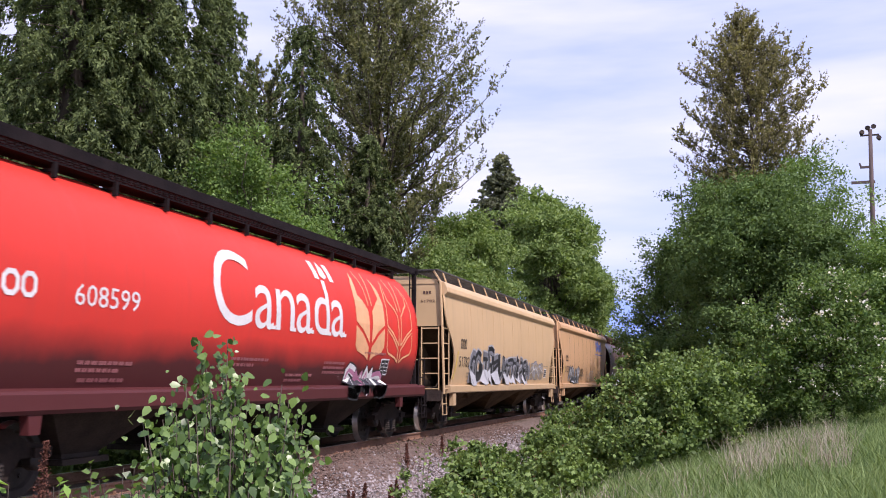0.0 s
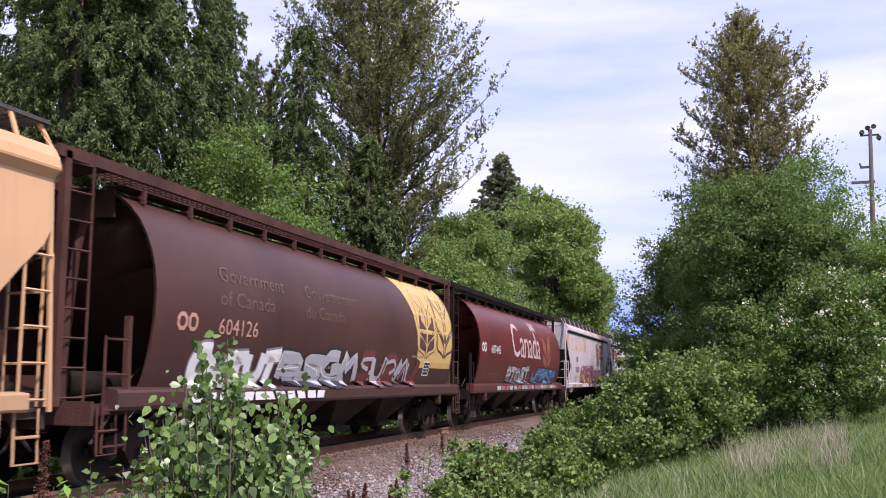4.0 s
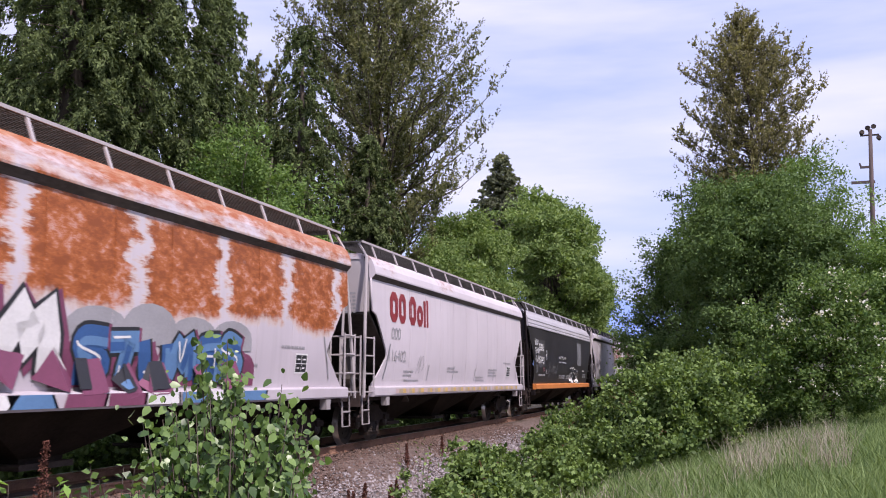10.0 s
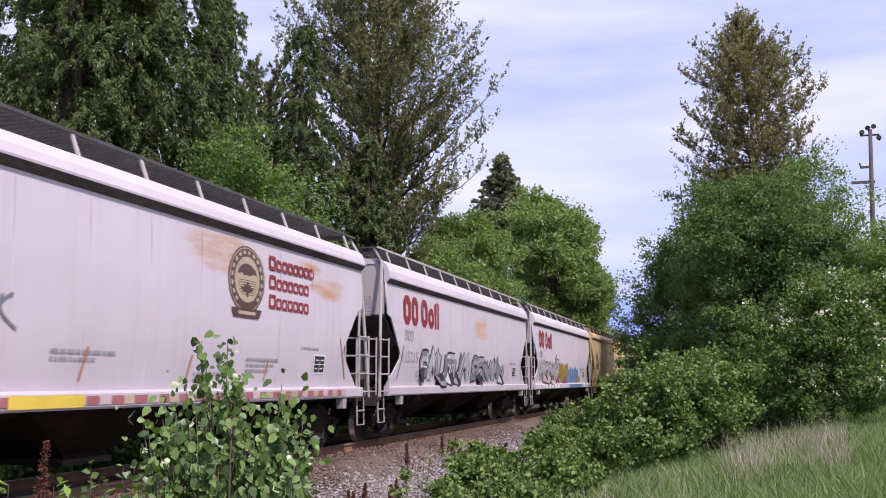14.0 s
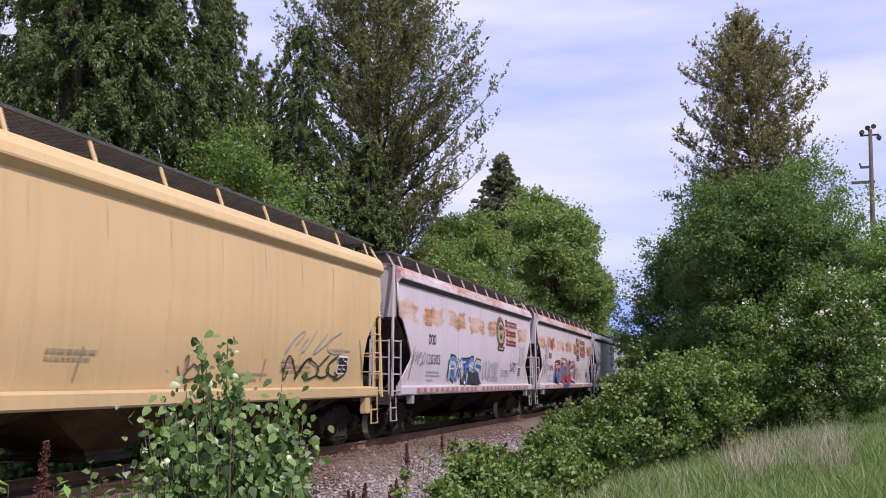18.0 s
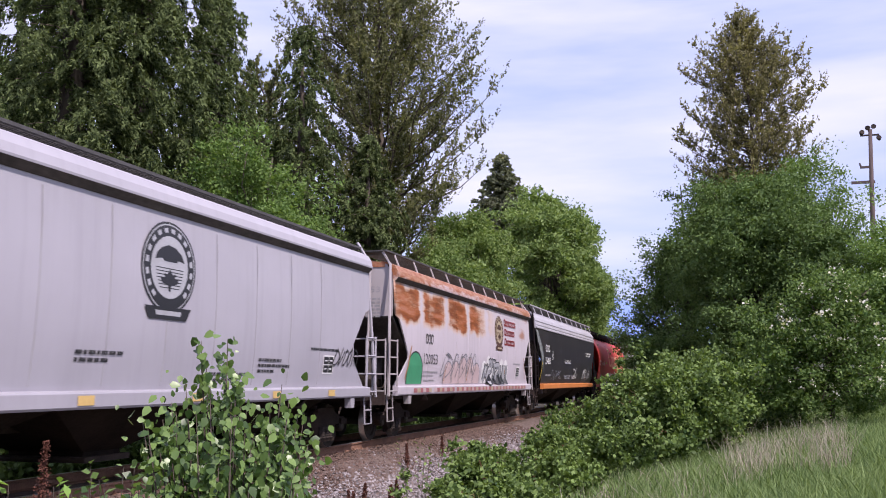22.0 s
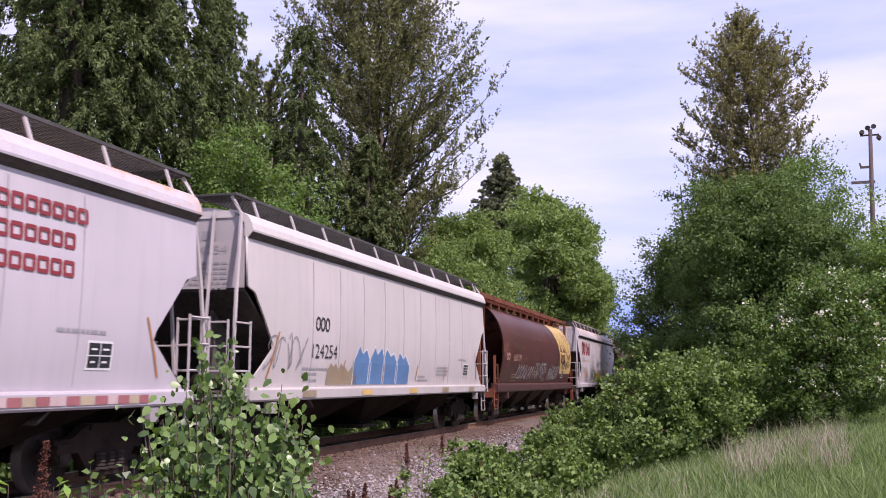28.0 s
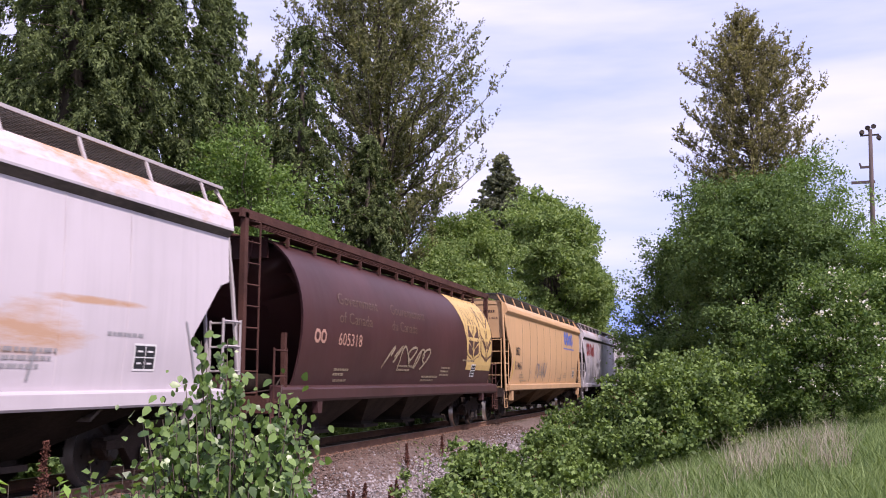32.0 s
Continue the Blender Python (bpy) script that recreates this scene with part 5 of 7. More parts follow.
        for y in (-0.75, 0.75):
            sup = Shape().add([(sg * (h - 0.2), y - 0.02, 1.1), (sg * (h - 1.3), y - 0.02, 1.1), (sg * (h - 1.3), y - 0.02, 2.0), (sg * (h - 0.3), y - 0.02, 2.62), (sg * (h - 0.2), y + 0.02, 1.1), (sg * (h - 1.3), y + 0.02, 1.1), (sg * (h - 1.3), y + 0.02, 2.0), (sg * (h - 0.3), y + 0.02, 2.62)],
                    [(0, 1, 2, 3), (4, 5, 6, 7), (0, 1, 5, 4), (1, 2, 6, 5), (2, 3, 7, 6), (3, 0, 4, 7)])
            part("end_brace", sup, SHADED_BROWN if kind == "arched" else PITCH, car)
        for ys in (-1, 1):
            # the corner post leans in towards the roof
            out = 0.46 if kind in BOXY else 0.10
            cp = Shape().tube([(sg * (h + out), ys * 1.585, 1.06), (sg * (h + out * 0.55), ys * 1.52, 2.9), (sg * (h + 0.05), ys * 1.46, 4.2), (sg * (h + 0.05), ys * 1.27, 4.5)], 0.036, 6)
            part("corner_post", cp, plain, car)
            if kind in BOXY:
                part("side_ladder", ladder(sg * (h - 0.13), ys * 1.59, sg * (h + out - 0.04), ys * 1.59, 1.10, 2.40, 4, 0.019), plain, car)
                part("end_ladder", ladder(sg * (h + out), ys * 1.50, sg * (h + out), ys * 1.02, 1.10, 2.40, 4, 0.019), plain, car)
                part("end_stile", rods([[(sg * (h + out), ys * 1.02, 1.10), (sg * (h + out * 0.55), ys * 1.0, 2.9), (sg * (h + 0.05), ys * 0.95, 4.28)]], 0.03), plain, car)
            else:
                part("side_ladder", ladder(sg * (h - 0.42), ys * 1.57, sg * (h + 0.06), ys * 1.55, 1.12, 2.92, 5), plain, car)
                part("end_ladder", ladder(sg * (h + 0.08), ys * 1.42, sg * (h + 0.08), ys * 0.92, 1.12, 2.92, 5), plain, car)
        part("grab_rail", rods([[(sg * (h + 0.1), -0.9, 2.0), (sg * (h + 0.1), 0.9, 2.0)]], 0.018), plain, car)
    # hopper bays
    for i in range(bays):
        c = (i - (bays - 1) / 2) * (2 * h - 3.6) / bays
        w = (2 * h - 3.6) / bays / 2
        ring = lambda hx, hy, z: [(c - hx, -hy, z), (c + hx, -hy, z), (c + hx, hy, z), (c - hx, hy, z)]
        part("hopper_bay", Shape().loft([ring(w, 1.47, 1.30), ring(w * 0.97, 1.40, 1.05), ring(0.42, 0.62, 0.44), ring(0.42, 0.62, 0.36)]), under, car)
        part("outlet_gate", Shape().box(c - 0.52, c + 0.52, -0.72, 0.72, 0.30, 0.38).tube([(c - 0.6, -0.8, 0.36), (c - 0.6, 0.8, 0.36)], 0.03, 6), STEEL, car)
    part("centre_sill", Shape().box(-h + 0.4, h - 0.4, -0.22, 0.22, 0.74, 1.06), STEEL, car)
    roof_walk(car, kind, 1.34, 0.62, 4.55, 11, roof if kind == "smooth" else plain)
    add_ends(car, kind, pitch, plain, plain)
    add_trucks(car, (-h + 1.28, h - 1.28))
    # weld seams between the side panels
    if kind != "smooth":
        for i in range(1, 10):
            s = Shape()
            x = -h + 1.3 + (2 * h - 2.6) * i / 10
            for z0, z1 in zip((1.35, 1.9, 2.5, 3.1, 3.4), (1.9, 2.5, 3.1, 3.4, 3.71)):
                y0, y1 = -side_y(kind, z0) - 0.004, -side_y(kind, z1) - 0.004
                w = 0.018 if kind == "arched" else 0.009
                s.add([(x - w, y0, z0), (x + w, y0, z0), (x + w, y1, z1), (x - w, y1, z1), (x, y0 - 0.006, z0), (x, y1 - 0.006, z1)], [(0, 4, 5, 3), (4, 1, 2, 5)])
            part("weld_seam", s, paint, car)
    return car


def build_cylinder(pitch, paint, plain, walkmat, name="cylindrical_hopper_car"):
    kind = "cylinder"
    h = HALF[kind]
    car = new(name)
    zs = [1.28, 1.5, 1.75, 2.0, 2.3, 2.7, 3.0, 3.25, 3.5, 3.7, 3.88, 4.02, 4.1]
    half = [(side_y(kind, z), z) for z in zs]
    outer = [(-y, z) for y, z in half] + [(-0.4, 4.2), (0.4, 4.2)] + [(y, z) for y, z in reversed(half)]
    inner = [(y * 0.975, 1.28 + (z - 1.28) * 0.988) for y, z in outer]
    cols = 14
    s = Shape()
    s.loft([[(-h + 2 * h * i / cols, y, z) for y, z in outer] for i in range(cols + 1)], closed=False, caps=False)
    s.loft([[(-h + 2 * h * i / cols, y, z) for y, z in inner] for i in range(cols + 1)], closed=False, caps=False)
    n = len(outer)
    for k in (0, cols):
        a, b = k * n, (cols + 1) * n + k * n
        s.add(s.v[a:a + n] + s.v[b:b + n], [(j, j + 1, n + j + 1, n + j) for j in range(n - 1)])
    part("tank_shell", s, paint, car, "", True)
    for x in (-h, h):
        for sg in (-1, 1):
            hoop = Shape()
            pts = [(x, sg * (y + 0.012), z) for y, z in half]
            for a, b in zip(pts, pts[1:]):
                hoop.add([(a[0] - 0.03, a[1], a[2]), (a[0] + 0.03, a[1], a[2]), (b[0] + 0.03, b[1], b[2]), (b[0] - 0.03, b[1], b[2])], [(0, 1, 2, 3)])
            part("shell_hoop", hoop, paint, car)
    for sg in (-1, 1):
        sl = Shape()
        rings = []
        for t in np.linspace(0, 1, 8):
            z = 3.98 - 2.9 * t
            x = sg * (h - 0.05 - 2.9 * t ** 1.2)
            y = side_y(kind, max(1.3, z)) * 0.965
            rings.append([(x, -y, z), (x - sg * 0.25, 0, z - 0.15), (x, y, z), (x - sg * 0.05, y, z - 0.06), (x - sg * 0.30, 0, z - 0.2), (x - sg * 0.05, -y, z - 0.06)])
        sl.loft(rings)
        part("slope_sheet", sl, paint, car, "", True)
        part("end_sheet", Shape().box(*sorted((sg * (h - 0.08), sg * (h - 0.03))), -0.82, 0.82, 3.75, 4.15), paint, car)
        bracew = Shape()
        for y in (-0.55, 0.55):
            bracew.box(*sorted((sg * (h - 1.2), sg * (h + 0.8))), y - 0.03, y + 0.03, 1.1, 1.5)
            bracew.tube([(sg * (h + 0.6), y, 1.2), (sg * (h + 0.4), y, 3.2), (sg * (h + 0.05), y * 0.9, 4.1)], 0.06, 5)
        part("end_brace", bracew, paint, car)
        side = Shape().prism([(sg * y, z) for y, z in ((1.33, 1.34), (1.56, 1.30), (1.58, 1.26), (1.58, 1.08), (1.55, 1.03), (1.33, 1.03))], "x", -h - 0.75, h + 0.75)
        part("side_sill", side, paint, car)
        for q in (-h + 1.0, h - 1.0):
            part("jacking_pad", Shape().prism([(q - 0.12, 1.04), (q + 0.12, 1.04), (q + 0.09, 0.8), (q - 0.09, 0.8)], "y", sg * 1.42, sg * 1.54), plain, car)
        # roof walk of the cylindrical car: a deep dark edge beam on brackets
        w = Shape().box(-h - 1.55, h + 1.55, *sorted((sg * 1.06, sg * 1.12)), 4.28, 4.44).box(-h - 0.05, h + 0.05, *sorted((sg * 0.70, sg * 1.06)), 4.17, 4.19)
        for k in range(7):
            y = 0.45 + 0.6 * k / 6
            w.box(-h - 1.55, h + 1.55, sg * y - 0.012, sg * y + 0.012, 4.38, 4.42)
        for k in range(int((2 * h + 3.0) / 0.16)):
            x = -h - 1.5 + k * 0.16
            w.box(x, x + 0.022, *sorted((sg * 0.45, sg * 1.08)), 4.385, 4.41)
        part("running_board", w, walkmat, car, "dark roof walk with edge beam")
        bk = Shape().prism([(-0.03, 3.98), (0.03, 3.98), (0.03, 4.18), (-0.03, 4.18)], "y", *sorted((sg * 1.03, sg * 1.09))).box(-0.035, 0.035, *sorted((sg * 0.8, sg * 1.05)), 4.06, 4.1).mesh("walk_bracket", walkmat)
        for i in range(12):
            q = part("walk_bracket", bk, walkmat, car)
            q.location = (-h + 0.4 + (2 * h - 0.8) * i / 11, 0, 0)
    for sg in (-1, 1):
        part("end_walk", Shape().box(*sorted((sg * (h + 1.55), sg * (h + 0.1))), -1.06, 1.06, 4.36, 4.42), walkmat, car)
        for ys in (-1, 1):
            part("corner_post", Shape().box(*sorted((sg * (h + 1.30), sg * (h + 1.42))), *sorted((ys * 1.02, ys * 1.12)), 1.1, 4.38).box(*sorted((sg * (h + 0.2), sg * (h + 0.28))), *sorted((ys * 1.3, ys * 1.38)), 1.1, 2.3), walkmat, car)
            part("end_ladder", ladder(sg * (h + 1.35), ys * 1.07, sg * (h + 0.85), ys * 1.12, 1.12, 4.3, 9), walkmat, car)
            part("side_ladder", ladder(sg * (h + 0.45), ys * 1.5, sg * (h + 0.95), ys * 1.5, 0.5, 2.0, 4), walkmat, car)
    for i in range(4):
        c = (i - 1.5) * 2.9
        ring = lambda hx, hy, z: [(c - hx, -hy, z), (c + hx, -hy, z), (c + hx, hy, z), (c - hx, hy, z)]
        part("hopper_bay", Shape().loft([ring(1.45, 1.3, 1.34), ring(1.4, 1.2, 1.1), ring(0.4, 0.6, 0.44), ring(0.4, 0.6, 0.36)]), STEEL, car)
        part("outlet_gate", Shape().box(c - 0.5, c + 0.5, -0.7, 0.7, 0.30, 0.38), STEEL, car)
    part("centre_sill", Shape().box(-h - 0.5, h + 0.5, -0.22, 0.22, 0.74, 1.06), STEEL, car)
    add_ends(car, kind, pitch, walkmat, walkmat)
    add_trucks(car, (-h + 0.7, h - 0.7))
    return car


# ---- paint marks on the cars ----
def flat(name, a, b=None, rough=0.5):
    return surface(name, a, b or tuple(c * 0.8 for c in a), 2.0, rough, 0.0, 25.0, 0.08)


INK = {
    "white": flat("white_marking", (0.74, 0.72, 0.72)), "black": flat("black_marking", (0.022, 0.022, 0.026)), "red": flat("red_marking", (0.26, 0.030, 0.036)),
    "blue": flat("blue_marking", (0.11, 0.16, 0.48)), "gold": flat("gold_marking", (0.62, 0.42, 0.16)), "brown": flat("brown_marking", (0.10, 0.05, 0.04)),
    "orange": flat("orange_marking", (0.75, 0.28, 0.06)), "yellow": flat("yellow_marking", (0.68, 0.50, 0.07)), "green": flat("green_spray_paint", (0.05, 0.30, 0.15)),
    "olive": flat("olive_spray_paint", (0.36, 0.27, 0.05)), "sky": flat("light_blue_spray_paint", (0.105, 0.215, 0.40)), "navy": flat("navy_spray_paint", (0.035, 0.10, 0.27)),
    "plum": flat("plum_spray_paint", (0.20, 0.055, 0.11)), "pink": flat("pink_spray_paint", (0.50, 0.20, 0.32)), "grey": flat("grey_spray_paint", (0.20, 0.20, 0.22)),
    "silver": flat("silver_spray_paint", (0.42, 0.42, 0.45)), "pale": flat("pale_orange_marking", (0.80, 0.42, 0.22)), "peach": flat("peach_spray_paint", (0.50, 0.28, 0.21)),
    "leaf": flat("faded_brick_marking", (0.27, 0.085, 0.055)), "worn": flat("worn_off_lettering", (0.135, 0.082, 0.058)), "rose": flat("faded_rose_marking", (0.36, 0.13, 0.14)), "blush": flat("faded_pink_marking", (0.56, 0.42, 0.42)), "ochre": flat("ochre_bar", (0.42, 0.20, 0.09)), "tan": flat("faded_tan_crest", (0.46, 0.37, 0.26)), "maroon": flat("maroon_spray_paint", (0.16, 0.035, 0.035)), "faint": flat("faded_grey_marking", (0.33, 0.32, 0.34)), "dim": flat("faded_tan_marking", (0.32, 0.25, 0.17)),
}


def conform(name, bm, kind, off, inks, car, label="", step=0.16):
    """Lays flat marks, drawn in x and z, on the near side of a car."""
    if kind == "cylinder":
        zs = [v.co.z for v in bm.verts]
        z = min(zs) + step
        while z < max(zs):
            bmesh.ops.bisect_plane(bm, geom=bm.verts[:] + bm.edges[:] + bm.faces[:], plane_co=(0, 0, z), plane_no=(0, 0, 1))
            z += step
    else:
        for z in (1.8, 2.6, 3.4):
            bmesh.ops.bisect_plane(bm, geom=bm.verts[:] + bm.edges[:] + bm.faces[:], plane_co=(0, 0, z), plane_no=(0, 0, 1))
    for v in bm.verts:
        v.co.y = -(side_y(kind, v.co.z) + off + (v.co.y if v.co.y > 0 else 0))
        if v.co.z < 1.33:
            v.co.y = -(1.655 if kind != "cylinder" else 1.585) - off - 0.002
    me = bpy.data.meshes.new(name)
    bm.to_mesh(me)
    bm.free()
    for i in inks:
        me.materials.append(INK[i])
    return part(name, me, None, car, label)


def poly(bm, pts, mat=0, y=0.0):
    f = bm.faces.new([bm.verts.new((a, y, b)) for a, b in pts])
    f.material_index = mat


def ribbon(bm, pts, w, mat=0, y=0.0):
    """A stroke of width w through the points."""
    pts = [Vector((a, b)) for a, b in pts]
    left, right = [], []
    for i, p in enumerate(pts):
        d = pts[min(i + 1, len(pts) - 1)] - pts[max(i - 1, 0)]
        d = Vector((-d.y, d.x)).normalized() if d.length > 1e-6 else Vector((0, 1))
        left.append(p + d * w / 2)
        right.append(p - d * w / 2)
    for i in range(len(pts) - 1):
        poly(bm, [left[i], left[i + 1], right[i + 1], right[i]], mat, y)


def lettering(car, kind, text, u, z, height, ink, width=None, bold=0.0, off=0.008, name="lettering", label=""):
    """Writing in the built-in font; u from the car's leading end, z its foot, height of its capitals."""
    cu = bpy.data.curves.new("lettering", "FONT")
    cu.body, cu.resolution_u, cu.offset = text, 2 if height < 0.6 else 6, bold
    ob = bpy.data.objects.new("lettering", cu)
    me = bpy.data.meshes.new_from_object(ob)
    bpy.data.objects.remove(ob)
    bpy.data.curves.remove(cu)
    bm = bmesh.new()
    bm.from_mesh(me)
    bpy.data.meshes.remove(me)
    xs = [v.co.x for v in bm.verts]
    s = height / 0.70
    k = width / (max(xs) - min(xs)) if width else s
    x0 = min(xs)
    for v in bm.verts:
        v.co = Vector((-MARK0[kind] + u + (v.co.x - x0) * k, 0, z + v.co.y * s))
    for f in bm.faces:
        f.material_index = 0
    return conform(name, bm, kind, off, [ink], car, label)


def bars(car, kind, rows, ink, off=0.008, name="lettering", label="", stroke=0.22, bend=0.28):
    """Plain bars for words: rows of (u, z, height, widths); a negative width is a gap, a pair (width, share) a lower letter."""
    bm = bmesh.new()
    single = name == "wordmark"
    for u, z, hgt, widths in rows:
        x = -MARK0[kind] + u
        for w in widths:
            share = 1.0
            if isinstance(w, tuple):
                w, share = w
            if w > 0:
                t = z + hgt * share
                # a letter is a plain hollow block, a narrow one a single bar
                if hgt > 0.1 and hgt * 0.3 < w < hgt * 1.5:
                    k, r = w * stroke, w * bend
                    def block(e, c):
                        x0, x1, z0, z1 = x + e, x + w - e, z + e, t - e
                        return [(x0 + c, z0), (x1 - c, z0), (x1, z0 + c), (x1, z1 - c), (x1 - c, z1), (x0 + c, z1), (x0, z1 - c), (x0, z0 + c)]
                    o, q = block(0, r), block(k, max(0.004, r - k * 0.6))
                    for e in range(8):
                        poly(bm, [o[e], o[(e + 1) % 8], q[(e + 1) % 8], q[e]])
                else:
                    poly(bm, [(x, z), (x + w, z), (x + w, t), (x, t)])
                if single:
                    conform(name, bm, kind, off, [ink], car, label)
                    bm = bmesh.new()
                x += w
            else:
                x -= w
            x += hgt * 0.10
    if single:
        bm.free()
        return None
    return tagged(conform(name, bm, kind, off, [ink], car, label), kind="stuff" if name == "data_stencil" else "")


def words(rng, length, hgt):
    out, x = [], 0.0
    while x < length:
        n = rng.integers(2, 6)
        for _ in range(n):
            w = hgt * rng.uniform(0.4, 0.7)
            out.append(w)
            x += w + hgt * 0.1
        out.append(-hgt * 0.4)
        x += hgt * 0.5
    return out


def small_print(car, kind, ink="faint", seed=0):
    """Lines of small data stencils low on the side."""
    rng = np.random.default_rng(seed)
    h2 = 2 * HALF[kind]
    rows = []
    for u, z, n in ((2.4, 1.62, 2), (2.5, 1.40, 1), (6.2, 1.75, 2), (h2 - 5.0, 1.75, 3), (h2 - 6.6, 1.5, 2), (h2 - 2.9, 2.0, 1)):
        for i in range(n):
            rows.append((u, z - i * 0.095, 0.05, words(rng, rng.uniform(0.5, 1.3), 0.05)))
    bars(car, kind, rows, ink, name="data_stencil")
    bm = bmesh.new()
    x = HALF[kind] - 2.45
    poly(bm, [(x, 1.55), (x + 0.52, 1.55), (x + 0.52, 1.92), (x, 1.92)], 1)
    poly(bm, [(x + 0.03, 1.58), (x + 0.49, 1.58), (x + 0.49, 1.89), (x + 0.03, 1.89)], 0, 0.002)
    for a, b, lo, hi in ((0.03, 0.49, 1.725, 1.74), (0.255, 0.27, 1.58, 1.89), (0.08, 0.20, 1.80, 1.825), (0.31, 0.44, 1.80, 1.825), (0.08, 0.18, 1.64, 1.665), (0.31, 0.42, 1.64, 1.665)):
        poly(bm, [(x + a, lo), (x + b, lo), (x + b, hi), (x + a, hi)], 1, 0.004)
    conform("inspection_plate", bm, kind, 0.006, ["black", "white"], car, "black inspection stencil with white border")


def stripes(car, kind, seed=0, mix=("red", "gold", "white")):
    """Worn reflective stripes along the side sill."""
    rng = np.random.default_rng(seed)
    bm = bmesh.new()
    x = -HALF[kind] + 1.2
    i = 0
    while x < HALF[kind] - 1.2:
        w = rng.uniform(0.2, 0.3)
        if rng.random() < 0.94:
            poly(bm, [(x, 1.125), (x + w * 0.95, 1.125), (x + w * 0.95, 1.235), (x, 1.235)], i % len(mix))
        x += w
        i += 1
    tagged(conform("reflective_stripe", bm, kind, 0.004, list(mix), car, "worn red and white reflective stripe"), kind="stuff")


def crest(car, kind, u, z, w, hgt, inks=("brown", "gold")):
    bm = bmesh.new()
    n = 28
    x = -MARK0[kind] + u
    def oval(k, mat, y):
        poly(bm, [(x + w / 2 * k * math.cos(6.28319 * i / n), z + hgt / 2 * k * math.sin(6.28319 * i / n)) for i in range(n)], mat, y)
    oval(1.0, 0, 0.0)
    oval(0.95, 1, 0.002)
    oval(0.92, 0, 0.004)
    # the lettering round the rim, as plain bars
    for i in range(20):
        a0, a1 = 6.28319 * (i + 0.18) / 20 - 0.9, 6.28319 * (i + 0.72) / 20 - 0.9
        if math.sin((a0 + a1) / 2) > -0.86:
            poly(bm, [(x + w / 2 * k * math.cos(a), z + hgt / 2 * k * math.sin(a)) for k, a in ((0.76, a0), (0.86, a0), (0.86, a1), (0.76, a1))], 1, 0.006)
    oval(0.68, 1, 0.006)
    # a humped shape over a striped shield with a leaf
    poly(bm, [(x + w * a, z + hgt * b) for a, b in ((-0.27, 0.07), (-0.14, 0.09), (-0.10, 0.06), (0.12, 0.06), (0.14, 0.09), (0.27, 0.07), (0.22, 0.15), (0.10, 0.22), (-0.04, 0.24), (-0.16, 0.20), (-0.24, 0.14))], 0, 0.008)
    for i in range(7):
        q = -0.01 - 0.035 * i
        d = 0.25 * math.sqrt(max(0.05, 1 - (q / 0.31) ** 2))
        poly(bm, [(x - w * d, z + hgt * q), (x + w * d, z + hgt * q), (x + w * d, z + hgt * (q - 0.009)), (x - w * d, z + hgt * (q - 0.009))], 0, 0.008)
    leaf = ((0.0, -0.02), (0.035, -0.08), (0.075, -0.07), (0.065, -0.12), (0.12, -0.11), (0.10, -0.17), (0.02, -0.20), (0.012, -0.26))
    poly(bm, [(x + w * a * 1.4, z + hgt * b) for a, b in leaf] + [(x - w * a * 1.4, z + hgt * b) for a, b in reversed(leaf[1:])], 0, 0.010)
    poly(bm, [(x - w * 0.34, z - hgt * 0.56), (x + w * 0.34, z - hgt * 0.56), (x + w * 0.42, z - hgt * 0.43), (x - w * 0.42, z - hgt * 0.43)], 0, 0.011)
    poly(bm, [(x - w * 0.22, z - hgt * 0.52), (x + w * 0.22, z - hgt * 0.52), (x + w * 0.24, z - hgt * 0.47), (x - w * 0.24, z - hgt * 0.47)], 1, 0.013)
    bmesh.ops.triangulate(bm, faces=bm.faces[:])
    conform("crest", bm, kind, 0.006, list(inks), car, "oval crest in brown and gold")


# one side of an ear of wheat: broad pointed leaves beside a stem, (share of half width, share of height)
EAR = (
    ((0.07, 0.22), (0.55, 0.36), (1.0, 0.44), (1.0, 0.72), (0.92, 0.86), (0.64, 1.0), (0.78, 0.84), (0.72, 0.74), (0.45, 0.68), (0.14, 0.58)),
    ((0.07, 0.02), (0.30, 0.07), (0.85, 0.12), (1.0, 0.18), (1.0, 0.40), (0.55, 0.31), (0.10, 0.17)),
)


def ear(car, kind, u, half, z0, z1, ink, hollow=False, width=0.045, label=""):
    """An ear of wheat in paint: two tiers of leaves, solid or in outline, with a split tip."""
    bm = bmesh.new()
    x, hh = -MARK0[kind] + u, z1 - z0
    for sg in (-1, 1):
        for k, leaf in enumerate(EAR):
            pts = [(x + sg * half * a, z0 + hh * b) for a, b in leaf]
            if hollow:
                ribbon(bm, pts + pts[:1], width, 0, 0.001 * k)
            else:
                poly(bm, pts, 0, 0.001 * k)
        ribbon(bm, [(x + sg * half * 0.12, z0 + hh * 0.64), (x + sg * half * 0.14, z0 + hh * 0.82), (x + sg * half * 0.30, z0 + hh * 1.03)], width, 0)
    bmesh.ops.triangulate(bm, faces=bm.faces[:])
    tagged(conform("wheat_emblem", bm, kind, 0.007, [ink], car, label or "wheat emblem in " + ink), kind="stuff")


def wheat(car, kind, u, z0, z1, solid, line, half=0.88, gap=1.96):
    """Two stylised ears of wheat on the rear of the side, one solid and one in outline."""
    ear(car, kind, u, half, z0, z1, solid)
    ear(car, kind, u + gap, half, z0, z1, line, True)


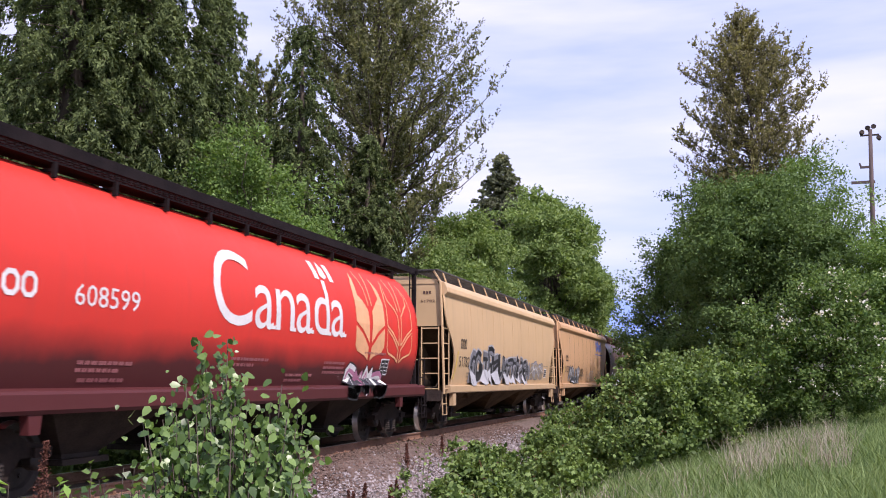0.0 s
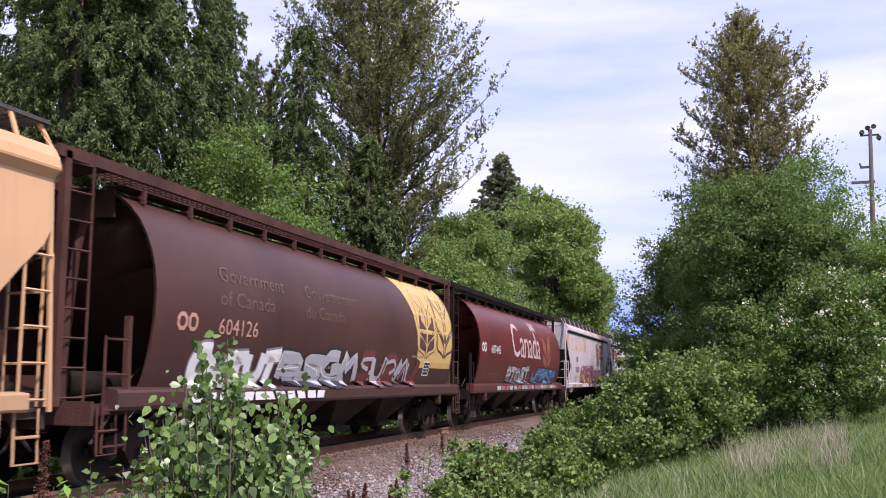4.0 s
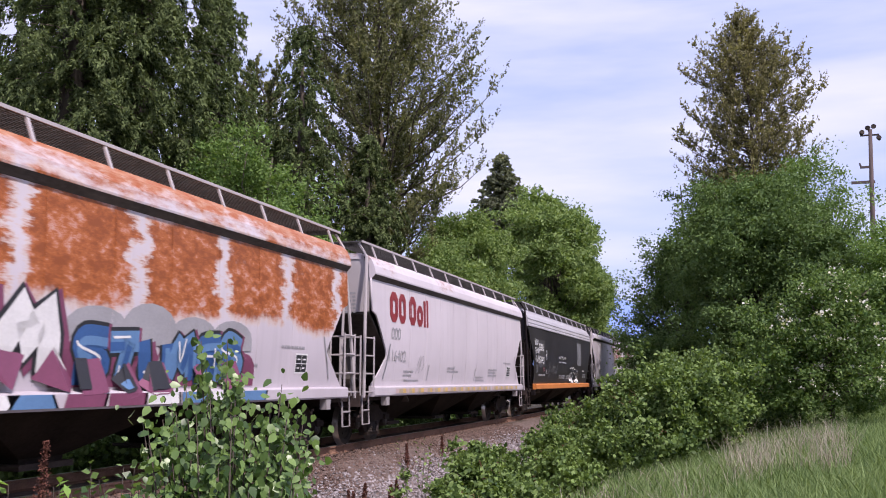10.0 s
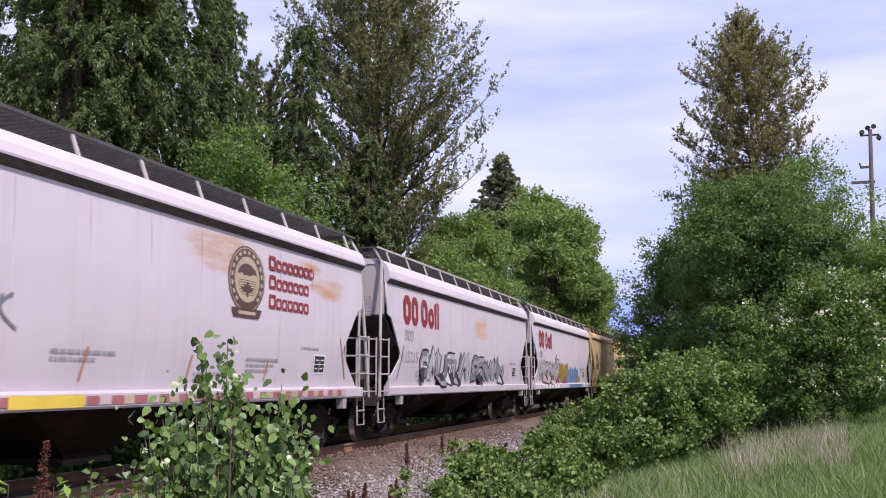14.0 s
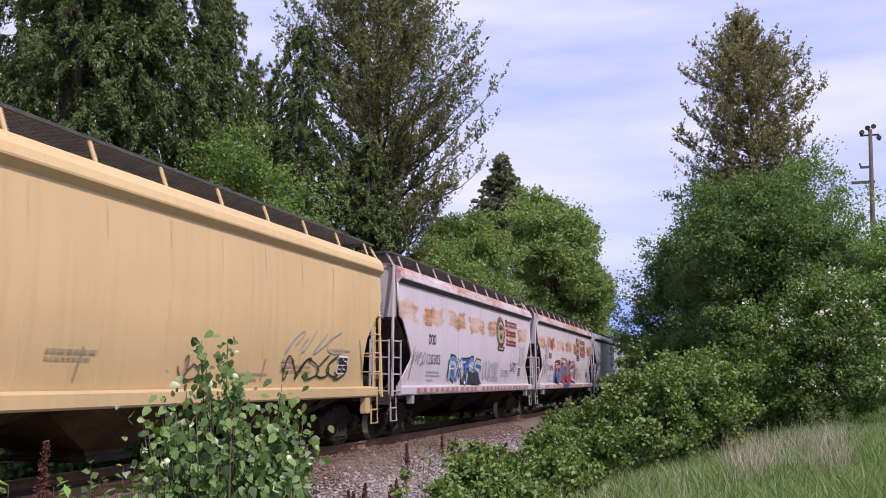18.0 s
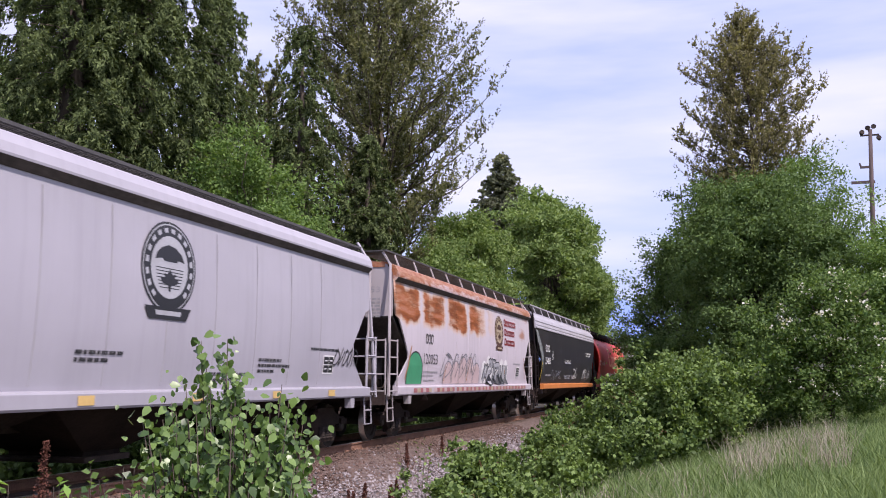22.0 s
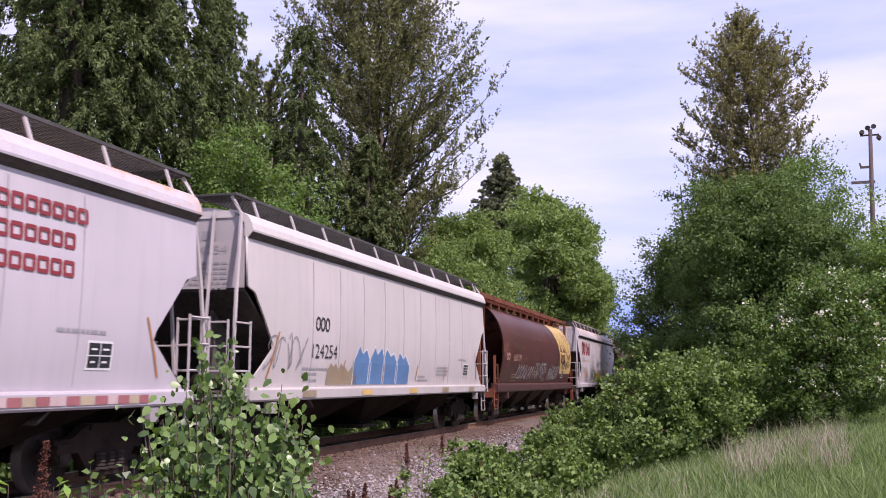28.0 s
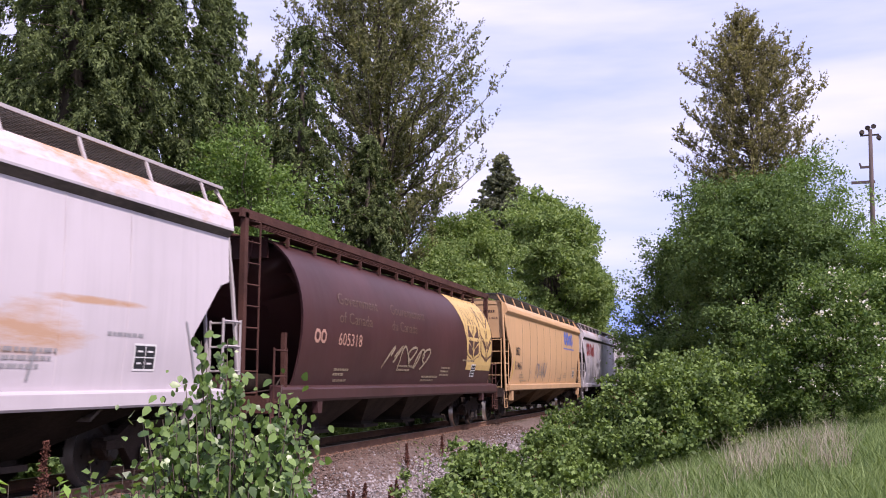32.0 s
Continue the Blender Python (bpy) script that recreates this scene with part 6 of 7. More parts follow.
def wheat_field(car, kind, u0, u1, z0, z1, ground, ink):
    """A painted field with a swept edge and dark ears of wheat on it."""
    bm = bmesh.new()
    x0, x1 = -MARK0[kind] + u0, -MARK0[kind] + u1
    n, w = 10, u1 - u0
    edge = [(x0 + w * 0.22 * math.sin(i / n * 1.6), z1 - (z1 - z0) * i / n) for i in range(n + 1)]
    for i in range(n):
        poly(bm, [edge[i], edge[i + 1], (x1, edge[i + 1][1]), (x1, edge[i][1])])
    tagged(conform("wheat_emblem", bm, kind, 0.005, [ground], car, "field of yellow paint behind the wheat emblem"), kind="stuff")
    ear(car, kind, u0 + w * 0.40, w * 0.16, z0 + 0.35, z0 + 0.35 + (z1 - z0) * 0.52, ink)
    ear(car, kind, u0 + w * 0.40, w * 0.21, z0 + 0.2, z1 - 0.02, ink, True, 0.03)
    ear(car, kind, u0 + w * 0.82, w * 0.19, z0 + 0.25, z1 - 0.05, ink, True, 0.075)


FORMS = (
    (((0.0, 0.0), (0.12, 1.0)), ((0.05, 0.95), (0.85, 0.98), (0.82, 0.5), (0.12, 0.42), (0.9, 0.0))),
    (((0.95, 0.9), (0.3, 1.0), (0.05, 0.55), (0.25, 0.04), (0.95, 0.1), (0.9, 0.45), (0.55, 0.45))),
    (((0.0, 0.0), (0.3, 1.0), (0.5, 0.35), (0.72, 1.0), (1.0, 0.0))),
    (((0.1, 1.0), (0.05, 0.2), (0.5, 0.0), (0.92, 0.2), (0.95, 1.0))),
    (((0.95, 0.92), (0.3, 1.0), (0.1, 0.65), (0.85, 0.42), (0.8, 0.05), (0.0, 0.08))),
    (((0.0, 0.95), (1.0, 1.0)), ((0.5, 1.0), (0.42, 0.0), (0.75, 0.1))),
)


def curve(pts, k=4):
    """Rounds a bent line."""
    out = []
    n = len(pts)
    for i in range(n - 1):
        p0, p1, p2, p3 = pts[max(i - 1, 0)], pts[i], pts[i + 1], pts[min(i + 2, n - 1)]
        for j in range(k):
            t = j / k
            out.append(tuple(0.5 * (2 * b + (c - a) * t + (2 * a - 5 * b + 4 * c - d) * t * t + (3 * b - a - 3 * c + d) * t ** 3) for a, b, c, d in zip(p0, p1, p2, p3)))
    return out + [pts[-1]]


def graffiti(car, kind, u0, u1, z0, z1, n, fill, edge, shine=None, seed=0, round_=False, slant=0.1, shade=None, label=""):
    """A sprayed piece: n interlocking fat strokes with an outline, shading and highlights, as unreadable shapes."""
    rng = np.random.default_rng(seed)
    bm = bmesh.new()
    x0, x1 = -MARK0[kind] + u0, -MARK0[kind] + u1
    w = (x1 - x0) / n
    hh = z1 - z0
    fills = fill if isinstance(fill, (list, tuple)) else [fill]
    inks = [edge] + list(fills) + [shine or edge, shade or edge]
    floor = 1.34 if z0 > 1.3 else 1.08
    fat = min(w * 0.42, hh * 0.34)
    rim = max(0.022, fat * 0.18)
    if z1 < 1.3:
        # what runs down onto the sill: slanting fields of paint
        for i in range(n):
            q = x0 + w * i
            d = rng.uniform(-0.12, 0.16)
            e = w * rng.uniform(0.82, 1.0)
            m = 1 + (i + int(rng.integers(2))) % len(fills)
            poly(bm, [(q, z0 + 0.02), (q + e, z0 + 0.02), (q + e + d, z1), (q + d, z1)], m)
            poly(bm, [(q + e - 0.05, z0 + 0.02), (q + e, z0 + 0.02), (q + e + d, z1), (q + e + d - 0.05, z1)], 0, 0.003)
        conform("graffiti", bm, kind, 0.009, inks, car, label or "sprayed paint on the sill in " + fills[0] + " and " + edge)["kind"] = "stuff"
        return
    hold = lambda pts: [(a, max(floor + fat * 0.3, b)) for a, b in pts]
    for i in range(n):
        m = 1 + i % len(fills)
        up = hh * rng.uniform(0.8, 1.05)
        form = FORMS[rng.integers(len(FORMS))]
        if isinstance(form[0][0], float):
            form = (form,)
        flip = rng.random() < 0.4
        y = 0.0016 * (i % 2)
        lines = []
        for stroke in form:
            pts = []
            for a, b in stroke:
                a, b = (1 - a if flip else a) + rng.normal() * 0.08, b + rng.normal() * 0.06
                pts.append((x0 + w * (i + 0.02 + 0.96 * a) + slant * b * up, z0 + fat * 0.4 + (up - fat * 0.8) * b))
            if not round_ and rng.random() < 0.5:
                e = pts[-1]
                pts.append((e[0] + rng.uniform(-0.3, 0.3) * w, e[1] + rng.uniform(-0.2, 0.2) * up))
            lines.append(hold(curve(pts, 4 if round_ else 2)))
        for pts in lines:
            if shade:
                ribbon(bm, [(a + 0.06, b - 0.04) for a, b in pts], fat + rim * 3.2, len(inks) - 1, y)
            ribbon(bm, pts, fat + rim * 2, 0, y + 0.0006)
        for pts in lines:
            ribbon(bm, pts, fat, m, y + 0.0028)
            if len(fills) > 1:
                k = len(pts) // 2
                ribbon(bm, [(a, b - fat * 0.2) for a, b in pts[:k + 1]], fat * 0.4, 1 + (i + 1) % len(fills), y + 0.0042)
            if shine:
                ribbon(bm, [(a - fat * 0.25, b + fat * 0.2) for a, b in pts[len(pts) // 3: 2 * len(pts) // 3 + 1]], max(0.015, fat * 0.12), len(fills) + 1, y + 0.0052)
    conform("graffiti", bm, kind, 0.0125, inks, car, label or "sprayed graffiti in " + fills[0] + " and " + edge)["kind"] = "stuff"


def blob(car, kind, u0, u1, z0, z1, n, fill, edge="", seed=0, jag=False, low=0.75, rim=0.03, label=""):
    """A sprayed field with a lumpy or jagged upper outline, n humps wide, with an outline of its own where edge is named."""
    rng = np.random.default_rng(seed)
    bm = bmesh.new()
    x0, w = -MARK0[kind] + u0, (u1 - u0) / n
    lines = []
    for i in range(n):
        top = z1 - (z1 - z0) * (1 - low) * rng.random()
        a, b = x0 + w * i - w * 0.06, x0 + w * (i + 1) + w * 0.06
        k = 8
        if jag:
            arch = [(a, z0), (a, z0 + (top - z0) * 0.6), (a + (b - a) * rng.uniform(0.2, 0.4), top), (a + (b - a) * 0.5, z0 + (top - z0) * 0.8), (a + (b - a) * rng.uniform(0.6, 0.8), top - 0.1 * rng.random()), (b, z0 + (top - z0) * 0.55), (b, z0)]
        else:
            r = min(w * 0.56, (top - z0) * 0.6)
            arch = [(a, z0)] + [((a + b) / 2 - (b - a) / 2 * math.cos(math.pi * q / k), top - r + r * math.sin(math.pi * q / k)) for q in range(k + 1)] + [(b, z0)]
        mid = (a + b) / 2
        for p, q in zip(arch, arch[1:]):
            poly(bm, [p, q, (mid, z0 + (top - z0) * 0.4)], 0, 0.0008 * (i % 2))
        poly(bm, [(a, z0), (b, z0), (mid, z0 + (top - z0) * 0.4)], 0, 0.0008 * (i % 2))
        lines.append((arch, i))
    poly(bm, [(x0, z0), (x0 + w * n, z0), (x0 + w * n, z0 + (z1 - z0) * 0.42), (x0, z0 + (z1 - z0) * 0.42)], 0, 0.0016)
    if edge:
        for arch, i in lines:
            ribbon(bm, arch, rim, 1, 0.002 + 0.0004 * (i % 2))
    conform("graffiti", bm, kind, 0.0086, [fill, edge or fill], car, label or "sprayed field of paint in " + fill)["kind"] = "stuff"


def tag(car, kind, u, z, w, h, ink, seed=0, thick=0.03, strokes=5):
    """A quick sprayed scrawl: looping thin strokes."""
    rng = np.random.default_rng(seed)
    bm = bmesh.new()
    for i in range(strokes):
        cx = -MARK0[kind] + u + w * (i + 0.5) / strokes
        ph, k1, k2 = rng.uniform(0, 6.28), rng.uniform(2.5, 5.5), rng.uniform(1.0, 3.0)
        pts = [(cx + w / strokes * 0.62 * math.sin(k2 * t * 2 + ph) + 0.15 * h * (t - 0.5), z + h / 2 + h / 2 * math.sin(k1 * t + ph) * (1 - 0.25 * t)) for t in np.linspace(0, 1.4, 15)]
        ribbon(bm, pts, thick, 0, 0.001 * i)
    tagged(conform("graffiti_tag", bm, kind, 0.014, [ink], car, "thin sprayed scrawl in " + ink), kind="stuff")


def end_print(car, kind, ink="faint", seed=0, number="", marks=3, wide=0.78, start=-0.4, top=3.78):
    """The number and stencilled lines on the leading end sheet."""
    rng = np.random.default_rng(seed)
    x = -(HALF[kind] - 0.02) - 0.004 if kind != "smooth" else -HALF[kind] + 0.014
    s = Shape()
    if number:
        cu = bpy.data.curves.new("lettering", "FONT")
        cu.body, cu.resolution_u = number, 2
        ob = bpy.data.objects.new("lettering", cu)
        me = bpy.data.meshes.new_from_object(ob)
        bpy.data.objects.remove(ob)
        bpy.data.curves.remove(cu)
        xs = [v.co.x for v in me.vertices]
        k = wide / (max(xs) - min(xs))
        for v in me.vertices:
            v.co = Vector((x - 0.002, start - (v.co.x - min(xs)) * k, top - 0.24 + v.co.y * wide * 0.26))
        me.materials.clear()
        me.materials.append(INK[ink])
        part("car_number", me, None, car)
        for j in range(marks):
            s.box(x - 0.004, x, start - wide * (0.72 - j * 0.2), start - wide * (0.58 - j * 0.2), top, top + wide * 0.2)
    if kind in ("smooth", "arched"):
        part("reporting_mark", s, INK[ink], car)
        return
    z = top - 0.42
    for i in range(6):
        y = -1.18
        for _ in range(rng.integers(3, 7)):
            w = rng.uniform(0.05, 0.14)
            if y + w < -0.35:
                s.box(x - 0.002, x, y, y + w, z, z + 0.045)
            y += w + 0.035
        z -= 0.085
    tagged(part("end_stencil", s, INK[ink], car, "stencilled data lines"), kind="stuff")


def side_bars(car, kind, ink="grey", small="faint", seed=0):
    """Short slanted welded bars near the foot of the side, of their own colour."""
    rng = np.random.default_rng(seed)
    h2 = 2 * MARK0[kind]
    for u0, z0, u1, z1, w, k in ((0.98, 1.46, 1.36, 2.28, 0.07, ink), (h2 - 1.0, 1.46, h2 - 1.36, 2.28, 0.05, small), (4.32, 1.42, 4.46, 1.84, 0.05, small), (6.78, 1.42, 6.88, 1.84, 0.05, small), (9.22, 1.42, 9.32, 1.80, 0.05, small), (11.7, 1.42, 11.78, 1.80, 0.05, small)):
        bm = bmesh.new()
        poly(bm, [(u0 - MARK0[kind] - w / 2, z0), (u0 - MARK0[kind] + w / 2, z0), (u1 - MARK0[kind] + w / 2, z1), (u1 - MARK0[kind] - w / 2, z1)])
        conform("side_bar", bm, kind, 0.011, [k], car)


# ---- the train, car by car ----
GAPS = [6.8, 24.9, 44.3, 63.0, 80.95, 99.3, 117.0, 134.6, 152.1, 169.5, 188.4, 205.85, 223.6, 240.8, 259.4, 277.0, 294.6, 312.4, 329.9, 348.65, 366.55, 384.55, 402.3, 420.55, 438.9, 457.0, 475.9, 493.7, 511.5]
CARS = []
ANGULAR = set()
PROTO = {}
SLOT = {}
MARKS = {"lettering", "wordmark", "reporting_mark", "car_number", "data_stencil", "inspection_plate", "reflective_stripe", "crest", "wheat_emblem", "graffiti", "graffiti_tag", "end_stencil", "flag_emblem", "paint_patch", "plate_mark", "warning_lettering", "scrape", "serif", "side_bar"}
TRAIN = "cars of the freight train"


def repaint(car, old, fresh):
    """Gives a copied car its own paint."""
    for o in car.children_recursive:
        for s in o.material_slots:
            if s.material in old:
                m = fresh[old.index(s.material)]
                s.link = "OBJECT"
                s.material = m


def new_car(i, kind, label, paint, plain=None, roof=None, under=None, stripe=None, walkmat=None, category="hopper car"):
    pitch = 17.75 if kind in BOXY else (18.8 if kind != "cylinder" else 18.1)
    plain, roof, under = plain or paint, roof or paint, under or paint
    stripe, walkmat = stripe or paint, walkmat or STEEL
    if kind not in PROTO:
        marks = [surface("slot_%s_%d" % (kind, k), (0.5, 0.5, 0.5), (0.4, 0.4, 0.4)) for k in range(5)]
        base = build_cylinder(pitch, marks[0], marks[1], marks[4]) if kind == "cylinder" else build_hopper(kind, pitch, marks[0], marks[1], marks[2], under=marks[3], stripe=marks[4])
        PROTO[kind] = (base, marks)
        car, first = base, True
    else:
        car, first = copy_thing(PROTO[kind][0], Matrix()), False
        for o in list(car.children_recursive):
            if o.name.split(".")[0] in MARKS:
                bpy.data.objects.remove(o)
    CARS.append(car)
    if kind in BOXY:
        ANGULAR.add(car)
    SLOT[car] = i
    tagged(car, label, category, TRAIN)
    return car, (PROTO[kind][1], [paint, plain, roof, under, stripe if kind != "cylinder" else walkmat])


JOBS = []


def finish(car, slots):
    JOBS.append((car, slots))


WHITE = (0.57, 0.51, 0.555)
GREYW = (0.47, 0.43, 0.47)


PLAINWHITE = car_paint("dingy_white_fittings", (0.44, 0.395, 0.405), seed=60.0, grime=0.6, rust=0.3, rust_col=(0.20, 0.12, 0.09))


def letters_rail(car, kind="angular", ink="red"):
    bars(car, kind, [(1.3, 2.80, 0.72, [0.57, 0.52, -0.11, 0.55, (0.50, 0.74), (0.16, 0.95), 0.16])], ink, stroke=0.35, name="wordmark", label="large faded red wordmark as plain bars")


def words_three(car, kind="crested", du=0.0):
    rows = [(11.7 + du, z, 0.25, [0.26] + [(0.205, 0.8)] * n) for z, n in ((3.34, 7), (3.0, 6), (2.66, 6))]
    bars(car, kind, rows, "red", name="wordmark", label="three lines of red lettering as plain bars", stroke=0.24, bend=0.1)


def mark_and_number(car, kind, u, z, text, ink="black", marks=3, hgt=0.27, gap=0.52, width=1.22):
    bars(car, kind, [(u + 0.12, z + gap, hgt, [0.2] * marks)], ink, name="reporting_mark")
    lettering(car, kind, text, u, z, hgt, ink, width=width, bold=0.0, name="car_number")


def soo(i, text, label, paint, crest_on=True, number_u=2.4, bar="ochre", du=0.0, sparse=False, **k):
    k.setdefault("under", SHADED_UNDER)
    k.setdefault("plain", PLAINWHITE)
    car, sl = new_car(i, "crested", label, paint, **k)
    mark_and_number(car, "crested", number_u + du, 1.86, text)
    if crest_on:
        crest(car, "crested", 10.9 + du, 3.08, 1.26, 1.12, ("brown", "tan"))
        words_three(car, "crested", du)
    small_print(car, "crested", seed=i)
    end_print(car, "crested", seed=i, number=text)
    side_bars(car, "crested", bar, "ochre", i)
    if sparse:
        for x, ink in ((-5.6, "dim"), (-2.6, "gold"), (0.6, "gold"), (3.4, "dim"), (6.2, "dim")):
            bm = bmesh.new()
            poly(bm, [(x - 0.3, 1.12), (x + 0.3, 1.12), (x + 0.3, 1.24), (x - 0.3, 1.24)])
            conform("reflective_stripe", bm, "crested", 0.004, [ink], car, "single reflective mark")
    else:
        stripes(car, "crested", seed=i, mix=("rose", "tan", "rose", "blush"))
    finish(car, sl)
    return car


def cprail(i, text, label, paint, striped=False, **k):
    k.setdefault("under", SHADED_UNDER)
    k.setdefault("plain", PLAINWHITE)
    car, sl = new_car(i, "angular", label, paint, **k)
    letters_rail(car)
    mark_and_number(car, "angular", 1.3, 1.88, text, "faint")
    small_print(car, "angular", seed=i)
    end_print(car, "angular", seed=i)
    side_bars(car, "angular", "grey", "faint", i)
    if striped:
        stripes(car, "angular", seed=i, mix=("gold", "blush", "tan"))
    finish(car, sl)
    return car


def canada(i, text, label, paint, ink="white", **k):
    car, sl = new_car(i, "cylinder", label, paint, category="hopper car", **k)
    lettering(car, "cylinder", "C", 5.45, 2.32, 1.24, ink, width=1.25, bold=0.0, name="wordmark", label="large capital of the country wordmark")
    u = 6.80
    for ch, w in zip("anada", (0.70, 0.74, 0.70, 0.74, 0.70)):
        lettering(car, "cylinder", ch, u, 2.31, 1.12, ink, width=w, bold=0.0, name="wordmark", label="letter of the country wordmark")
        # small foot serif
        bm = bmesh.new()
        x = -MARK0["cylinder"] + u + w
        poly(bm, [(x - 0.12, 2.31), (x + 0.08, 2.31), (x + 0.08, 2.38), (x - 0.12, 2.36)])
        conform("serif", bm, "cylinder", 0.009, [ink], car)
        u += w + 0.09
    bm = bmesh.new()
    x = -MARK0["cylinder"] + 9.55
    for a, b in ((0, 0.2), (0.72, 0.92)):
        poly(bm, [(x + a, 3.42), (x + b, 3.42), (x + b, 3.78), (x + a, 3.78)])
    poly(bm, [(x + 0.3, 3.5), (x + 0.46, 3.44), (x + 0.62, 3.5), (x + 0.58, 3.66), (x + 0.46, 3.8), (x + 0.34, 3.66)])
    conform("flag_emblem", bm, "cylinder", 0.008, [ink], car, "small white flag emblem")
    bars(car, "cylinder", [(0.9, 2.36, 0.3, [0.28, 0.26])], "white", name="reporting_mark")
    lettering(car, "cylinder", text, 2.15, 2.34, 0.27, "white", width=1.35, name="car_number")
    small_print(car, "cylinder", "rose" if i != 4 else "leaf", seed=i)
    finish(car, sl)
    return car


def brown_wheat(i, text, label, paint, **k):
    car, sl = new_car(i, "cylinder", label, paint, category="hopper car", **k)
    wheat_field(car, "cylinder", 11.6, 15.5, 1.75, 4.0, "gold", "brown")
    rng = np.random.default_rng(i)
    for text_, u, z, w in (("Government", 2.4, 2.98, 2.3), ("of Canada", 2.4, 2.60, 1.9), ("Gouvernement", 5.6, 2.98, 2.6), ("du Canada", 5.6, 2.60, 1.9)):
        lettering(car, "cylinder", text_, u, z, 0.24, "worn", width=w, name="lettering")
    bars(car, "cylinder", [(1.2, 2.15, 0.27, [0.28, 0.26])], "peach", name="reporting_mark")
    lettering(car, "cylinder", text, 2.4, 2.14, 0.26, "peach", width=1.3, name="car_number")
    small_print(car, "cylinder", "dim", seed=i)
    finish(car, sl)
    return car


def dme(i, kind, text, label, paint, u=1.5, z=1.84, logo=False, **k):
    k.setdefault("under", SHADED_TAN)
    car, sl = new_car(i, kind, label, paint, **k)
    mark_and_number(car, kind, u, z, text, "black", 3, 0.30, 0.52, 1.15)
    if logo:
        bars(car, kind, [(12.5, 3.12, 0.64, [0.62, 0.72, (0.5, 0.8), 0.5]), (12.25, 2.92, 0.06, [3.1])], "blue", stroke=0.33, name="wordmark", label="blue wordmark as plain bars with an underline")
    small_print(car, kind, "dim", seed=i)
    end_print(car, kind, "brown", seed=i, number=text, wide=0.42, start=-0.86, top=3.86)
    for o in car.children:
        if logo and o.name.split(".")[0] == "weld_seam":
            o.material_slots[0].link = "OBJECT"
            o.material_slots[0].material = INK["dim"]
    side_bars(car, kind, "yellow", "dim", i)
    finish(car, sl)
    return car


BLACKWALK = surface("black_roof_walk", (0.008, 0.006, 0.007), (0.020, 0.015, 0.016), 2.0, 0.85, spec=0.1)
RUSTWALK = surface("rusty_roof_walk", (0.10, 0.034, 0.022), (0.22, 0.075, 0.045), 2.0, 0.85, spec=0.2)
BROWNWALK = surface("brown_roof_walk", (0.045, 0.020, 0.017), (0.095, 0.042, 0.033), 2.0, 0.85, spec=0.2)
DARKRED = car_paint("dark_red_gear", (0.30, 0.03, 0.022), seed=3)

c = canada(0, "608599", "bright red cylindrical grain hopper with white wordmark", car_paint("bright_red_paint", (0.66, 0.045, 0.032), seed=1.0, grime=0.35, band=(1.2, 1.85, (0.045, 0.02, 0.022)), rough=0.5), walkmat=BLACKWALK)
wheat(c, "cylinder", 12.27, 1.82, 3.78, "pale", "pale")
graffiti(c, "cylinder", 11.0, 13.2, 1.08, 1.7, 4, ["white", "pink"], "black", seed=101)
c = dme(1, "arched", "51782", "tan covered hopper with grey outlined graffiti", car_paint("tan_paint", (0.60, 0.41, 0.235), seed=2.0, grime=0.45, rust=0.1))
graffiti(c, "arched", 2.6, 7.2, 1.36, 2.5, 6, ["grey", "black"], "silver", seed=111)
graffiti(c, "arched", 7.3, 11.8, 1.36, 2.35, 7, ["grey", "black"], "silver", seed=112)
graffiti(c, "arched", 12.1, 14.6, 1.5, 2.15, 5, ["dim", "faint"], "grey", "white", 113)
c = dme(2, "arched", "51253", "orange-tan covered hopper with blue wordmark", car_paint("orange_tan_paint", (0.61, 0.365, 0.20), seed=5.0, grime=0.5, rust=0.08), logo=True)
graffiti(c, "arched", 2.6, 6.0, 1.36, 2.15, 5, ["grey", "faint"], "black", "white", 121, round_=True)
tag(c, "arched", 6.1, 1.5, 1.2, 0.6, "black", 122, 0.04)
tag(c, "arched", 9.5, 1.45, 1.5, 0.55, "silver", 123, 0.04, 4)
tag(c, "arched", 12.9, 1.6, 1.0, 0.45, "black", 124, 0.025)
c = brown_wheat(3, "604126", "dark brown cylindrical grain hopper with yellow wheat emblem", car_paint("dark_brown_paint", (0.085, 0.038, 0.032), seed=7.0, grime=0.4, rough=0.4), walkmat=BROWNWALK)
graffiti(c, "cylinder", 1.7, 4.6, 1.34, 2.0, 5, ["white"], "grey", seed=131, round_=True)
graffiti(c, "cylinder", 4.7, 8.4, 1.34, 2.05, 4, ["silver"], "black", "white", 132)
graffiti(c, "cylinder", 8.5, 12.5, 1.34, 2.0, 5, ["maroon", "silver"], "brown", seed=133)
graffiti(c, "cylinder", 1.6, 6.6, 1.08, 1.24, 12, ["white"], "navy", seed=134, round_=True)
c = canada(4, "607445", "faded brick-red cylindrical grain hopper with white wordmark", car_paint("faded_brick_red_paint", (0.150, 0.034, 0.031), seed=9.0, grime=0.6, rough=0.36), walkmat=BLACKWALK, ink="blush")
wheat(c, "cylinder", 12.27, 1.9, 3.7, "leaf", "leaf")
graffiti(c, "cylinder", 4.7, 8.6, 1.34, 1.95, 5, ["grey", "silver"], "black", "orange", 141)
graffiti(c, "cylinder", 9.4, 14.6, 1.34, 1.95, 6, ["sky", "navy"], "black", "silver", 142, True)
graffiti(c, "cylinder", 3.0, 14.8, 1.08, 1.24, 18, ["silver", "faint", "rose"], "maroon", seed=143)
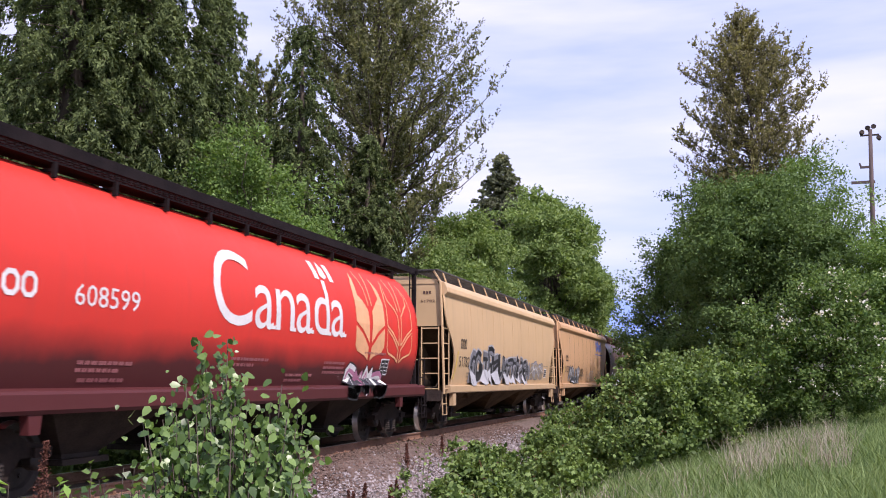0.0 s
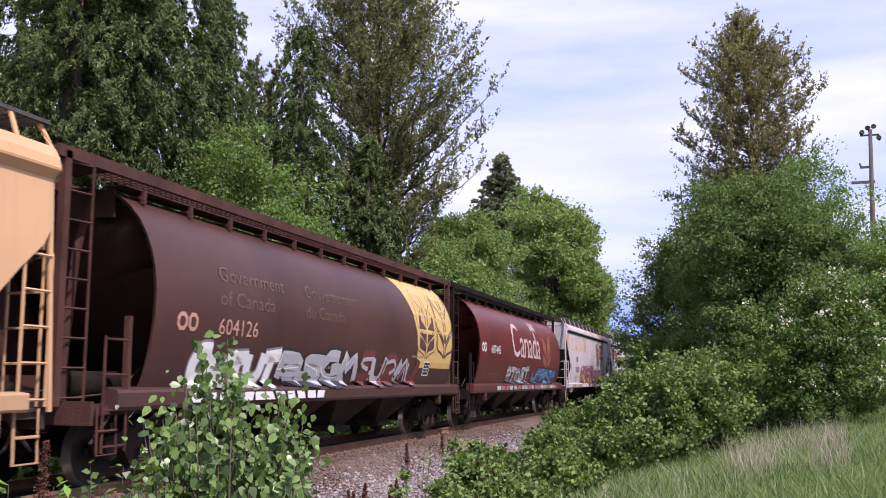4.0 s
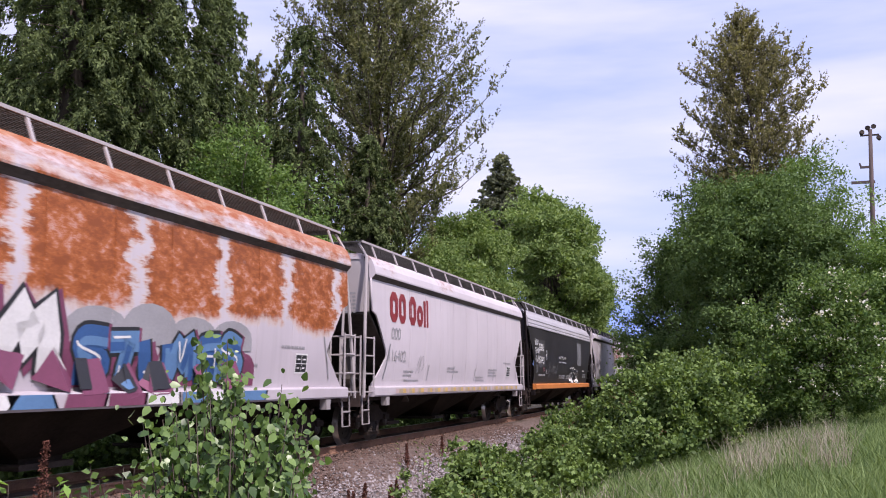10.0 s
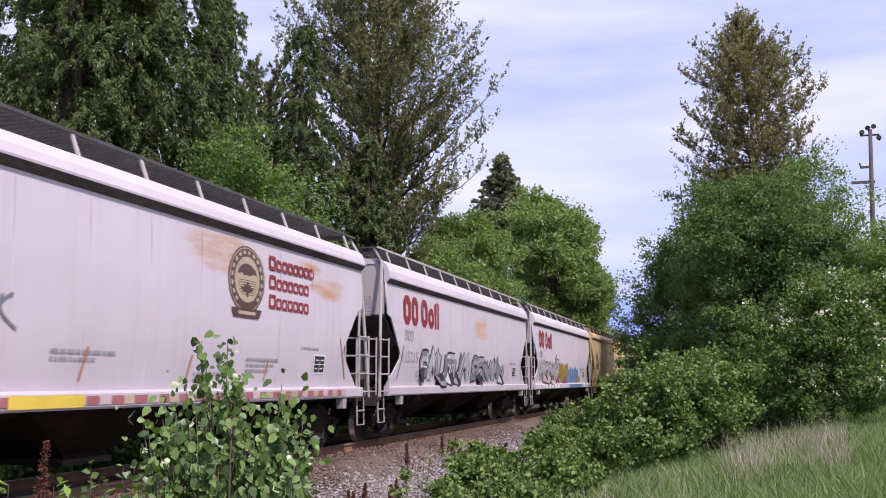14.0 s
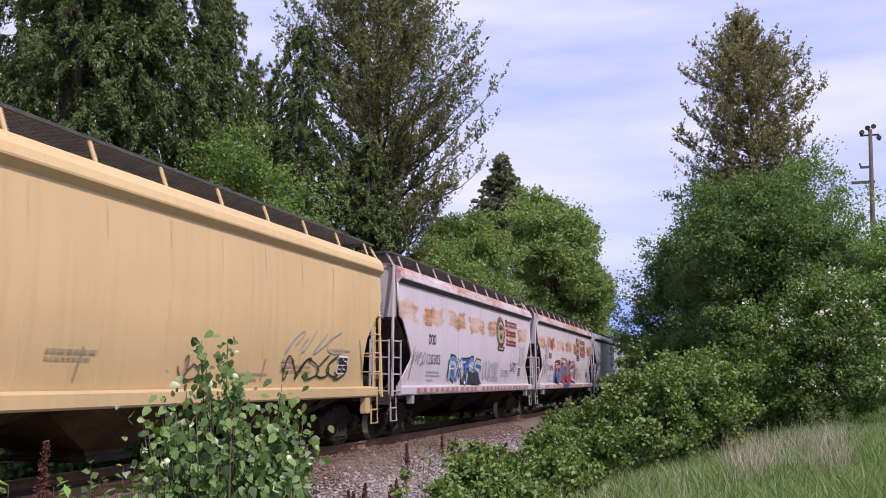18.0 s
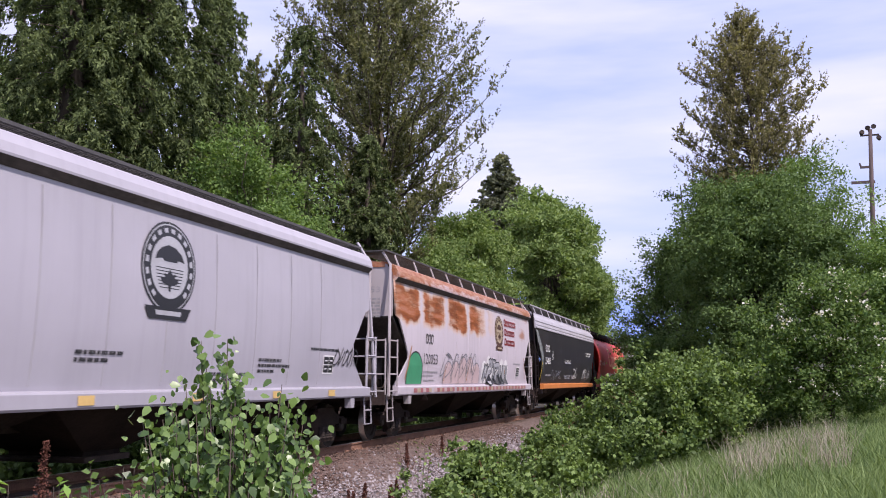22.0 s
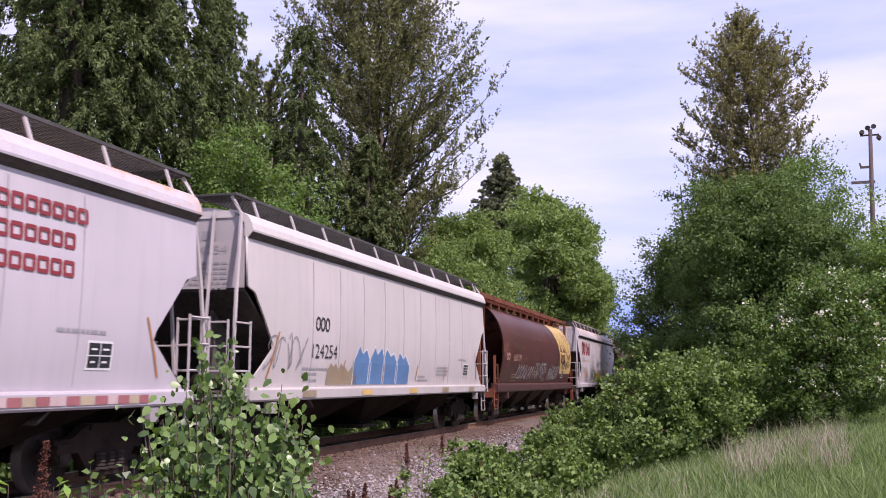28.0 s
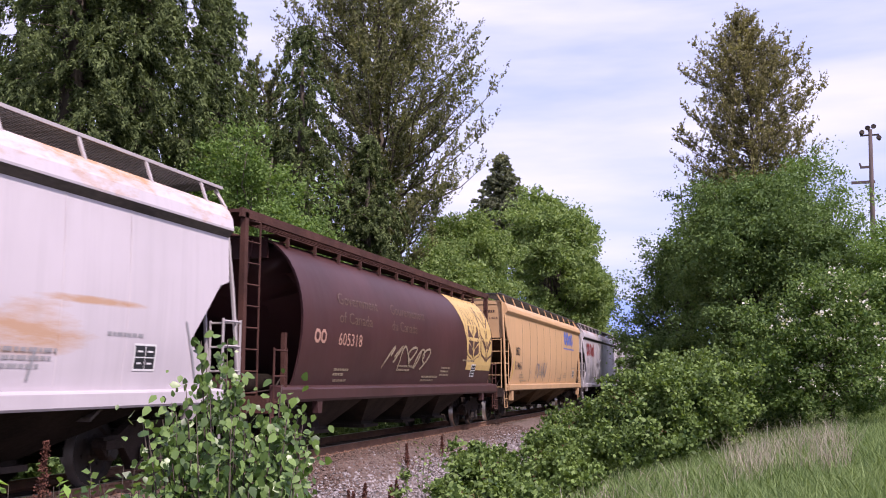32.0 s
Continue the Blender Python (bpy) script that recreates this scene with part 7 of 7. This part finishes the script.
c = soo(5, "120057", "off-white hopper with rust stains and magenta graffiti", car_paint("white_paint_rust_spots", WHITE, seed=11.0, ribs=0.70, patches=0.34, patch_to=1.5, rust=0.1, rust_top=0.3, grime=0.3, rust_col=(0.42, 0.17, 0.06)), du=0.28)
blob(c, "crested", 4.2, 12.2, 1.34, 2.2, 11, "olive", "", 154)
graffiti(c, "crested", 4.4, 9.0, 1.36, 2.2, 6, ["pink", "plum"], "plum", "white", 151, shade="olive")
graffiti(c, "crested", 9.1, 12.0, 1.36, 2.1, 4, ["pink", "plum"], "plum", "white", 152, shade="olive")
graffiti(c, "crested", 4.4, 12.0, 1.08, 1.26, 10, ["pink", "white"], "plum", seed=153)
c = cprail(6, "115579", "off-white hopper with red bars and dark graffiti", car_paint("white_paint_clean", WHITE, seed=13.0, rust=0.14, rust_top=0.26, grime=0.3))
graffiti(c, "angular", 1.9, 5.6, 1.36, 2.15, 6, ["black", "maroon"], "grey", "peach", 161, shade="maroon")
tag(c, "angular", 5.0, 1.5, 1.8, 0.8, "faint", 164, 0.03, 4)
graffiti(c, "angular", 7.0, 12.6, 1.36, 2.15, 7, ["black", "grey"], "maroon", "peach", 162, slant=0.25, shade="navy")
graffiti(c, "angular", 1.4, 13.4, 1.08, 1.26, 16, ["maroon", "black", "pink"], "silver", seed=163)
c = cprail(7, "115589", "badly rusted white hopper with bold white graffiti", car_paint("white_paint_badly_rusted", WHITE, seed=15.0, ribs=0.435, patch_from=-3.9, rust=0.3, rust_top=0.5, patches=0.78, deep_rust=True, patch_z=(3.10, 0.85), grime=0.35, rust_col=(0.33, 0.092, 0.03)))
graffiti(c, "angular", 2.5, 7.1, 1.36, 2.5, 4, ["white"], "black", seed=171, slant=0.2, shade="plum")
blob(c, "angular", 7.1, 12.1, 1.34, 2.0, 7, "plum", "", 175)
blob(c, "angular", 7.3, 11.9, 1.9, 2.5, 4, "faint", "", 176)
graffiti(c, "angular", 7.4, 11.6, 1.36, 2.2, 6, ["navy", "sky"], "black", "white", 172, shade="plum", round_=True)
graffiti(c, "angular", 2.0, 12.4, 1.08, 1.26, 12, ["sky", "plum", "white"], "black", seed=173)
tag(c, "angular", 2.6, 1.4, 1.2, 0.6, "black", 174)
c = cprail(8, "116402", "clean off-white hopper with red bars", car_paint("white_paint_fresh", (0.60, 0.54, 0.58), seed=17.0, grime=0.35, rust=0.1, rust_top=0.2), striped=True)
tag(c, "angular", 3.4, 1.6, 0.5, 0.5, "faint", 181, 0.02, 2)
SMOOTHROOF = car_paint("pale_grey_roof_paint", (0.44, 0.42, 0.46), seed=19.0, grime=0.35)
STRIPE = car_paint("orange_sill_paint", (0.72, 0.24, 0.06), seed=19.5, grime=0.4)



def coer(i, text, label, paint, seed):
    car, sl = new_car(i, "smooth", label, paint, plain=BLACKWALK, roof=SMOOTHROOF, stripe=STRIPE, under=SHADED_UNDER)
    bars(car, "smooth", [(2.05, 2.66, 0.3, [0.22] * 4)], "white", name="reporting_mark")
    lettering(car, "smooth", text, 2.0, 2.14, 0.29, "white", width=1.25, bold=0.01, name="car_number")
    lettering(car, "smooth", "DO NOT HAMMER ON CAR", 6.95, 2.28 if i == 18 else 2.42, 0.14, "white", width=1.9, name="warning_lettering")
    rng = np.random.default_rng(seed)
    bars(car, "smooth", [(7.0, 2.24, 0.06, words(rng, 2.0, 0.06)), (7.2, 1.62, 0.06, words(rng, 1.6, 0.06)), (9.2, 1.62, 0.06, words(rng, 1.6, 0.06)), (7.2, 1.52, 0.06, words(rng, 1.5, 0.06)), (9.2, 1.52, 0.06, words(rng, 1.6, 0.06)), (2.2, 1.62, 0.08, words(rng, 1.2, 0.08)), (14.6, 1.7, 0.07, words(rng, 0.8, 0.07)), (14.6, 1.58, 0.07, words(rng, 0.8, 0.07))], "silver", name="data_stencil")
    bars(car, "smooth", [(14.0, 2.86, 0.07, words(rng, 1.9, 0.07)), (14.0, 2.72, 0.07, words(rng, 1.6, 0.07))] if i == 18 else [(14.3, 1.9, 0.06, words(rng, 0.6, 0.06))], "white", name="data_stencil")
    end_print(car, "smooth", "white", seed, text, 4, 0.62, -0.62, 3.92)
    if i == 18:
        side_bars(car, "smooth", "yellow", "grey", i)
    bm = bmesh.new()
    for a, b in ((3.6, 3.85),):
        a, b = a - HALF["smooth"], b - HALF["smooth"]
        ribbon(bm, [(a, 2.35), (b, 2.35), (b, 2.7), (a, 2.7), (a, 2.35)], 0.03)
        poly(bm, [(a + 0.08, 2.42), (b - 0.08, 2.42), (b - 0.08, 2.58), (a + 0.08, 2.58)])
    conform("plate_mark", bm, "smooth", 0.008, ["white"], car)
    finish(car, sl)
    return car


CHARCOAL = car_paint("charcoal_paint", (0.036, 0.032, 0.034), seed=21.0, grime=0.3, rough=0.4)
c = coer(9, "354903", "charcoal hopper with pale roof and orange sill", CHARCOAL, 91)
for k, z in enumerate((2.84, 2.50, 2.16)):
    tag(c, "smooth", 1.10 + 0.09 * k, z, 0.80, 0.30, "white", 191 + 7 * k, 0.022, 6)
    tag(c, "smooth", 1.16 + 0.09 * k, z + 0.04, 0.66, 0.26, "silver", 391 + 7 * k, 0.016, 5)
tag(c, "smooth", 1.58, 1.72, 0.22, 0.36, "silver", 199, 0.016, 3)
tag(c, "smooth", 3.05, 1.72, 0.34, 0.28, "rose", 196, 0.02, 3)
tag(c, "smooth", 4.35, 1.5, 0.3, 0.75, "grey", 197, 0.018, 4)
tag(c, "smooth", 5.05, 1.7, 1.5, 0.45, "grey", 192, 0.028, 6)
bm = bmesh.new()
for a, b in (((3.78, 1.72), (4.0, 1.9)), ((3.78, 1.9), (4.0, 1.72))):
    ribbon(bm, [(a[0] - 8.8, a[1]), (b[0] - 8.8, b[1])], 0.025)
tagged(conform("graffiti_tag", bm, "smooth", 0.012, ["white"], c, "small sprayed cross in white"), kind="stuff")
graffiti(c, "smooth", 10.1, 12.8, 1.36, 2.05, 6, ["black"], "white", seed=193, round_=True)
bm = bmesh.new()
poly(bm, [(12.5 - 8.8, 2.2), (13.85 - 8.8, 2.2), (13.85 - 8.8, 3.35), (12.5 - 8.8, 3.35)])
conform("paint_patch", bm, "smooth", 0.005, ["grey"], c, "square of lighter grey paint")
bm = bmesh.new()
poly(bm, [(1.85 - 8.8, 2.0), (3.45 - 8.8, 2.0), (3.45 - 8.8, 3.12), (1.85 - 8.8, 3.12)])
DULL = surface("dull_charcoal_paint", (0.050, 0.046, 0.050), (0.066, 0.061, 0.064), 2.0, 0.55)
conform("paint_patch", bm, "smooth", 0.004, ["grey"], c, "patch of duller charcoal paint").data.materials[0] = DULL
c = soo(10, "119367", "off-white hopper with oval crest and one rust stain", car_paint("white_paint_stained", WHITE, seed=23.0, stain=[(2.1, 3.45, 1.5, 0.55), (6.2, 3.2, 1.3, 0.30), (5.3, 3.55, 0.8, 0.2)], grime=0.3, rust_col=(0.42, 0.19, 0.07)))
tag(c, "crested", 4.6, 1.9, 0.9, 0.5, "grey", 201, 0.03)
c = cprail(11, "115215", "off-white hopper with red bars and grey graffiti", car_paint("white_paint_worn", WHITE, seed=25.0, stain=(0.9, 3.05, 1.3, 0.55), grime=0.35, rust_col=(0.5, 0.27, 0.13)))
graffiti(c, "angular", 2.6, 7.4, 1.36, 2.25, 6, ["grey", "silver"], "black", "white", 211, slant=0.2)
graffiti(c, "angular", 7.8, 12.0, 1.36, 2.15, 6, ["grey", "faint"], "black", "silver", 212, slant=0.2)
c = cprail(12, "115387", "clean white hopper with pink, gold and blue graffiti", car_paint("white_paint_bright", (0.60, 0.54, 0.585), seed=27.0, grime=0.25))
graffiti(c, "angular", 1.6, 6.0, 1.36, 2.35, 5, ["silver", "faint"], "maroon", seed=221)
graffiti(c, "angular", 6.1, 8.6, 1.36, 2.35, 4, ["olive"], "maroon", seed=222, round_=True)
blob(c, "angular", 8.4, 12.0, 1.34, 2.2, 5, "sky", "silver", 223)
blob(c, "angular", 11.9, 12.8, 1.34, 1.75, 2, "olive", "", 226)
tag(c, "angular", 12.6, 1.85, 0.9, 0.3, "faint", 227, 0.025, 4)
graffiti(c, "angular", 1.6, 6.0, 1.08, 1.26, 6, ["white"], "maroon", seed=224)
graffiti(c, "angular", 8.7, 12.8, 1.08, 1.26, 6, ["sky"], "white", seed=225)
c = dme(13, "arched", "52025", "yellow-tan covered hopper with black number", car_paint("yellow_tan_paint", (0.60, 0.43, 0.22), seed=29.0, grime=0.45), u=1.6, z=2.12)
tag(c, "arched", 12.6, 1.42, 2.8, 0.5, "black", 231, 0.04, 6)
tag(c, "arched", 12.6, 1.9, 2.4, 0.5, "faint", 232, 0.03, 4)
tag(c, "arched", 9.0, 1.4, 0.6, 0.4, "brown", 233, 0.03, 2)
c = soo(14, "120303", "off-white hopper with rust streaks and blue graffiti", car_paint("white_paint_streaked", WHITE, seed=31.0, ribs=0.43, deep_rust="level", patch_z=(3.15, 0.34), patches=0.20, rust=0.2, rust_top=0.36, grime=0.35, rust_col=(0.30, 0.12, 0.07)))
graffiti(c, "crested", 4.5, 8.0, 1.36, 2.2, 5, ["sky", "silver", "navy"], "black", "white", 241)
tag(c, "crested", 8.4, 1.4, 2.0, 0.7, "faint", 242, 0.05)
tag(c, "crested", 1.2, 1.8, 1.0, 0.4, "black", 243, 0.02)
tag(c, "crested", 13.8, 1.9, 1.0, 0.9, "black", 244, 0.02)
tag(c, "crested", 12.4, 1.7, 0.9, 0.4, "black", 245, 0.03)
c = soo(15, "119696", "rust-streaked white hopper with red and blue graffiti", car_paint("white_paint_rust_blisters", WHITE, seed=33.0, ribs=0.42, deep_rust="level", patch_z=(3.05, 0.34), patches=0.38, rust=0.2, rust_top=0.42, grime=0.35, rust_col=(0.27, 0.095, 0.055)))
blob(c, "crested", 3.9, 10.2, 1.34, 2.5, 9, "sky", "", 256, True)
graffiti(c, "crested", 4.2, 9.6, 1.36, 2.35, 4, ["maroon", "peach"], "red", "white", 251, shade="navy")
graffiti(c, "crested", 4.2, 9.4, 1.08, 1.26, 6, ["peach", "navy"], "red", seed=252)
tag(c, "crested", 10.4, 1.4, 0.7, 0.8, "olive", 253, 0.05, 3)
tag(c, "crested", 1.3, 1.5, 1.0, 1.6, "black", 254, 0.025, 5)
tag(c, "crested", 14.8, 2.2, 1.2, 0.9, "black", 255, 0.03, 5)
car16, sl = new_car(16, "crested", "light grey hopper with black crest and yellow sill marks", car_paint("light_grey_paint", (0.42, 0.40, 0.45), seed=35.0, grime=0.35), under=SHADED_UNDER)
mark_and_number(car16, "crested", 1.4, 2.36, "651691", "black", 2, 0.30, 0.55, 1.2)
crest(car16, "crested", 8.15, 3.02, 1.4, 1.32, ("black", "silver"))
small_print(car16, "crested", "black", 16)
end_print(car16, "crested", "black", 16, "651691", 2)
for x in (-4.4, -1.8, 0.8, 3.4, 5.8):
    bm = bmesh.new()
    poly(bm, [(x - 0.16, 1.12), (x + 0.16, 1.12), (x + 0.16, 1.24), (x - 0.16, 1.24)])
    conform("reflective_stripe", bm, "crested", 0.004, ["gold"], car16, "yellow reflective mark")
tag(car16, "crested", 14.2, 1.7, 1.2, 0.4, "black", 261, 0.03)
finish(car16, sl)
for o in car16.children:
    if o.name.split(".")[0] == "weld_seam":
        o.material_slots[0].link = "OBJECT"
        o.material_slots[0].material = INK["faint"]
# this car's roof walk lies low on the roof, without posts
for o in list(car16.children):
    if o.name.split(".")[0] == "walk_post":
        bpy.data.objects.remove(o)
    elif o.name.split(".")[0] in ("running_board", "end_walk", "edge_rail"):
        o.location.z = -0.17
c = soo(17, "120053", "white hopper with large brown rust panels", car_paint("white_paint_rust_panels", WHITE, seed=37.0, stain=(6.6, 3.15, 0.9, 0.35), patches=0.74, patch_to=3.0, deep_rust="level", rust=0.2, rust_top=0.6, grime=0.35, ribs=0.43, rust_col=(0.27, 0.08, 0.03)))
blob(c, "crested", 1.15, 2.25, 1.34, 2.35, 1, "green", "black", 271, rim=0.04)
tag(c, "crested", 4.0, 1.5, 3.6, 0.8, "grey", 272, 0.035, 7)
blob(c, "crested", 8.5, 12.2, 1.34, 2.3, 6, "white", "", 274)
graffiti(c, "crested", 8.7, 12.0, 1.36, 2.1, 6, ["grey", "silver"], "black", "white", 273, round_=True)
blob(c, "crested", 4.3, 8.2, 1.34, 2.15, 5, "blush", "grey", 275)
c = coer(18, "354860", "charcoal hopper with pale roof and scraped corner", CHARCOAL, 92)
tag(c, "smooth", 3.6, 1.45, 2.4, 0.5, "grey", 281, 0.04, 4)
tag(c, "smooth", 9.6, 1.5, 1.2, 0.6, "white", 282, 0.04, 3)
tag(c, "smooth", 12.8, 1.45, 2.4, 0.6, "white", 283, 0.05, 6)
bm = bmesh.new()
rng = np.random.default_rng(284)
inner, outer = [], []
for q in np.linspace(0, 1, 15):
    z = 3.55 - 1.75 * q
    e = float(np.interp(z, [p[0] for p in NOTCH["smooth"]], [p[1] for p in NOTCH["smooth"]])) - 8.8
    inner.append((e + 0.03 + 0.30 * q * q, z))
    outer.append((e + 0.16 + 0.55 * math.sin(math.pi * min(1, 0.15 + 0.8 * q)) * rng.uniform(0.75, 1.1), z + rng.uniform(-0.04, 0.04)))
for i in range(14):
    poly(bm, [inner[i], inner[i + 1], outer[i + 1], outer[i]])
SCRAPED = surface("scraped_bare_metal", (0.10, 0.115, 0.115), (0.36, 0.38, 0.375), 5.0, 0.6, 0.3, 22.0, 0.5)
conform("scrape", bm, "smooth", 0.005, ["faint"], c, "scraped pale patch of bare metal").data.materials[0] = SCRAPED
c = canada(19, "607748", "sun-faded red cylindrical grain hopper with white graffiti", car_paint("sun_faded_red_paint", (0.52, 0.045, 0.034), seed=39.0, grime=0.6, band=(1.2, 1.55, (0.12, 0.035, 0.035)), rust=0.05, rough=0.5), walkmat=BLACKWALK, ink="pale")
wheat(c, "cylinder", 12.27, 1.9, 3.75, "pale", "pale")
graffiti(c, "cylinder", 5.4, 12.6, 1.34, 1.95, 9, ["white"], "black", seed=291)
graffiti(c, "cylinder", 5.4, 12.8, 1.08, 1.26, 9, ["white"], "maroon", seed=292)
c = soo(20, "123480", "clean off-white hopper with oval crest and red bars", car_paint("white_paint_ribbed", (0.54, 0.49, 0.535), seed=41.0, rust=0.12, rust_top=0.35, grime=0.35, rust_col=(0.5, 0.27, 0.13)))
c = soo(21, "124254", "off-white ribbed hopper with blue graffiti", car_paint("white_paint_plain", (0.56, 0.51, 0.50), seed=43.0, grime=0.35), crest_on=False, number_u=2.8, sparse=True)
blob(c, "crested", 3.6, 5.2, 1.34, 1.85, 3, "dim", "", 312, True)
blob(c, "crested", 5.0, 8.6, 1.34, 2.25, 4, "sky", "white", 311, True, 0.45)
tag(c, "crested", 0.9, 1.6, 1.6, 0.7, "grey", 313, 0.02, 5)
c = brown_wheat(22, "603109", "rusty brown cylindrical grain hopper with gold wheat emblem", car_paint("rusty_brown_paint", (0.105, 0.040, 0.034), seed=45.0, grime=0.6, rust=0.62, rust_col=(0.19, 0.062, 0.042), rough=0.4), walkmat=RUSTWALK)
tag(c, "cylinder", 3.0, 1.45, 3.2, 0.6, "faint", 324, 0.05, 7)
tag(c, "cylinder", 6.5, 1.5, 2.4, 0.7, "faint", 321, 0.05, 6)
tag(c, "cylinder", 9.6, 1.4, 2.4, 0.7, "silver", 322, 0.045, 6)
tag(c, "cylinder", 13.0, 1.9, 1.6, 0.5, "black", 323, 0.05, 5)
c = cprail(23, "115204", "white hopper with scraped paint and olive graffiti", car_paint("white_paint_scraped", (0.59, 0.53, 0.57), seed=47.0, rust=0.12, rust_top=0.35, stain=[(3.6, 2.0, 1.3, 0.5), (-5.2, 2.5, 2.1, 0.09), (4.6, 2.42, 1.6, 0.07), (-5.4, 1.8, 1.4, 0.6), (0.2, 1.7, 0.9, 0.7)], grime=0.35, rust_col=(0.45, 0.24, 0.12)))
blob(c, "angular", 6.2, 9.8, 1.34, 2.1, 8, "olive", "dim", 331, True)
blob(c, "angular", 5.8, 10.2, 1.09, 1.26, 8, "dim", "", 334)
tag(c, "angular", 4.8, 1.5, 1.4, 0.6, "black", 332, 0.03)
tag(c, "angular", 9.8, 1.5, 0.9, 0.6, "black", 333, 0.04)
c = brown_wheat(24, "605318", "dark maroon cylindrical grain hopper with yellow wheat emblem", car_paint("dark_maroon_paint", (0.085, 0.034, 0.034), seed=49.0, grime=0.4, rough=0.42), walkmat=BROWNWALK)
tag(c, "cylinder", 5.2, 1.7, 3.4, 0.6, "dim", 341, 0.06, 6)
c = dme(25, "arched", "51466", "weathered tan covered hopper", car_paint("weathered_tan_paint", (0.60, 0.37, 0.20), seed=51.0, grime=0.5, rust=0.1), logo=True)
tag(c, "arched", 5.5, 1.5, 2.4, 0.7, "grey", 351, 0.06)
c = cprail(26, "115640", "weathered off-white hopper with red bars", car_paint("white_paint_dull", (0.52, 0.475, 0.52), seed=53.0, rust=0.2, rust_top=0.3, grime=0.4))
c = soo(27, "119850", "weathered pale hopper with oval crest", car_paint("white_paint_grimy", (0.47, 0.43, 0.47), seed=55.0, rust=0.2, grime=0.5))

# the seams of the two ribbed cars are darker than their paint
for car in CARS:
    if SLOT[car] in (20, 21):
        for o in car.children:
            if o.name.split(".")[0] == "weld_seam":
                o.material_slots[0].link = "OBJECT"
                o.material_slots[0].material = INK["faint"]

# a patch of yellow on the sill of the car with the stained crest
for o in CARS:
    if SLOT[o] == 10:
        bm = bmesh.new()
        poly(bm, [(-2.7, 1.10), (-1.4, 1.10), (-1.4, 1.25), (-2.7, 1.25)])
        conform("paint_patch", bm, "crested", 0.007, ["yellow"], o, "patch of yellow paint on the sill")

for car, (old, fresh) in JOBS:
    repaint(car, old, fresh)


# ---- what moves ----
SURGE = (0.0, -0.1, -0.19, -0.08, 0.06, -0.2, -0.48, -0.38, -0.17, -0.05, 0.0)

# small offsets of single cars along the train
NUDGE = {16: -0.25, 20: 0.22, 21: -0.03, 22: 0.2, 23: 0.1, 24: 0.12}


def travelled(t):
    """Metres gone by: a steady 13.26 m/s with a slight surge and slack."""
    return 13.255 * t + float(np.interp(t, (0, 3, 6, 9, 12, 15, 18, 21, 24, 28, 32), SURGE))


def motions():
    rows_t = [0, 3, 6, 9, 12, 15, 18, 21, 24, 28, 32]
    for car in CARS:
        i = SLOT[car]
        x = (GAPS[i] + GAPS[i + 1]) / 2 + NUDGE.get(i, -0.13 if car in ANGULAR else 0.0)
        walk(car, [(t, pose(x - travelled(t), TRACK_Y, 0)) for t in rows_t])
    # the wheels roll: one turn for each 2.86 m; every axle of a kind turns alike
    step = 1 / 30
    turn = 13.255 * step / 0.455
    axles = [o for o in scene.objects if o.name.startswith("wheelset")]
    for dx in (-0.89, 0.89):
        same = [o for o in axles if abs(o.location.x - dx) < 0.01]
        lead = same[0]
        walk(lead, [(k * step, Matrix.LocRotScale((dx, 0, 0.455), Euler((0, -turn * k, 0)), None)) for k in range(961)])
        for o in same[1:]:
            o.rotation_mode = "QUATERNION"
            o.animation_data_create()
            o.animation_data.action = lead.animation_data.action
            o.animation_data.action_slot = lead.animation_data.action_slot


motions()
